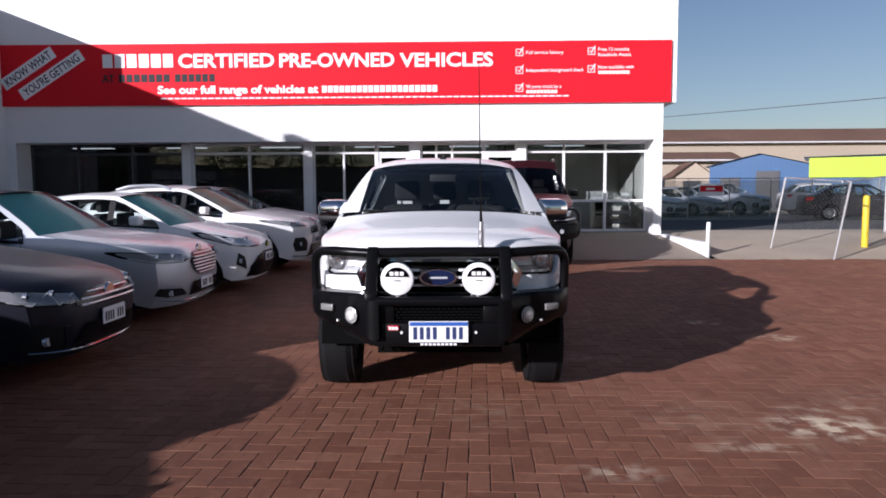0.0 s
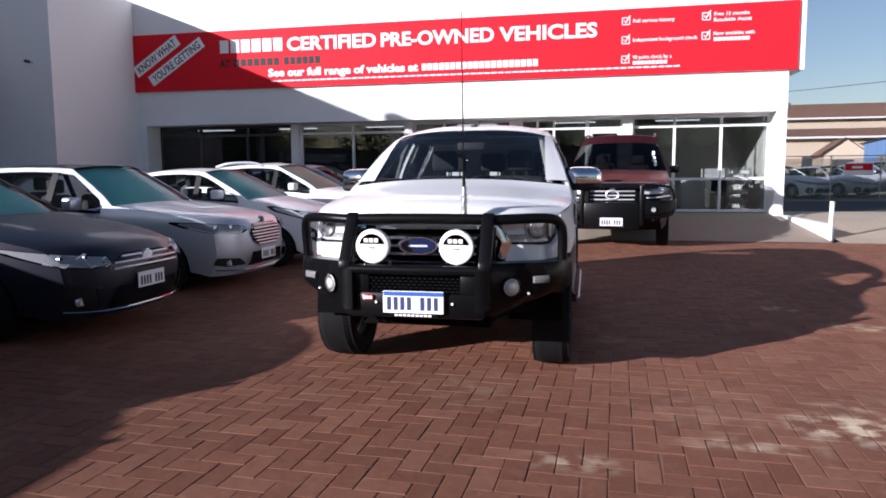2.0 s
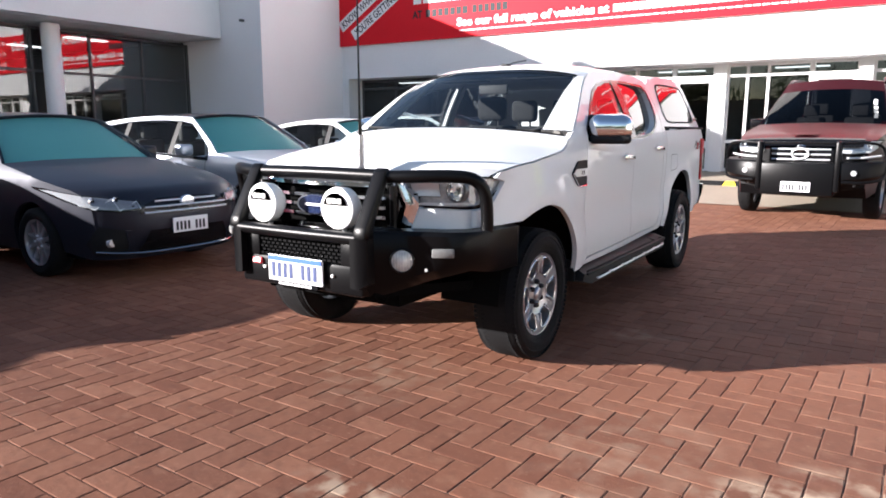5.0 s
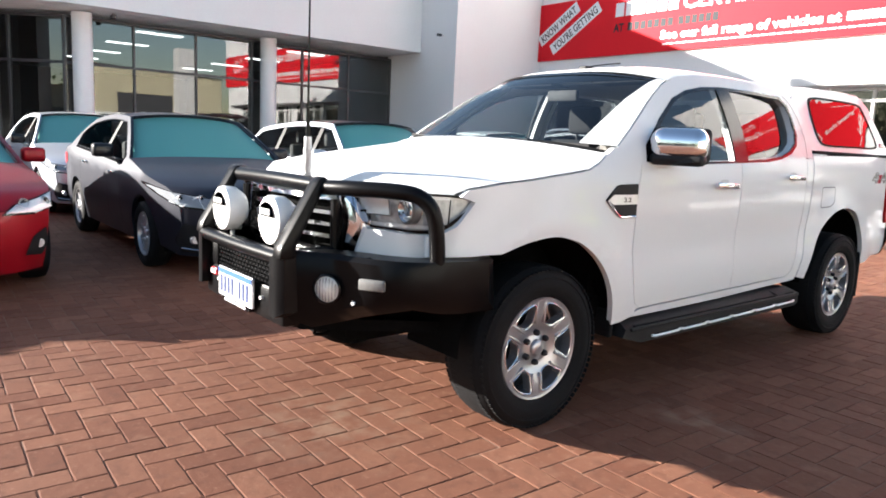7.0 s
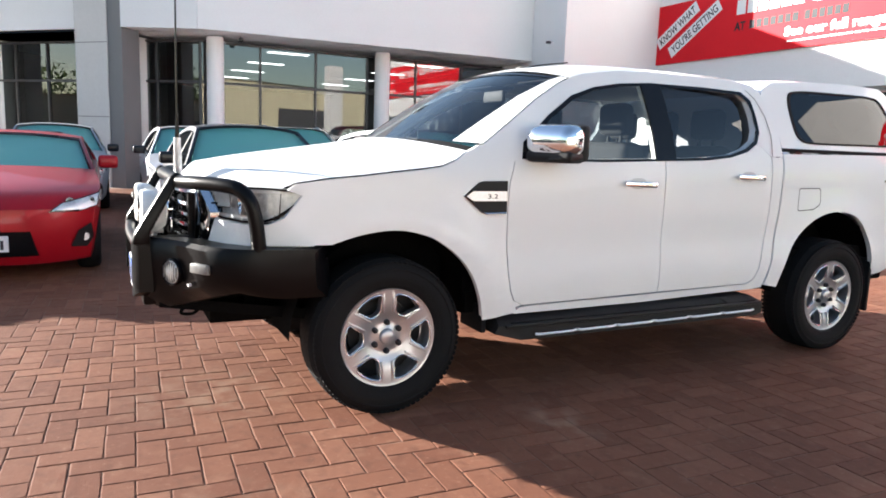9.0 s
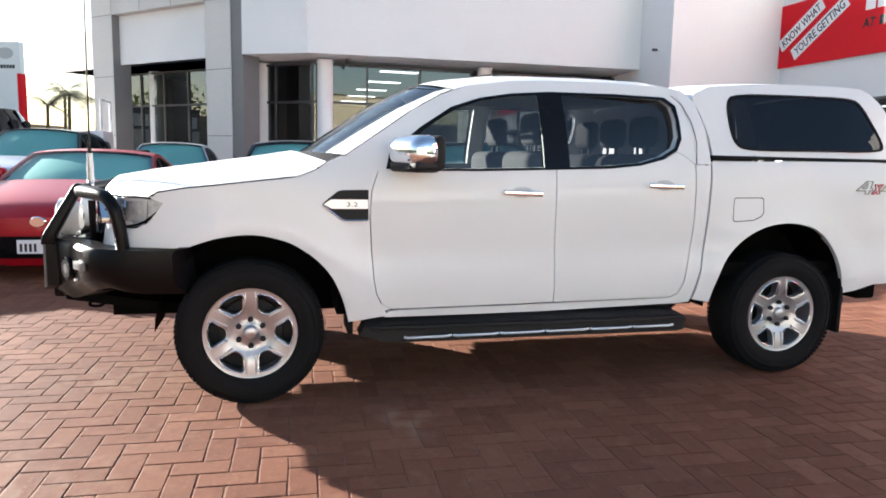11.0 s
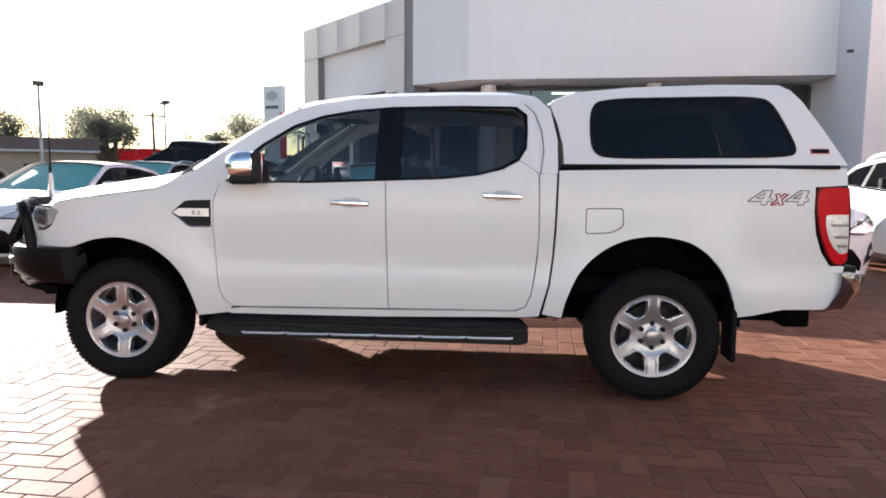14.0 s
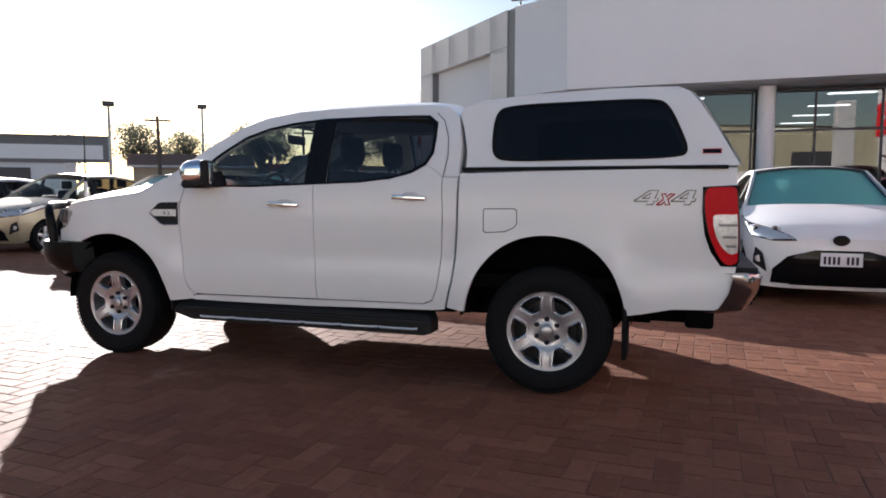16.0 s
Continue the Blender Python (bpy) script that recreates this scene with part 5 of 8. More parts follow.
for s in (1, -1):
    # wrap-round headlight
    LAMP = [(0.47, 0.935), (0.45, 1.06), (0.60, 1.085), (0.70, 1.087), (0.76, 1.086), (0.79, 1.083), (0.812, 1.076), (0.826, 1.064), (0.831, 1.05), (0.826, 1.034), (0.817, 1.015), (0.806, 0.985), (0.795, 0.957), (0.782, 0.938), (0.765, 0.928), (0.72, 0.925), (0.60, 0.93)]

    def lamp_map(x, z, off=0.0, s=s):
        a = min(abs(x), 0.835)
        t = a / 0.835
        y = -0.80 + 0.24 * t ** 2.4 + (0.22 * max(0, (t - 0.88) / 0.12) ** 1.4)
        return (s * (a + 0.9 * off * max(0, (t - 0.8) / 0.2)), y - off, z)

    hl = part("headlight", patch([LAMP], lambda x, z: lamp_map(x, z, -0.022), 0.02, 0.02), "lamp_back", ute, "clear wrap-round headlight")
    part("lens", patch([LAMP], lambda x, z: lamp_map(x, z, 0.012), 0.02, 0.02, rim=(0, 0.05, 0)), "lamp_cover", hl).visible_shadow = False
    part("side_reflector", patch([[(0.772, 0.968), (0.770, 1.068), (0.797, 1.072), (0.818, 1.060), (0.822, 1.045), (0.812, 1.02), (0.800, 0.985), (0.788, 0.955)]], lambda x, z: lamp_map(x, z, -0.004), 0.02, 0.02), "lamp_clear", hl)
    for cx, rr in ((0.70, 0.050),):
        b = lathe([(-0.01, 0.001), (-0.012, rr * 0.5), (-0.02, rr * 0.62), (-0.005, rr * 0.8), (-0.022, rr), (0.03, rr)], 20, "y", caps=False)
        b.transform(Matrix.Translation((s * cx, lamp_map(cx, 1.02)[1] + 0.010, 1.015)))
        part("projector", b, "reflector", hl)
        b = lathe([(-0.016, rr + 0.001), (-0.020, rr + 0.004), (-0.014, rr + 0.010), (0.02, rr + 0.010)], 20, "y", caps=False)
        b.transform(Matrix.Translation((s * cx, lamp_map(cx, 1.02)[1] + 0.008, 1.015)))
        part("projector_ring", b, "lens_grey", hl)
    bowl = patch([[(0.50, 0.985), (0.485, 1.045), (0.56, 1.055), (0.625, 1.050), (0.632, 0.985)]], lambda x, z: lamp_map(x, z, 0.002 - 0.10 * max(0, 0.035 - abs(z - 1.018))), 0.02, 0.012)
    part("reflector_bowl", bowl, "satin", hl)
    part("bowl_edge", tube([lamp_map(x, z, 0.005) for x, z in ((0.485, 1.045), (0.50, 0.985), (0.632, 0.985), (0.625, 1.05))], 0.003, 6), "lens_grey", hl)
    part("lamp_edge", patch([LAMP, [(0.66 + (x - 0.66) * 0.96, 1.01 + (z - 1.01) * 0.88) for x, z in LAMP]], lambda x, z: lamp_map(x, z, 0.015), 0.02, 0.02), "gloss_black", hl)
    part("lamp_strip", patch([[(0.49, 0.94), (0.49, 0.955), (0.76, 0.955), (0.765, 0.94)]], lambda x, z: lamp_map(x, z, 0.0), 0.05, 0.03), "satin", hl)
    part("lamp_strip", patch([[(0.47, 1.05), (0.47, 1.066), (0.79, 1.075), (0.79, 1.06)]], lambda x, z: lamp_map(x, z, 0.0), 0.05, 0.03), "satin", hl)
    # painted panel below the lamp and chrome blade beside the grille
    part("bumper_corner", patch([[(0.50, 0.80), (0.49, 0.925), (0.60, 0.925), (0.72, 0.920), (0.80, 0.918), (0.83, 0.83), (0.83, 0.80)]], lambda x, z, s=s: (s * x, lamp_map(x, z)[1] - 0.03 + 0.10 * (z - 0.93), z), 0.05, 0.04, rim=(0, 0.05, 0)), "white_paint", ute)
    part("chrome_blade", patch([[(0.405, 1.06), (0.455, 1.062), (0.50, 1.015), (0.552, 0.955), (0.552, 0.93), (0.53, 0.87), (0.505, 0.80), (0.455, 0.80), (0.475, 0.87), (0.495, 0.935), (0.492, 0.955), (0.45, 1.01)]], lambda x, z, s=s: (s * x, lamp_map(x, z)[1] - 0.050 - 0.35 * max(0, 0.03 - abs(x - 0.50 + 0.5 * abs(z - 0.943))), z), 0.012, 0.02, rim=(0, 0.04, 0)), "chrome", ute, "broad folded chrome blade beside the grille")

# bull bar
bar = part("bull_bar", tube(smooth_path([(-0.45, -0.885, 1.092), (0, -0.895, 1.096), (0.45, -0.885, 1.092)]), 0.033, 16), "bar_black", ute, "black steel bull bar with hoops and side wings")
for s in (1, -1):
    up = bmesh.new()
    f_ = [(-1.090, 0.80), (-1.080, 0.85), (-0.922, 1.115), (-0.898, 1.136), (-0.868, 1.12), (-1.012, 0.85), (-1.012, 0.80)]
    vs = [up.verts.new((s * 0.39, y, z)) for y, z in f_]
    fc = up.faces.new(vs)
    ex = bmesh.ops.extrude_face_region(up, geom=[fc])
    for v in [g for g in ex["geom"] if isinstance(g, bmesh.types.BMVert)]:
        v.co.x += s * 0.075
    bmesh.ops.bevel(up, geom=up.edges[:], offset=0.012, segments=2, affect="EDGES", profile=0.5)
    part("upright", up, "bar_black", bar)
    loop = [(s * 0.44, -0.885, 1.088), (s * 0.60, -0.835, 1.094), (s * 0.74, -0.745, 1.094), (s * 0.815, -0.68, 1.080), (s * 0.85, -0.64, 1.035), (s * 0.858, -0.62, 0.97), (s * 0.858, -0.608, 0.89), (s * 0.855, -0.60, 0.80)]
    part("side_hoop", tube(smooth_path(loop), 0.032, 14), "bar_black", bar)
    part("brace", tube([(s * 0.43, -0.98, 0.82), (s * 0.445, -0.83, 0.83), (s * 0.445, -0.83, 1.04)], 0.020, 8), "bar_black", bar)
    # bumper wing: plan line swept back to the arch
    plan = smooth_path([(0.40, -1.06, 0), (0.47, -1.005, 0), (0.565, -0.925, 0), (0.665, -0.868, 0), (0.745, -0.825, 0), (0.83, -0.745, 0), (0.885, -0.62, 0), (0.905, -0.46, 0), (0.910, -0.37, 0)], 3)
    wing_bm = bmesh.new()
    prev = None
    for p in plan:
        t = (p.x - 0.40) / 0.51
        top_z = 0.835 - 0.01 * t
        bot = lerp([(0.0, 0.50), (0.15, 0.51), (0.5, 0.575), (0.85, 0.625), (0.97, 0.60), (1.0, 0.60)], t)
        ins = Vector((0.0, 1, 0)) if t < 0.6 else Vector((-0.8, 0.6, 0)).normalized()
        q = p + ins * 0.14
        ring = [Vector((q.x, q.y, top_z)), Vector((p.x, p.y + 0.02, top_z)), Vector((p.x, p.y, top_z - 0.02)), Vector((p.x, p.y + 0.004, 0.72)), Vector((p.x - 0.005, p.y + 0.012, bot + 0.05)), Vector((p.x - 0.03 * t - 0.0, p.y + 0.07, bot)), Vector((q.x, q.y + 0.03, bot + 0.01))]
        ring = [wing_bm.verts.new((s * v.x, v.y, v.z)) for v in ring]
        if prev:
            for k in range(len(ring) - 1):
                wing_bm.faces.new((prev[k], prev[k + 1], ring[k + 1], ring[k]))
        prev = ring
    wing_bm.faces.new(prev)
    part("bumper_wing", wing_bm, "bar_black", bar, angle=40)
    fg = lathe([(0.05, 0.062), (-0.012, 0.062), (-0.016, 0.056), (-0.006, 0.052), (-0.004, 0.001)], 28, "y", caps=False)
    fm = Matrix.Translation((s * 0.568, -0.928, 0.690)) @ Matrix.Rotation(s * radians(34), 4, "Z")
    fg.transform(fm)
    fog = part("fog_lamp", fg, "gloss_black", bar, "round clear fog lamp")
    fg = lathe([(-0.008, 0.052), (-0.013, 0.040), (-0.018, 0.022), (-0.020, 0.001)], 28, "y", caps=False)
    fg.transform(fm)
    part("lens", fg, "lamp_clear", fog)
    for k in range(7):
        h_ = math.sqrt(max(0, 0.048 ** 2 - (0.0135 * (k - 3)) ** 2))
        fb = box(0.0135 * (k - 3) - 0.0006, 0.0135 * (k - 3) + 0.0006, -0.0195, -0.008, -h_, h_)
        fb.transform(fm)
        part("flute", fb, "lens_grey", fog, smooth=False)
    ind = box(-0.055, 0.055, -0.012, 0.012, -0.022, 0.022, 0.008)
    ind.transform(Matrix.Translation((s * 0.742, -0.832, 0.728)) @ Matrix.Rotation(s * radians(34), 4, "Z"))
    part("indicator", ind, "lens_grey", bar, "clear oblong indicator lens")
    sn = lathe([(-0.004, 0.001), (-0.004, 0.008), (0.01, 0.008)], 12, "y", caps=False)
    sn.transform(Matrix.Translation((s * 0.235, -1.060, 0.60)))
    part("sensor", sn, "lamp_white", bar)
    sn = lathe([(-0.004, 0.001), (-0.004, 0.007), (0.01, 0.007)], 12, "y", caps=False)
    sn.transform(Matrix.Translation((s * 0.67, -0.872, 0.645)) @ Matrix.Rotation(s * radians(32), 4, "Z"))
    part("sensor", sn, "lamp_white", bar)
    # round driving light with a white cover
    c = (s * 0.258 - 0.004, -0.99, 0.935)
    dl = lathe([(0.07, 0.02), (0.06, 0.07), (0.02, 0.100), (-0.03, 0.106), (-0.046, 0.102), (-0.053, 0.088), (-0.056, 0.001)], 36, "y", centre=c, caps=False)
    dl = part("driving_light", dl, "lamp_white", ute, "round driving light with a white plastic cover")
    yy = c[1] - 0.057
    seg = bmesh.new()
    vs = [seg.verts.new((c[0] + 0.078 * math.cos(a), yy - 0.002, c[2] + 0.078 * math.sin(a))) for a in (radians(12 + 156 * k / 14) for k in range(15))]
    seg.faces.new(vs)
    bmesh.ops.solidify(seg, geom=seg.faces[:], thickness=0.004)
    part("cover_segment", seg, "sign_grey", dl, "dark arched segment on the cover", smooth=False)
    for k in range(3):
        part("bar", box(c[0] - 0.045 + k * 0.032, c[0] - 0.021 + k * 0.032, yy - 0.009, yy - 0.005, c[2] + 0.026, c[2] + 0.050), "lamp_white", dl, smooth=False)
    part("bar", box(c[0] - 0.02, c[0] + 0.022, yy - 0.004, yy + 0.001, c[2] - 0.010, c[2] - 0.005), "sign_grey", dl, smooth=False)
    st = box(c[0] - 0.02, c[0] + 0.02, c[1] - 0.01, c[1] + 0.05, 0.83, 0.855, 0.005)
    tube([(c[0], c[1] + 0.01, 0.80), (c[0], c[1] + 0.01, 0.85)], 0.012, 8, bm=st)
    part("stand", st, "steel", dl)
# middle of the bumper: top tube, number plate pan, mesh
part("lower_tube", tube(smooth_path([(-0.40, -1.06, 0.80), (0, -1.07, 0.80), (0.40, -1.06, 0.80)]), 0.030, 14), "bar_black", bar)
part("centre_pan", box(-0.42, 0.42, -1.05, -0.88, 0.505, 0.66, 0.02), "bar_black", bar)
for s in (1, -1):
    part("pan_cheek", box(min(s * 0.28, s * 0.42), max(s * 0.28, s * 0.42), -1.05, -0.93, 0.655, 0.78, 0.01), "bar_black", bar)
    ch = patch([[(0.375, 0.56), (0.375, 0.80), (0.46, 0.82), (0.46, 0.58), (0.42, 0.555)]], lambda x, z, s=s: (s * x, -1.09 + 0.9 * max(0, x - 0.43), z), 0.04, 0.1, rim=(0, 0.06, 0))
    part("corner_post", ch, "bar_black", bar)
mesh = bmesh.new()
for j in range(6):
    for k in range(17):
        x = -0.27 + k * 0.0335 + (j % 2) * 0.016
        put_box(mesh, x - 0.011, x + 0.011, -1.040, -1.028, 0.665 + j * 0.019, 0.675 + j * 0.019)
part("mesh_grille", mesh, "bar_black", bar, smooth=False)
part("pan_backing", box(-0.28, 0.28, -0.99, -0.97, 0.65, 0.79), "underbody", bar, smooth=False)
part("winch_slot", box(-0.30, 0.30, -1.0, -0.96, 0.76, 0.80), "gloss_black", bar, smooth=False)
rbg = part("red_badge", box(-0.322, -0.25, -1.066, -1.048, 0.611, 0.646, 0.008), "badge_red", bar, "small red maker badge")
for k in range(3):
    part("bar", box(-0.314 + k * 0.02, -0.298 + k * 0.02, -1.068, -1.0655, 0.619, 0.638), "lamp_white", rbg, smooth=False)
part("skid_pan", patch([[(-0.44, -0.98), (-0.75, -0.35), (0.75, -0.35), (0.44, -0.98)]], lambda x, y: (x, y, 0.50 - 0.05 * (y + 0.98)), 0.2, 0.2, rim=(0, 0, 0.05)), "underbody", bar)
for s in (1, -1):
    part("tow_hook", tube(smooth_path([(s * 0.38, -0.84, 0.50), (s * 0.38, -0.88, 0.455), (s * 0.38, -0.83, 0.445), (s * 0.38, -0.79, 0.47)]), 0.008, 8), "underbody", bar)
plate_part(ute, -1.073, 0.607)
part("plate_frame", box(-0.15, 0.15, -1.076, -1.05, 0.518, 0.539), "gloss_black", ute, smooth=False)
for k in range(9):
    part("bar", box(-0.115 + k * 0.026, -0.115 + k * 0.026 + 0.019, -1.0785, -1.0765, 0.522, 0.534), "sign_white", ute, smooth=False)
# long whip antenna on its spring
aer = part("whip_antenna", tube([(0.275, -0.87, 1.11), (0.275, -0.87, 1.29)], 0.016, 12), "steel", ute, "long black whip antenna on a sprung steel base")
sp = [(0.275 + 0.017 * math.cos(k * 0.8), -0.87 + 0.017 * math.sin(k * 0.8), 1.125 + k * 0.0013) for k in range(90)]
part("spring", tube(sp, 0.004, 5), "steel", aer)
part("ferrule", tube([(0.275, -0.87, 1.29), (0.272, -0.87, 1.39)], 0.011, 10, taper=0.007), "gloss_black", aer)
part("mast", tube(smooth_path([(0.272, -0.87, 1.39), (0.268, -0.868, 1.75), (0.262, -0.865, 2.32)]), 0.006, 6, taper=0.003), "gloss_black", aer)

# door furniture, vents, badges
for s in (1, -1):
    for y0, z0 in ((1.345, 1.13), (2.235, 1.178)):
        b = bmesh.new()
        xs_ = uw(y0 + 0.11, z0)
        put_box(b, -0.008, 0.008, 0.0, 0.23, -0.016, 0.014, 0.007, 3)
        for e_ in (0.012, 0.205):
            put_box(b, -0.05, -0.004, e_, e_ + 0.02, -0.010, 0.008, 0.003)
        for v_ in b.verts:
            v_.co.x -= 0.9 * (v_.co.y - 0.115) ** 2
        b.transform(Matrix.Translation((s * (xs_ + 0.040), y0, z0)) @ Matrix.Diagonal((s, 1, 1, 1)) @ Matrix.Rotation(radians(-2), 4, "X"))
        part("door_handle", b, "chrome", ute, "chrome pull handle")
        part("handle_cup", patch([eased([(y0 + 0.05, z0), (y0 + 0.08, z0 + 0.026), (y0 + 0.15, z0 + 0.026), (y0 + 0.18, z0), (y0 + 0.15, z0 - 0.028), (y0 + 0.08, z0 - 0.028), (y0 + 0.05, z0)])[:-1]], side_map(s, 0.002), 0.1, 0.1), "panel_grey", ute)
    vent = [(0.365, 1.058), (0.40, 1.09), (0.445, 1.126), (0.47, 1.132), (0.604, 1.135), (0.604, 0.976), (0.485, 0.974), (0.46, 0.985)]
    v = part("wing_vent", patch([vent], side_map(s, 0.010), 0.08, 0.05, rim=(-s * 0.03, 0, 0)), "trim_black", ute, "black wing vent with a bright middle bar")
    part("bright_bar", patch([[(0.372, 1.058), (0.408, 1.084), (0.60, 1.084), (0.60, 1.036), (0.412, 1.036)]], side_map(s, 0.014), 0.08, 0.05), "satin", v)
    part("bright_rim", tube([(s * (uw(y, z) + 0.012), y, z) for y, z in ((0.368, 1.056), (0.462, 0.982), (0.487, 0.974), (0.602, 0.976))], 0.004, 6), "chrome", v)
    tm = text_mesh("3.2", 0.032, 0.058, depth=0.001)
    tm.transform(Matrix.Translation((s * (uw(0.5, 1.06) + 0.015), 0.49 if s > 0 else 0.55, 1.048)) @ Matrix.Rotation(radians(90 if s > 0 else -90), 4, "Z"))
    part("lettering", tm, "sign_grey", v, smooth=False)
    FOUR = ([(0.0, 0.26), (0.50, 1.0), (0.86, 1.0), (0.86, 0.44), (1.0, 0.44), (1.0, 0.24), (0.86, 0.24), (0.86, 0.0), (0.60, 0.0), (0.60, 0.24), (0.0, 0.24)], [(0.30, 0.44), (0.60, 0.44), (0.60, 0.84)])
    CROSS = ([(0.0, 0.0), (0.34, 0.38), (0.06, 0.76), (0.34, 0.76), (0.50, 0.54), (0.68, 0.76), (1.0, 0.76), (0.66, 0.38), (0.94, 0.0), (0.64, 0.0), (0.50, 0.22), (0.32, 0.0)],)
    for loops_, y_, w_, mt_, nm_ in ((FOUR, 0.0, 0.125, "decal_olive", "four"), (CROSS, 0.128, 0.075, "badge_red", "cross"), (FOUR, 0.198, 0.125, "decal_olive", "four")):
        bm = bmesh.new()
        for lp in loops_:                               # hollow numerals: their outlines alone
            pts = [(3.70 + y_ + w_ * u + 0.030 * v if s > 0 else 4.055 - y_ - w_ * u - 0.030 * v, 1.140 + 0.080 * v) for u, v in lp]
            pts = [Vector((s * (uw(q[0], q[1]) + 0.001), *q)) for q in pts]
            tube(pts + pts[:1], 0.0038 if mt_ == "decal_olive" else 0.0048, 6, caps=False, bm=bm)
        part("decal_" + nm_, bm, mt_, ute, "hollow numeral of a grey and red decal", smooth=False)
    # mirror
    M_ = Matrix.Translation((s * 0.968, 0.845, 1.325)) @ Matrix.Rotation(s * radians(25), 4, "Z")
    mb = box(-0.14, 0.14, -0.105, 0.075, -0.075, 0.100, 0.066, 6)
    for vv_ in mb.verts:
        if vv_.co.y < 0:
            vv_.co.z *= 1 + vv_.co.y * 1.6
    mb.transform(M_)
    mi = part("wing_mirror", mb, "chrome", ute, "large chrome wing mirror on a black foot")
    shells = (("lower_shell", box(-0.132, 0.132, -0.092, 0.07, -0.093, -0.032, 0.028, 4), "trim_black"),
              ("rear_shell", box(-0.143, 0.143, 0.030, 0.092, -0.085, 0.098, 0.028, 3), "trim_black"),
              ("mirror_glass", box(-0.118, 0.118, 0.088, 0.096, -0.062, 0.078, 0.004), "reflector"))
    for nm_, sh_, mt_ in shells:
        sh_.transform(M_)
        part(nm_, sh_, mt_, mi)
    ft = bmesh.new()
    fv = [ft.verts.new((s * x, y, z)) for x, y, z in ((0.84, 0.73, 1.232), (0.84, 0.97, 1.240), (1.09, 0.92, 1.252), (1.09, 0.78, 1.252), (0.84, 0.76, 1.30), (0.84, 0.93, 1.36), (1.07, 0.90, 1.268), (1.07, 0.79, 1.264))]
    for q in ((0, 1, 2, 3), (7, 6, 5, 4), (0, 4, 5, 1), (1, 5, 6, 2), (2, 6, 7, 3), (3, 7, 4, 0)):
        ft.faces.new([fv[k] for k in q])
    bmesh.ops.recalc_face_normals(ft, faces=ft.faces[:])
    part("foot", ft, "trim_black", mi)
    # fuel flap line
    if s > 0:
        fl = [(2.825, 1.10), (2.835, 1.11), (3.02, 1.112), (3.035, 1.10), (3.038, 1.02), (3.02, 0.995), (2.965, 0.970), (2.84, 0.962), (2.825, 0.972)]
        inn = [(2.83, 1.098), (2.838, 1.105), (3.016, 1.107), (3.03, 1.097), (3.033, 1.022), (3.016, 0.999), (2.963, 0.975), (2.842, 0.967), (2.83, 0.976)]
        part("fuel_flap", patch([fl, inn], side_map(s, 0.0015), 0.1, 0.08), "trim_black", ute)
    # side step
    st = part("side_step", patch([[(0.56, 0.36), (0.60, 0.435), (2.46, 0.435), (2.51, 0.40), (2.51, 0.33), (2.46, 0.315), (0.72, 0.315)]], lambda y, z, s=s: (s * (0.93 if z < 0.42 else 0.86), y, z), 0.2, 0.05, rim=(-s * 0.14, 0, 0)), "trim_black", ute, "black ribbed side step with a bright edge")
    part("tread", box(min(s * 0.80, s * 0.945), max(s * 0.80, s * 0.945), 0.62, 2.49, 0.385, 0.405, 0.008), "trim_black", st)
    for k in range(5):
        part("rib", box(s * (0.82 + 0.025 * k) - 0.006, s * (0.82 + 0.025 * k) + 0.006, 0.66, 2.45, 0.404, 0.411), "rubber", st, smooth=False)
    for k in range(6):                                  # bright strip broken by the step's notches
        ya = 0.80 + 0.272 * k
        part("bright_edge", tube([(s * 0.940, ya, 0.338 + 0.008 * ya), (s * 0.949, ya + 0.02, 0.336 + 0.008 * ya), (s * 0.949, ya + 0.235, 0.338 + 0.008 * ya), (s * 0.940, ya + 0.262, 0.340 + 0.008 * ya)], 0.0075, 8), "satin", st)
    part("door_seal", patch([[(2.566, 1.305), (2.585, 1.43), (2.572, 1.55), (2.53, 1.66), (2.47, 1.715), (2.466, 1.712), (2.525, 1.658), (2.567, 1.549), (2.580, 1.43), (2.561, 1.305)]], side_map(s, 0.003), 0.1, 0.06), "trim_black", ute)
    # mud flaps and arch liners
    part("mud_flap", box(min(s * 0.66, s * 0.875), max(s * 0.66, s * 0.875), 3.655, 3.685, 0.24, 0.62, 0.008), "rubber", ute)
    part("mud_flap", box(min(s * 0.66, s * 0.89), max(s * 0.66, s * 0.89), 0.50, 0.53, 0.36, 0.50, 0.008), "rubber", ute)
    for yc_, zc_, rr_ in ((0.03, 0.40, 0.50), (3.19, 0.44, 0.515)):
        part("arch_liner", half_tube(s * 0.855, s * 0.50, rr_, yc_, zc_, 0, 180), "underbody", ute)
    # tail lamp
    part("lamp_recess", patch([[(4.06, 1.25), (4.25, 1.255), (4.262, 0.795), (4.17, 0.795), (4.11, 0.88), (4.07, 1.0)]], side_map(s, -0.008), 0.08, 0.06), "underbody", ute)
    tl = eased([(4.076, 1.205), (4.088, 1.232), (4.112, 1.241), (4.235, 1.243), (4.252, 1.20), (4.262, 1.08), (4.268, 0.86), (4.262, 0.822), (4.235, 0.806), (4.205, 0.808), (4.180, 0.828), (4.152, 0.87), (4.112, 0.96), (4.086, 1.06), (4.076, 1.14)])
    tail = part("tail_light", patch([tl], side_map(s, 0.012), 0.06, 0.05, rim=(-s * 0.05, 0, 0)), "tail_red", ute, "red tail light with clear lower sections")
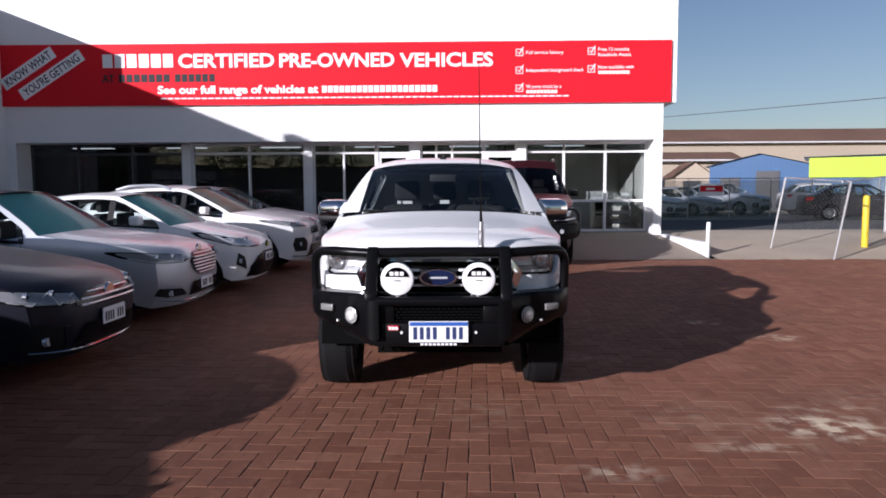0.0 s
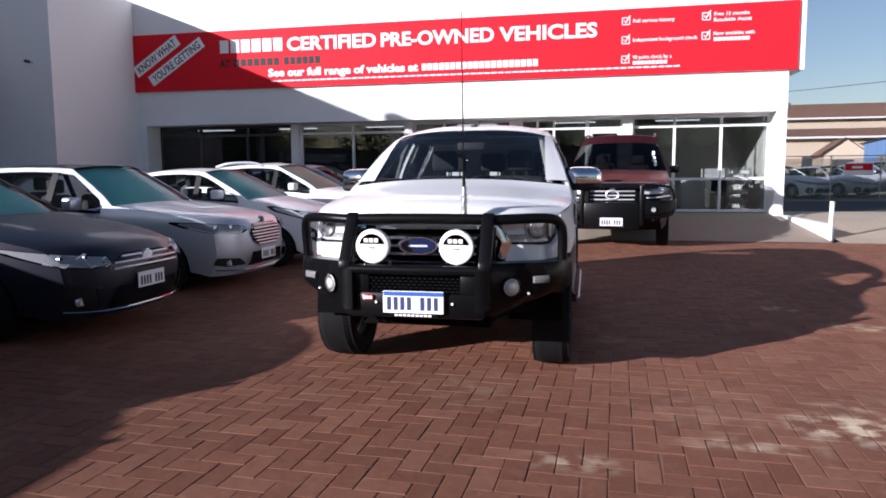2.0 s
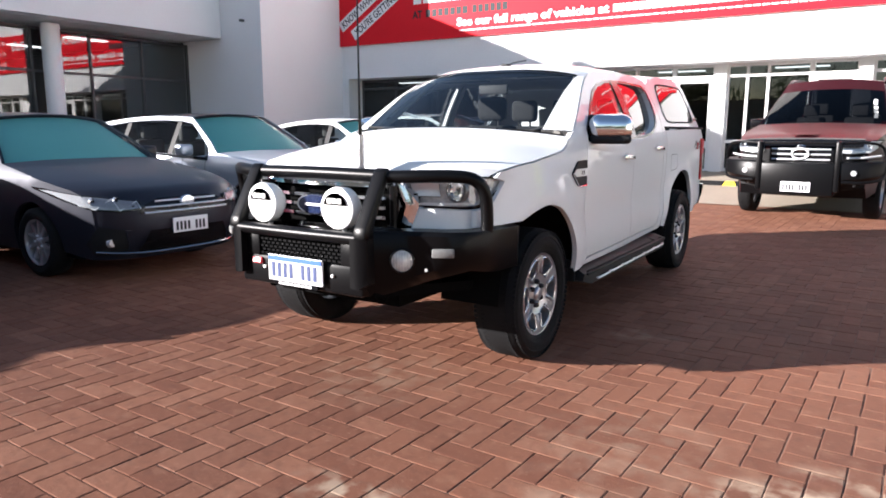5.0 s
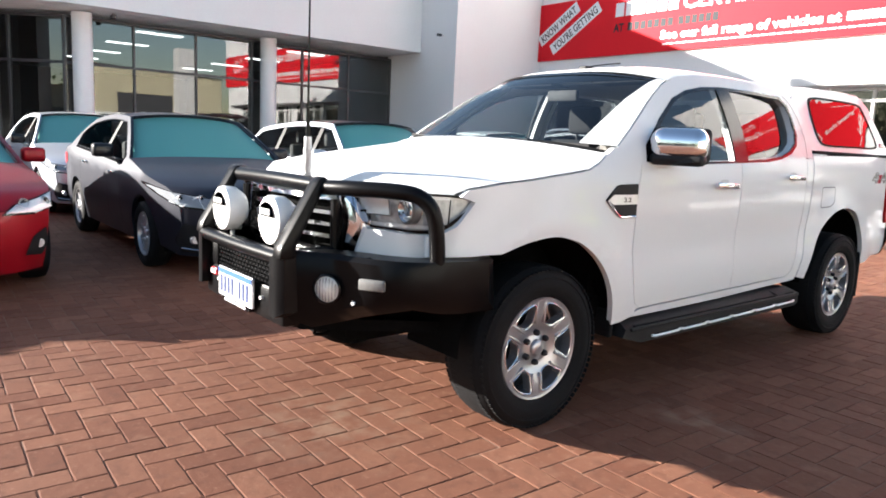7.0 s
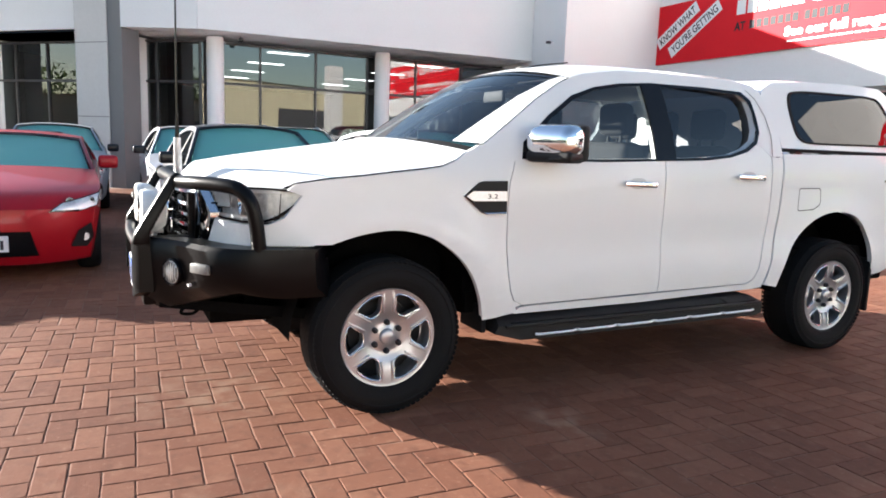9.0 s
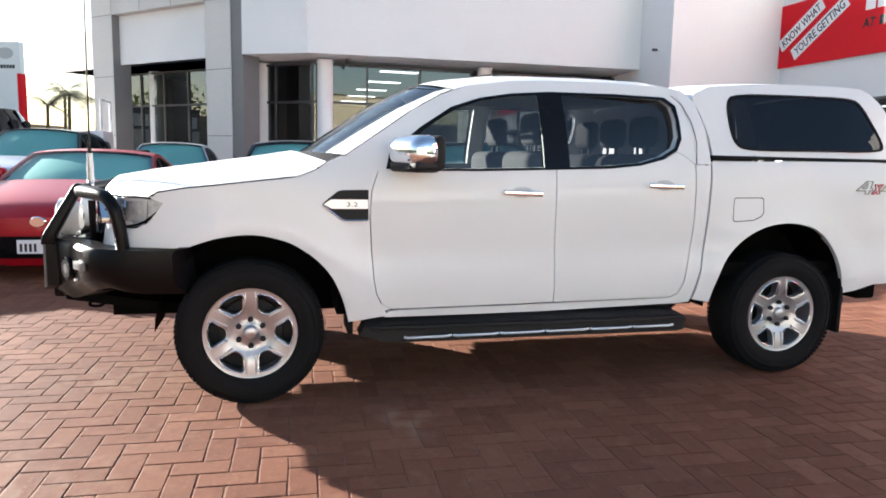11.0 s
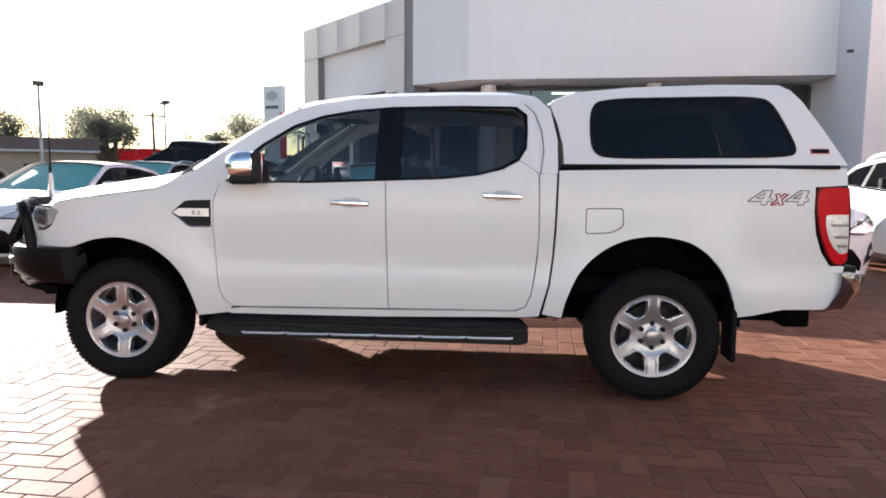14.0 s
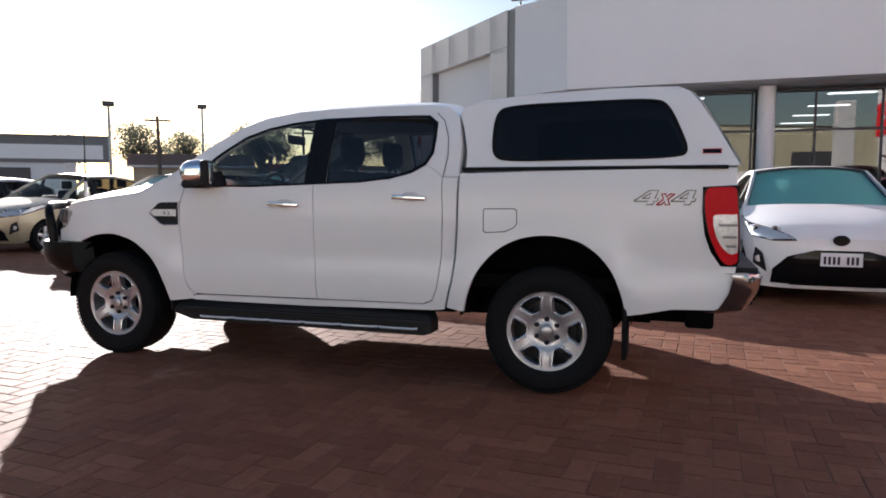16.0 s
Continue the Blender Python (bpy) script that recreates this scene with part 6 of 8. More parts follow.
    part("clear_section", patch([eased([(4.128, 1.07), (4.142, 1.087), (4.235, 1.088), (4.250, 1.075), (4.258, 0.90), (4.248, 0.878), (4.222, 0.872), (4.182, 0.905), (4.148, 0.965), (4.130, 1.03)])], side_map(s, 0.017), 0.05, 0.04), "lamp_clear", tail, "clear lower section")
    for z_ in (1.03, 0.965, 0.915):
        part("divider", patch([[(4.16 + (1.03 - z_) * 0.35, z_ - 0.007), (4.155 + (1.03 - z_) * 0.35, z_ + 0.007), (4.252, z_ + 0.007), (4.252, z_ - 0.007)]], side_map(s, 0.021), 0.05, 0.04), "lens_grey", tail)
    part("dark_edge", patch([tl, [(4.172 + (y - 4.172) * 0.93, 1.02 + (z - 1.02) * 0.97) for y, z in tl]], side_map(s, 0.0145), 0.06, 0.05), "gloss_black", tail)

# tail: tailgate, chrome bumper, tow bar
part("tailgate", ribbon([(0.74, 4.24, 0.62, 0.03, 0), (0.76, 4.25, 0.9, 0.03, 0), (0.76, 4.25, 1.30, 0.02, 0)], cols=10), "white_paint", ute)
part("bed_floor", box(-0.79, 0.79, 2.68, 4.22, 0.62, 0.70), "underbody", ute, smooth=False)
rb = bmesh.new()
plan = [(-0.868, 4.24), (-0.862, 4.29), (-0.835, 4.35), (-0.78, 4.39), (-0.70, 4.405), (0.70, 4.405), (0.78, 4.39), (0.835, 4.35), (0.862, 4.29), (0.868, 4.24)]
prev = None
for x, y in plan:
    ring = [rb.verts.new((x * 0.95, y - 0.06, 0.765)), rb.verts.new((x, y - 0.012, 0.76)), rb.verts.new((x, y, 0.74)), rb.verts.new((x * 0.992, y - 0.02, 0.655)), rb.verts.new((x * 0.972, y - 0.075, 0.555)), rb.verts.new((x * 0.95, y - 0.15, 0.535))]
    if prev:
        for k in range(5):
            rb.faces.new((prev[k], prev[k + 1], ring[k + 1], ring[k]))
    prev = ring
part("rear_bumper", rb, "chrome_smoke", ute, "chrome rear step bumper")
part("bumper_step", box(-0.70, 0.70, 4.26, 4.38, 0.755, 0.785, 0.006), "trim_black", ute, smooth=False)
tb = tube([(0, 4.1, 0.50), (0, 4.42, 0.50)], 0.035, 10)
lathe([(0.50, 0.02), (0.55, 0.02), (0.57, 0.03), (0.60, 0.03), (0.62, 0.001)], 12, "z", bm=tb, centre=(0, 4.42, 0))
part("tow_bar", tb, "underbody", ute)
part("tow_beam", box(-0.55, 0.55, 4.02, 4.14, 0.46, 0.56, 0.02), "underbody", ute)
part("end_bracket", box(0.50, 0.66, 4.00, 4.16, 0.41, 0.56, 0.02), "underbody", ute)
part("end_bracket", box(-0.66, -0.50, 4.00, 4.16, 0.41, 0.56, 0.02), "underbody", ute)
# chassis, axles and engine bay
part("chassis", box(-0.42, 0.42, -0.75, 4.1, 0.40, 0.55), "underbody", ute, smooth=False)
part("cab_floor", box(-0.80, 0.80, 0.45, 2.62, 0.45, 0.56), "underbody", ute, smooth=False)
part("firewall", box(-0.78, 0.78, 0.44, 0.50, 0.5, 1.22), "underbody", ute, smooth=False)
part("inner_wing", box(-0.52, 0.52, -0.75, 0.44, 0.55, 1.0), "underbody", ute, smooth=False)
for s in (1, -1):
    part("wheelhouse", box(min(s * 0.46, s * 0.50), max(s * 0.46, s * 0.50), 2.62, 3.80, 0.40, 1.30), "underbody", ute, smooth=False)
    part("wheelhouse", box(min(s * 0.46, s * 0.50), max(s * 0.46, s * 0.50), -0.60, 0.56, 0.45, 1.15), "underbody", ute, smooth=False)
part("bed_front", box(-0.79, 0.79, 2.68, 2.72, 0.45, 1.33), "underbody", ute, smooth=False)
ax = tube([(-0.75, 0, 0.38), (0.75, 0, 0.38)], 0.05, 10)
tube([(-0.75, WB, 0.38), (0.75, WB, 0.38)], 0.055, 10, bm=ax)
part("axle", ax, "underbody", ute)

# canopy over the bed
CW = lambda z: 0.815 - 0.40 * (z - 1.35) - (0.35 * max(0, z - 1.74) ** 1.1)
CTOP = [(2.70, 1.36), (2.695, 1.46), (2.66, 1.60), (2.62, 1.70), (2.64, 1.735), (2.76, 1.785), (3.10, 1.815), (3.60, 1.83), (3.93, 1.825), (3.99, 1.795), (4.05, 1.72), (4.15, 1.56), (4.262, 1.36)]


def rounded(loop, times=2):
    """A closed outline with its corners cut and cut again."""
    for _ in range(times):
        out = []
        for i, p in enumerate(loop):
            q = loop[(i + 1) % len(loop)]
            out += [(p[0] * 0.75 + q[0] * 0.25, p[1] * 0.75 + q[1] * 0.25), (p[0] * 0.25 + q[0] * 0.75, p[1] * 0.25 + q[1] * 0.75)]
        loop = out
    return loop


CWIN = rounded([(2.845, 1.50), (2.85, 1.70), (2.93, 1.748), (3.40, 1.755), (3.80, 1.757), (3.88, 1.72), (3.95, 1.57), (4.00, 1.44), (3.94, 1.40), (3.40, 1.397), (2.95, 1.39), (2.87, 1.42)])
cmap = lambda s, off=0.0: (lambda y, z: (s * (CW(z) + off - 0.07 * max(0, y - 3.7) ** 1.3), y, z))
for s in (1, -1):
    o = part("canopy_side", patch([CTOP, CWIN], cmap(s), 0.1, 0.06, rim=(-s * 0.04, 0, 0)), "white_paint", ute, "white fibreglass canopy side")
    part("canopy_seal", patch([CWIN, [(3.42 + (y - 3.42) * 0.965, 1.575 + (z - 1.575) * 0.93) for y, z in CWIN]], cmap(s, 0.006), 0.1, 0.06, rim=(-s * 0.012, 0, 0)), "rubber", o)
    part("canopy_window", patch([CWIN], cmap(s, 0.002), 0.1, 0.06), "dark_glass", o).visible_shadow = False
    part("canopy_badge", patch([[(4.065, 1.425), (4.065, 1.453), (4.165, 1.453), (4.165, 1.425)]], cmap(s, 0.008), 0.05, 0.05, rim=(-s * 0.01, 0, 0)), "badge_red", o, "small dark maker badge with a red rim")
    bb = patch([[(4.070, 1.429), (4.070, 1.449), (4.160, 1.449), (4.160, 1.429)]], cmap(s, 0.0105), 0.05, 0.05)
    part("badge_bar", bb, "gloss_black", o)
    part("canopy_gasket", box(min(s * 0.77, s * 0.838), max(s * 0.77, s * 0.838), 2.68, 4.20, 1.338, 1.36, 0.006), "rubber", ute)
part("canopy_roof", ribbon([(CW(z) - 0.003 - 0.07 * max(0, y - 3.7) ** 1.3, y, z, 0, 0.035) for y, z in CTOP[3:10]], cols=14, power=2.6), "white_paint", ute)
part("canopy_front", ribbon([(CW(z) - 0.003, y, z, 0, 0.035 * (z - 1.36) / 0.34) for y, z in CTOP[:4]], cols=10, power=2.6), "white_paint", ute)
part("canopy_rear", ribbon([(CW(z) - 0.003 - 0.07 * max(0, y - 3.7) ** 1.3, y, z, 0.05, 0.02) for y, z in CTOP[9:]], cols=10, power=2.6), "dark_glass", ute)

# cabin
part("dashboard", box(-0.74, 0.74, 0.52, 0.92, 0.95, 1.24, 0.06, 3), "dash", ute)
part("bulkhead", box(-0.76, 0.76, 2.50, 2.56, 0.56, 1.30), "seat_cloth", ute, smooth=False)
wheel_b = bmesh.new()
ring = [(0.40 + 0.18 * math.cos(a), 0, 0.18 * math.sin(a)) for a in (2 * math.pi * k / 24 for k in range(25))]
tube(ring, 0.014, 8, bm=wheel_b)
put_box(wheel_b, 0.24, 0.56, -0.01, 0.01, -0.02, 0.02, 0.005)
put_box(wheel_b, 0.34, 0.46, -0.03, 0.02, -0.06, 0.05, 0.02)
wheel_b.transform(Matrix.Translation((0, 1.02, 1.18)) @ Matrix.Rotation(radians(-25), 4, "X"))
part("steering_wheel", wheel_b, "dash", ute, "dark steering wheel")


def seat(x, y, w, light=False):
    b = box(-w / 2, w / 2, -0.55, 0.0, 0.62, 0.80, 0.05, 3)
    put_box(b, -w / 2, w / 2, -0.08, 0.10, 0.72, 1.36, 0.06, 3)
    b.transform(Matrix.Translation((x, y, 0)))
    st = part("seat", b, "seat_light" if light else "seat_cloth", ute, "dark cloth seat")
    hb = box(-0.13, 0.13, 0.0, 0.10, 1.40, 1.60, 0.045, 3)
    for dx in (-0.06, 0.06):
        put_box(hb, dx - 0.007, dx + 0.007, 0.04, 0.055, 1.33, 1.42)
    hb.transform(Matrix.Translation((x, y, 0)))
    part("headrest", hb, "seat_cloth", st)


for x in (-0.37, 0.37):
    seat(x, 1.66, 0.50)
for x in (-0.42, 0.0, 0.42):
    seat(x, 2.40, 0.42)
part("rear_mirror", box(-0.12, 0.12, 1.02, 1.05, 1.58, 1.65, 0.012), "dash", ute)
for s in (1, -1):
    part("sun_visor", box(s * 0.36 - 0.2, s * 0.36 + 0.2, 1.10, 1.28, 1.69, 1.705, 0.005), "seat_cloth", ute)
    part("pillar_trim", tube([(s * 0.715, 0.56, 1.30), (s * 0.60, 1.16, 1.70)], 0.022, 8), "seat_light", ute)
    part("door_trim", patch([[(0.72, 0.55), (0.72, 1.22), (1.65, 1.24), (2.45, 1.30), (2.45, 0.55)]], side_map(s, -0.09), 0.3, 0.2, rim=(s * 0.04, 0, 0)), "dash", ute)
part("headlining", box(-0.60, 0.60, 1.2, 2.55, 1.70, 1.715), "seat_light", ute, smooth=False)
add_wheels(ute, TR, 0.238, 0.255, 0.775, WB, 6, six=True)


# ---- the red banner sign on the fascia ----
sign = thing("banner_sign", "long red banner sign with white lettering on the fascia", "sign")
SX0, SX1, SZ0, SZ1, SY = -12.34, 5.98, 3.905, 5.55, FY - 0.10
part("panel", box(SX0, SX1, SY, FY - 0.045, SZ0, SZ1, 0.004), "sign_red", sign, smooth=False)


def letters(txt, x, z, cap, width, material="sign_white", bold=0.012, label="", turn=0.0, y=SY - 0.006):
    tm = text_mesh(txt, cap / 0.72, width, bold=bold * cap, depth=0.002)
    tm.transform(Matrix.Translation((x, y, z)) @ Matrix.Rotation(radians(-turn), 4, "Y"))
    for w in words(tm, cap * 0.16, turn):
        part("lettering", w, material, sign, label, smooth=False)


def words(tm, gap, turn=0.0):
    """One bmesh for each word of a line of text."""
    tm.verts.ensure_lookup_table()
    seen, runs = set(), []
    for v in tm.verts:
        if v.index in seen:
            continue
        stack, isl = [v], []
        seen.add(v.index)
        while stack:
            q = stack.pop()
            isl.append(q)
            for e in q.link_edges:
                o = e.other_vert(q)
                if o.index not in seen:
                    seen.add(o.index)
                    stack.append(o)
        xs = [q.co.x for q in isl]
        runs.append([min(xs), max(xs), isl])
    runs.sort(key=lambda r: r[0])
    groups = []
    for r in runs:
        if groups and r[0] - groups[-1][0] < gap:
            groups[-1][0] = max(groups[-1][0], r[1])
            groups[-1][1].extend(r[2])
        else:
            groups.append([r[1], list(r[2])])
    out = []
    for _, vs in groups:
        b = bmesh.new()
        m = {v.index: b.verts.new(v.co) for v in vs}
        for f in {f for v in vs for f in v.link_faces}:
            b.faces.new([m[v.index] for v in f.verts])
        out.append(b)
    return out


def bars(x, z, cap, width, n, material="sign_white", y=SY - 0.004, name="bar"):
    step = width / n
    for k in range(n):
        part(name, box(x + k * step + step * 0.08, x + (k + 1) * step - step * 0.10, y - 0.002, y + 0.002, z, z + cap), material, sign, smooth=False)


bars(-9.42, 4.92, 0.36, 1.98, 6)
letters("CERTIFIED", -7.33, 4.92, 0.36, 2.61, bold=0.04)
letters("PRE-OWNED", -4.58, 4.91, 0.36, 3.11, bold=0.04)
letters("VEHICLES", -1.33, 4.90, 0.36, 2.52, bold=0.04)
letters("AT", -9.43, 4.53, 0.21, 0.34, "sign_grey", 0.04)
bars(-8.98, 4.53, 0.21, 1.42, 7, "sign_grey")
bars(-7.45, 4.53, 0.21, 1.12, 6, "sign_grey")
letters("See our full range of vehicles at", -7.92, 4.22, 0.21, 4.38, bold=0.05)
bars(-3.45, 4.22, 0.18, 3.15, 20)
bars(-7.85, 4.07, 0.035, 11.1, 60, name="small_print")
for x, z, rows_ in ((1.80, 5.15, ("Full service history",)), (1.80, 4.68, ("Independent background check",)), (1.80, 4.20, ("90 point check by a", None)), (3.73, 5.17, ("Free 12 months", "Roadside Assist")), (3.73, 4.70, ("Now available with", None))):
    bm = bmesh.new()
    for a, b, c, d in ((0, 0.2, 0, 0.02), (0, 0.2, 0.17, 0.19), (0, 0.02, 0, 0.19), (0.18, 0.2, 0, 0.19)):
        put_box(bm, x + a, x + b, SY - 0.006, SY - 0.002, z + c, z + d)
    part("tick_box", bm, "sign_white", sign, smooth=False)
    bm = bmesh.new()
    tube([(x + 0.05, SY - 0.008, z + 0.11), (x + 0.09, SY - 0.008, z + 0.05), (x + 0.2, SY - 0.008, z + 0.23)], 0.016, 6, bm=bm)
    part("tick", bm, "sign_white", sign)
    if len(rows_) == 1:
        letters(rows_[0], x + 0.28, z + 0.05, 0.09, 1.0 if "Full" in rows_[0] else 1.55)
    else:
        letters(rows_[0], x + 0.28, z + 0.10, 0.09, 0.82 if "Free" in rows_[0] else 0.95)
        if rows_[1]:
            letters(rows_[1], x + 0.28, z - 0.04, 0.09, 0.88)
        else:
            bars(x + 0.28, z - 0.04, 0.085, 0.85, 9)
# the two slanted slips
for x, z, txt, L in ((-12.06, 4.33, "KNOW WHAT", 1.68), (-11.57, 4.06, "YOU'RE GETTING", 2.02)):
    a = radians(32.5)
    bm = box(0, L, -0.003, 0.003, 0, 0.33, 0.002)
    bm.transform(Matrix.Translation((x, SY - 0.006, z)) @ Matrix.Rotation(-a, 4, "Y"))
    part("slip", bm, "sign_white", sign, "white slanted slip with dark capitals", smooth=False)
    tm = text_mesh(txt, 0.22 / 0.72, L - 0.22, bold=0.004, depth=0.001)
    tm.transform(Matrix.Translation((x, SY - 0.0105, z)) @ Matrix.Rotation(-a, 4, "Y") @ Matrix.Translation((0.11, 0, 0.06)))
    part("lettering", tm, "sign_grey", sign, smooth=False)

# small things on the walls
cam_t = thing("security_camera", "small dark security camera on a white wall bracket", "security camera", pose(-12.75, 10.2, 4.3))
part("bracket", box(-0.02, 0.02, 0.0, 0.1, -0.02, 0.02, 0.005), "frame_white", cam_t)
part("housing", box(-0.04, 0.04, -0.14, 0.0, -0.04, 0.03, 0.012), "frame_dark", cam_t)
cam_t = thing("security_camera", "dark security camera under the soffit beside a column", "security camera", pose(-14.7, 2.1, 3.93))
part("bracket", tube([(0, 0, 0.0), (0, 0, -0.08)], 0.012, 6), "frame_dark", cam_t)
part("housing", box(-0.05, 0.12, -0.05, 0.05, -0.17, -0.08, 0.02), "frame_dark", cam_t)
for fx, fy, fz in ((-14.05, 3.9, 6.51), (-15.0, -0.5, 6.46)):
    fl = thing("floodlight", "black floodlight on the parapet of the white fascia", "floodlight", pose(fx, fy, fz), group="parapet floodlights")
    part("stem", tube([(-0.1, 0, 0), (-0.1, 0, 0.2)], 0.03, 8), "frame_dark", fl)
    part("head", box(-0.2, 0.12, -0.28, 0.28, 0.16, 0.42, 0.03), "frame_dark", fl)
dp = thing("downpipe", "white downpipe at the corner of the shop front", "downpipe", pose(5.86, 14.35, 0.3))
part("pipe", tube([(0, 0, 0), (0, 0, 2.6)], 0.045, 10), "frame_white", dp)


# ---- large dark red four-wheel drive before the shop ----
lc = parked_car("dark red four-wheel drive with a black bull bar and roof rails", "four-wheel drive", pose(1.54, 9.0, 0.0, 2.2, 0, -5) @ Matrix.Diagonal((1.07, 1.09, 1.09, 1)), "maroon_paint", dict(BIG, hood_front=1.13, bar_r=0.012, grille=[(-0.50, 0.84), (-0.50, 1.05), (0.50, 1.05), (0.50, 0.84)]), shade=False, group="")
lb = part("bull_bar", tube(smooth_path([(-0.46, -1.03, 1.105), (0, -1.05, 1.105), (0.46, -1.03, 1.105)]), 0.020, 10), "bar_black", lc, "black bull bar with side hoops")
for s in (1, -1):
    part("upright", box(min(s * 0.455, s * 0.525), max(s * 0.455, s * 0.525), -1.10, -1.01, 0.46, 1.13, 0.022), "bar_black", lb)
    part("side_hoop", tube(smooth_path([(s * 0.48, -1.03, 1.10), (s * 0.76, -0.98, 1.11), (s * 0.92, -0.88, 1.085), (s * 0.985, -0.80, 1.0), (s * 1.0, -0.78, 0.84), (s * 1.0, -0.80, 0.70), (s * 0.96, -0.90, 0.63), (s * 0.80, -1.02, 0.60), (s * 0.55, -1.09, 0.60)]), 0.020, 10), "bar_black", lb)
    plan = smooth_path([(0.44, -1.08, 0), (0.62, -1.06, 0), (0.84, -0.98, 0), (1.0, -0.82, 0), (1.05, -0.6, 0), (1.05, -0.45, 0)], 3)
    wb_, prev = bmesh.new(), None
    for p in plan:
        t = (p.x - 0.44) / 0.61
        ring = [wb_.verts.new((s * v[0], v[1], v[2])) for v in ((p.x - 0.12 * t, p.y + 0.16, 0.86), (p.x, p.y + 0.02, 0.86), (p.x, p.y, 0.83), (p.x, p.y + 0.005, 0.62 + 0.06 * t), (p.x - 0.04, p.y + 0.08, 0.50 + 0.12 * t))]
        if prev:
            for k in range(4):
                wb_.faces.new((prev[k], prev[k + 1], ring[k + 1], ring[k]))
        prev = ring
    part("bumper_wing", wb_, "bar_black", lb)
    f_ = lathe([(-0.01, 0.001), (-0.01, 0.035), (0.02, 0.04)], 16, "y", caps=False)
    f_.transform(Matrix.Translation((s * 0.68, -1.05, 0.72)))
    part("fog_lamp", f_, "lamp_inner", lb)
part("centre_beam", box(-0.46, 0.46, -1.09, -0.85, 0.40, 0.84, 0.03), "bar_black", lb)
plate_part(lc, -1.10, 0.52, blue=False)
em = bmesh.new()
tube([(0.105 * math.cos(k * math.pi / 12), -0.935, 0.955 + 0.070 * math.sin(k * math.pi / 12)) for k in range(25)], 0.013, 8, bm=em)
part("emblem", em, "satin", lc, "plain bright oval emblem")
for s in (1, -1):
    part("lamp_trim", tube(smooth_path([(s * 0.56, -0.86, 0.90), (s * 0.76, -0.84, 0.91), (s * 0.94, -0.72, 0.93)]), 0.014, 8), "satin", lc, "bright strip under the headlamp")
bp = []
for y, z, dy, dz in ((-0.785, 1.04, -0.10, 0.0), (-0.71, 1.098, -0.108, 0.004), (-0.64, 1.125, -0.113, 0.007), (-0.60, 1.136, -0.115, 0.009)):
    c = (0.74 / 0.92) ** 2
    bp.append((0.74, y + dy * (1 - c) - 0.010, z + dz * (1 - c) + 0.012, dy * c, dz * c))
part("bonnet_protector", ribbon(bp, cols=14, power=2.0), "gloss_black", lc, "dark smoked bonnet protector")
hs = patch([[(-0.16, -0.52), (-0.13, -0.66), (0.13, -0.66), (0.16, -0.52), (0.1, -0.44), (-0.1, -0.44)]], lambda x, y: (x, y, 1.205 + 0.13 * (y + 0.6)), 0.1, 0.1)
part("bonnet_scoop", hs, "maroon_paint", lc)
for x, z in ((0.66, 1.62), (0.68, 1.52), (0.70, 1.44)):
    part("windscreen_sticker", box(x - 0.03, x + 0.02, 0.68 + (z - 1.44) * 0.85, 0.685 + (z - 1.44) * 0.85, z - 0.05, z + 0.04, 0.002), "sign_white", lc, "white paper sticker", smooth=False)
part("dash_paper", box(-0.62, -0.42, 0.62, 0.78, 1.262, 1.268), "sign_white", lc, "white paper on the dashboard", smooth=False)


def wheel_stop(x, y, z, turn):
    t = thing("wheel_stop", "black rubber wheel stop with yellow patches on the apron", "wheel stop", pose(x, y, z, 0, 0, turn), group="wheel stops")
    bm = bmesh.new()
    sec = ((-0.075, 0), (-0.045, 0.09), (0.045, 0.09), (0.075, 0))
    a, b = [[bm.verts.new((e, y_, z_)) for y_, z_ in sec] for e in (-0.70, 0.70)]
    for k in range(3):
        bm.faces.new((a[k], a[k + 1], b[k + 1], b[k]))
    bm.faces.new(a)
    bm.faces.new(b[::-1])
    bmesh.ops.recalc_face_normals(bm, faces=bm.faces[:])
    part("block", bm, "rubber", t, smooth=False)
    for x_ in (-0.41, 0.41):
        pb = bmesh.new()
        a, b = [[pb.verts.new((x_ + e * (1.0 if z_ < 0.05 else 0.6), y_ * 1.04, z_ * 1.04)) for y_, z_ in sec] for e in (-0.14, 0.14)]
        for k in range(3):
            pb.faces.new((a[k], a[k + 1], b[k + 1], b[k]))
        part("yellow_patch", pb, "yellow", t, "yellow reflective patch", smooth=False)


wheel_stop(-0.62, 12.1, ground_z(-0.62, 12.1) - 0.004, 0)


# ---- black and white utes behind the yard rows ----
def simple_ute(label, paint, m, tray=False):
    u = parked_car(label, "pickup truck", m, paint, dict(BIG, H=1.78, roof_rear=2.35, tail_top=2.6, tail_z=1.2, win_end=2.35, wb=3.2, ro=1.0, belt0=1.12, belt1=1.18, rails=None, posts=(1.4,), door_end=2.3, dark=True), shade=False, group="")
    if tray:
        bm = bmesh.new()
        for x in (-0.85, 0.85):
            tube([(x, 2.75, 1.2), (x, 2.75, 2.0)], 0.03, 8, bm=bm)
        tube([(-0.85, 2.75, 2.0), (0.85, 2.75, 2.0)], 0.03, 8, bm=bm)
        part("headboard", bm, "frame_white", u, "white tray headboard")
    return u


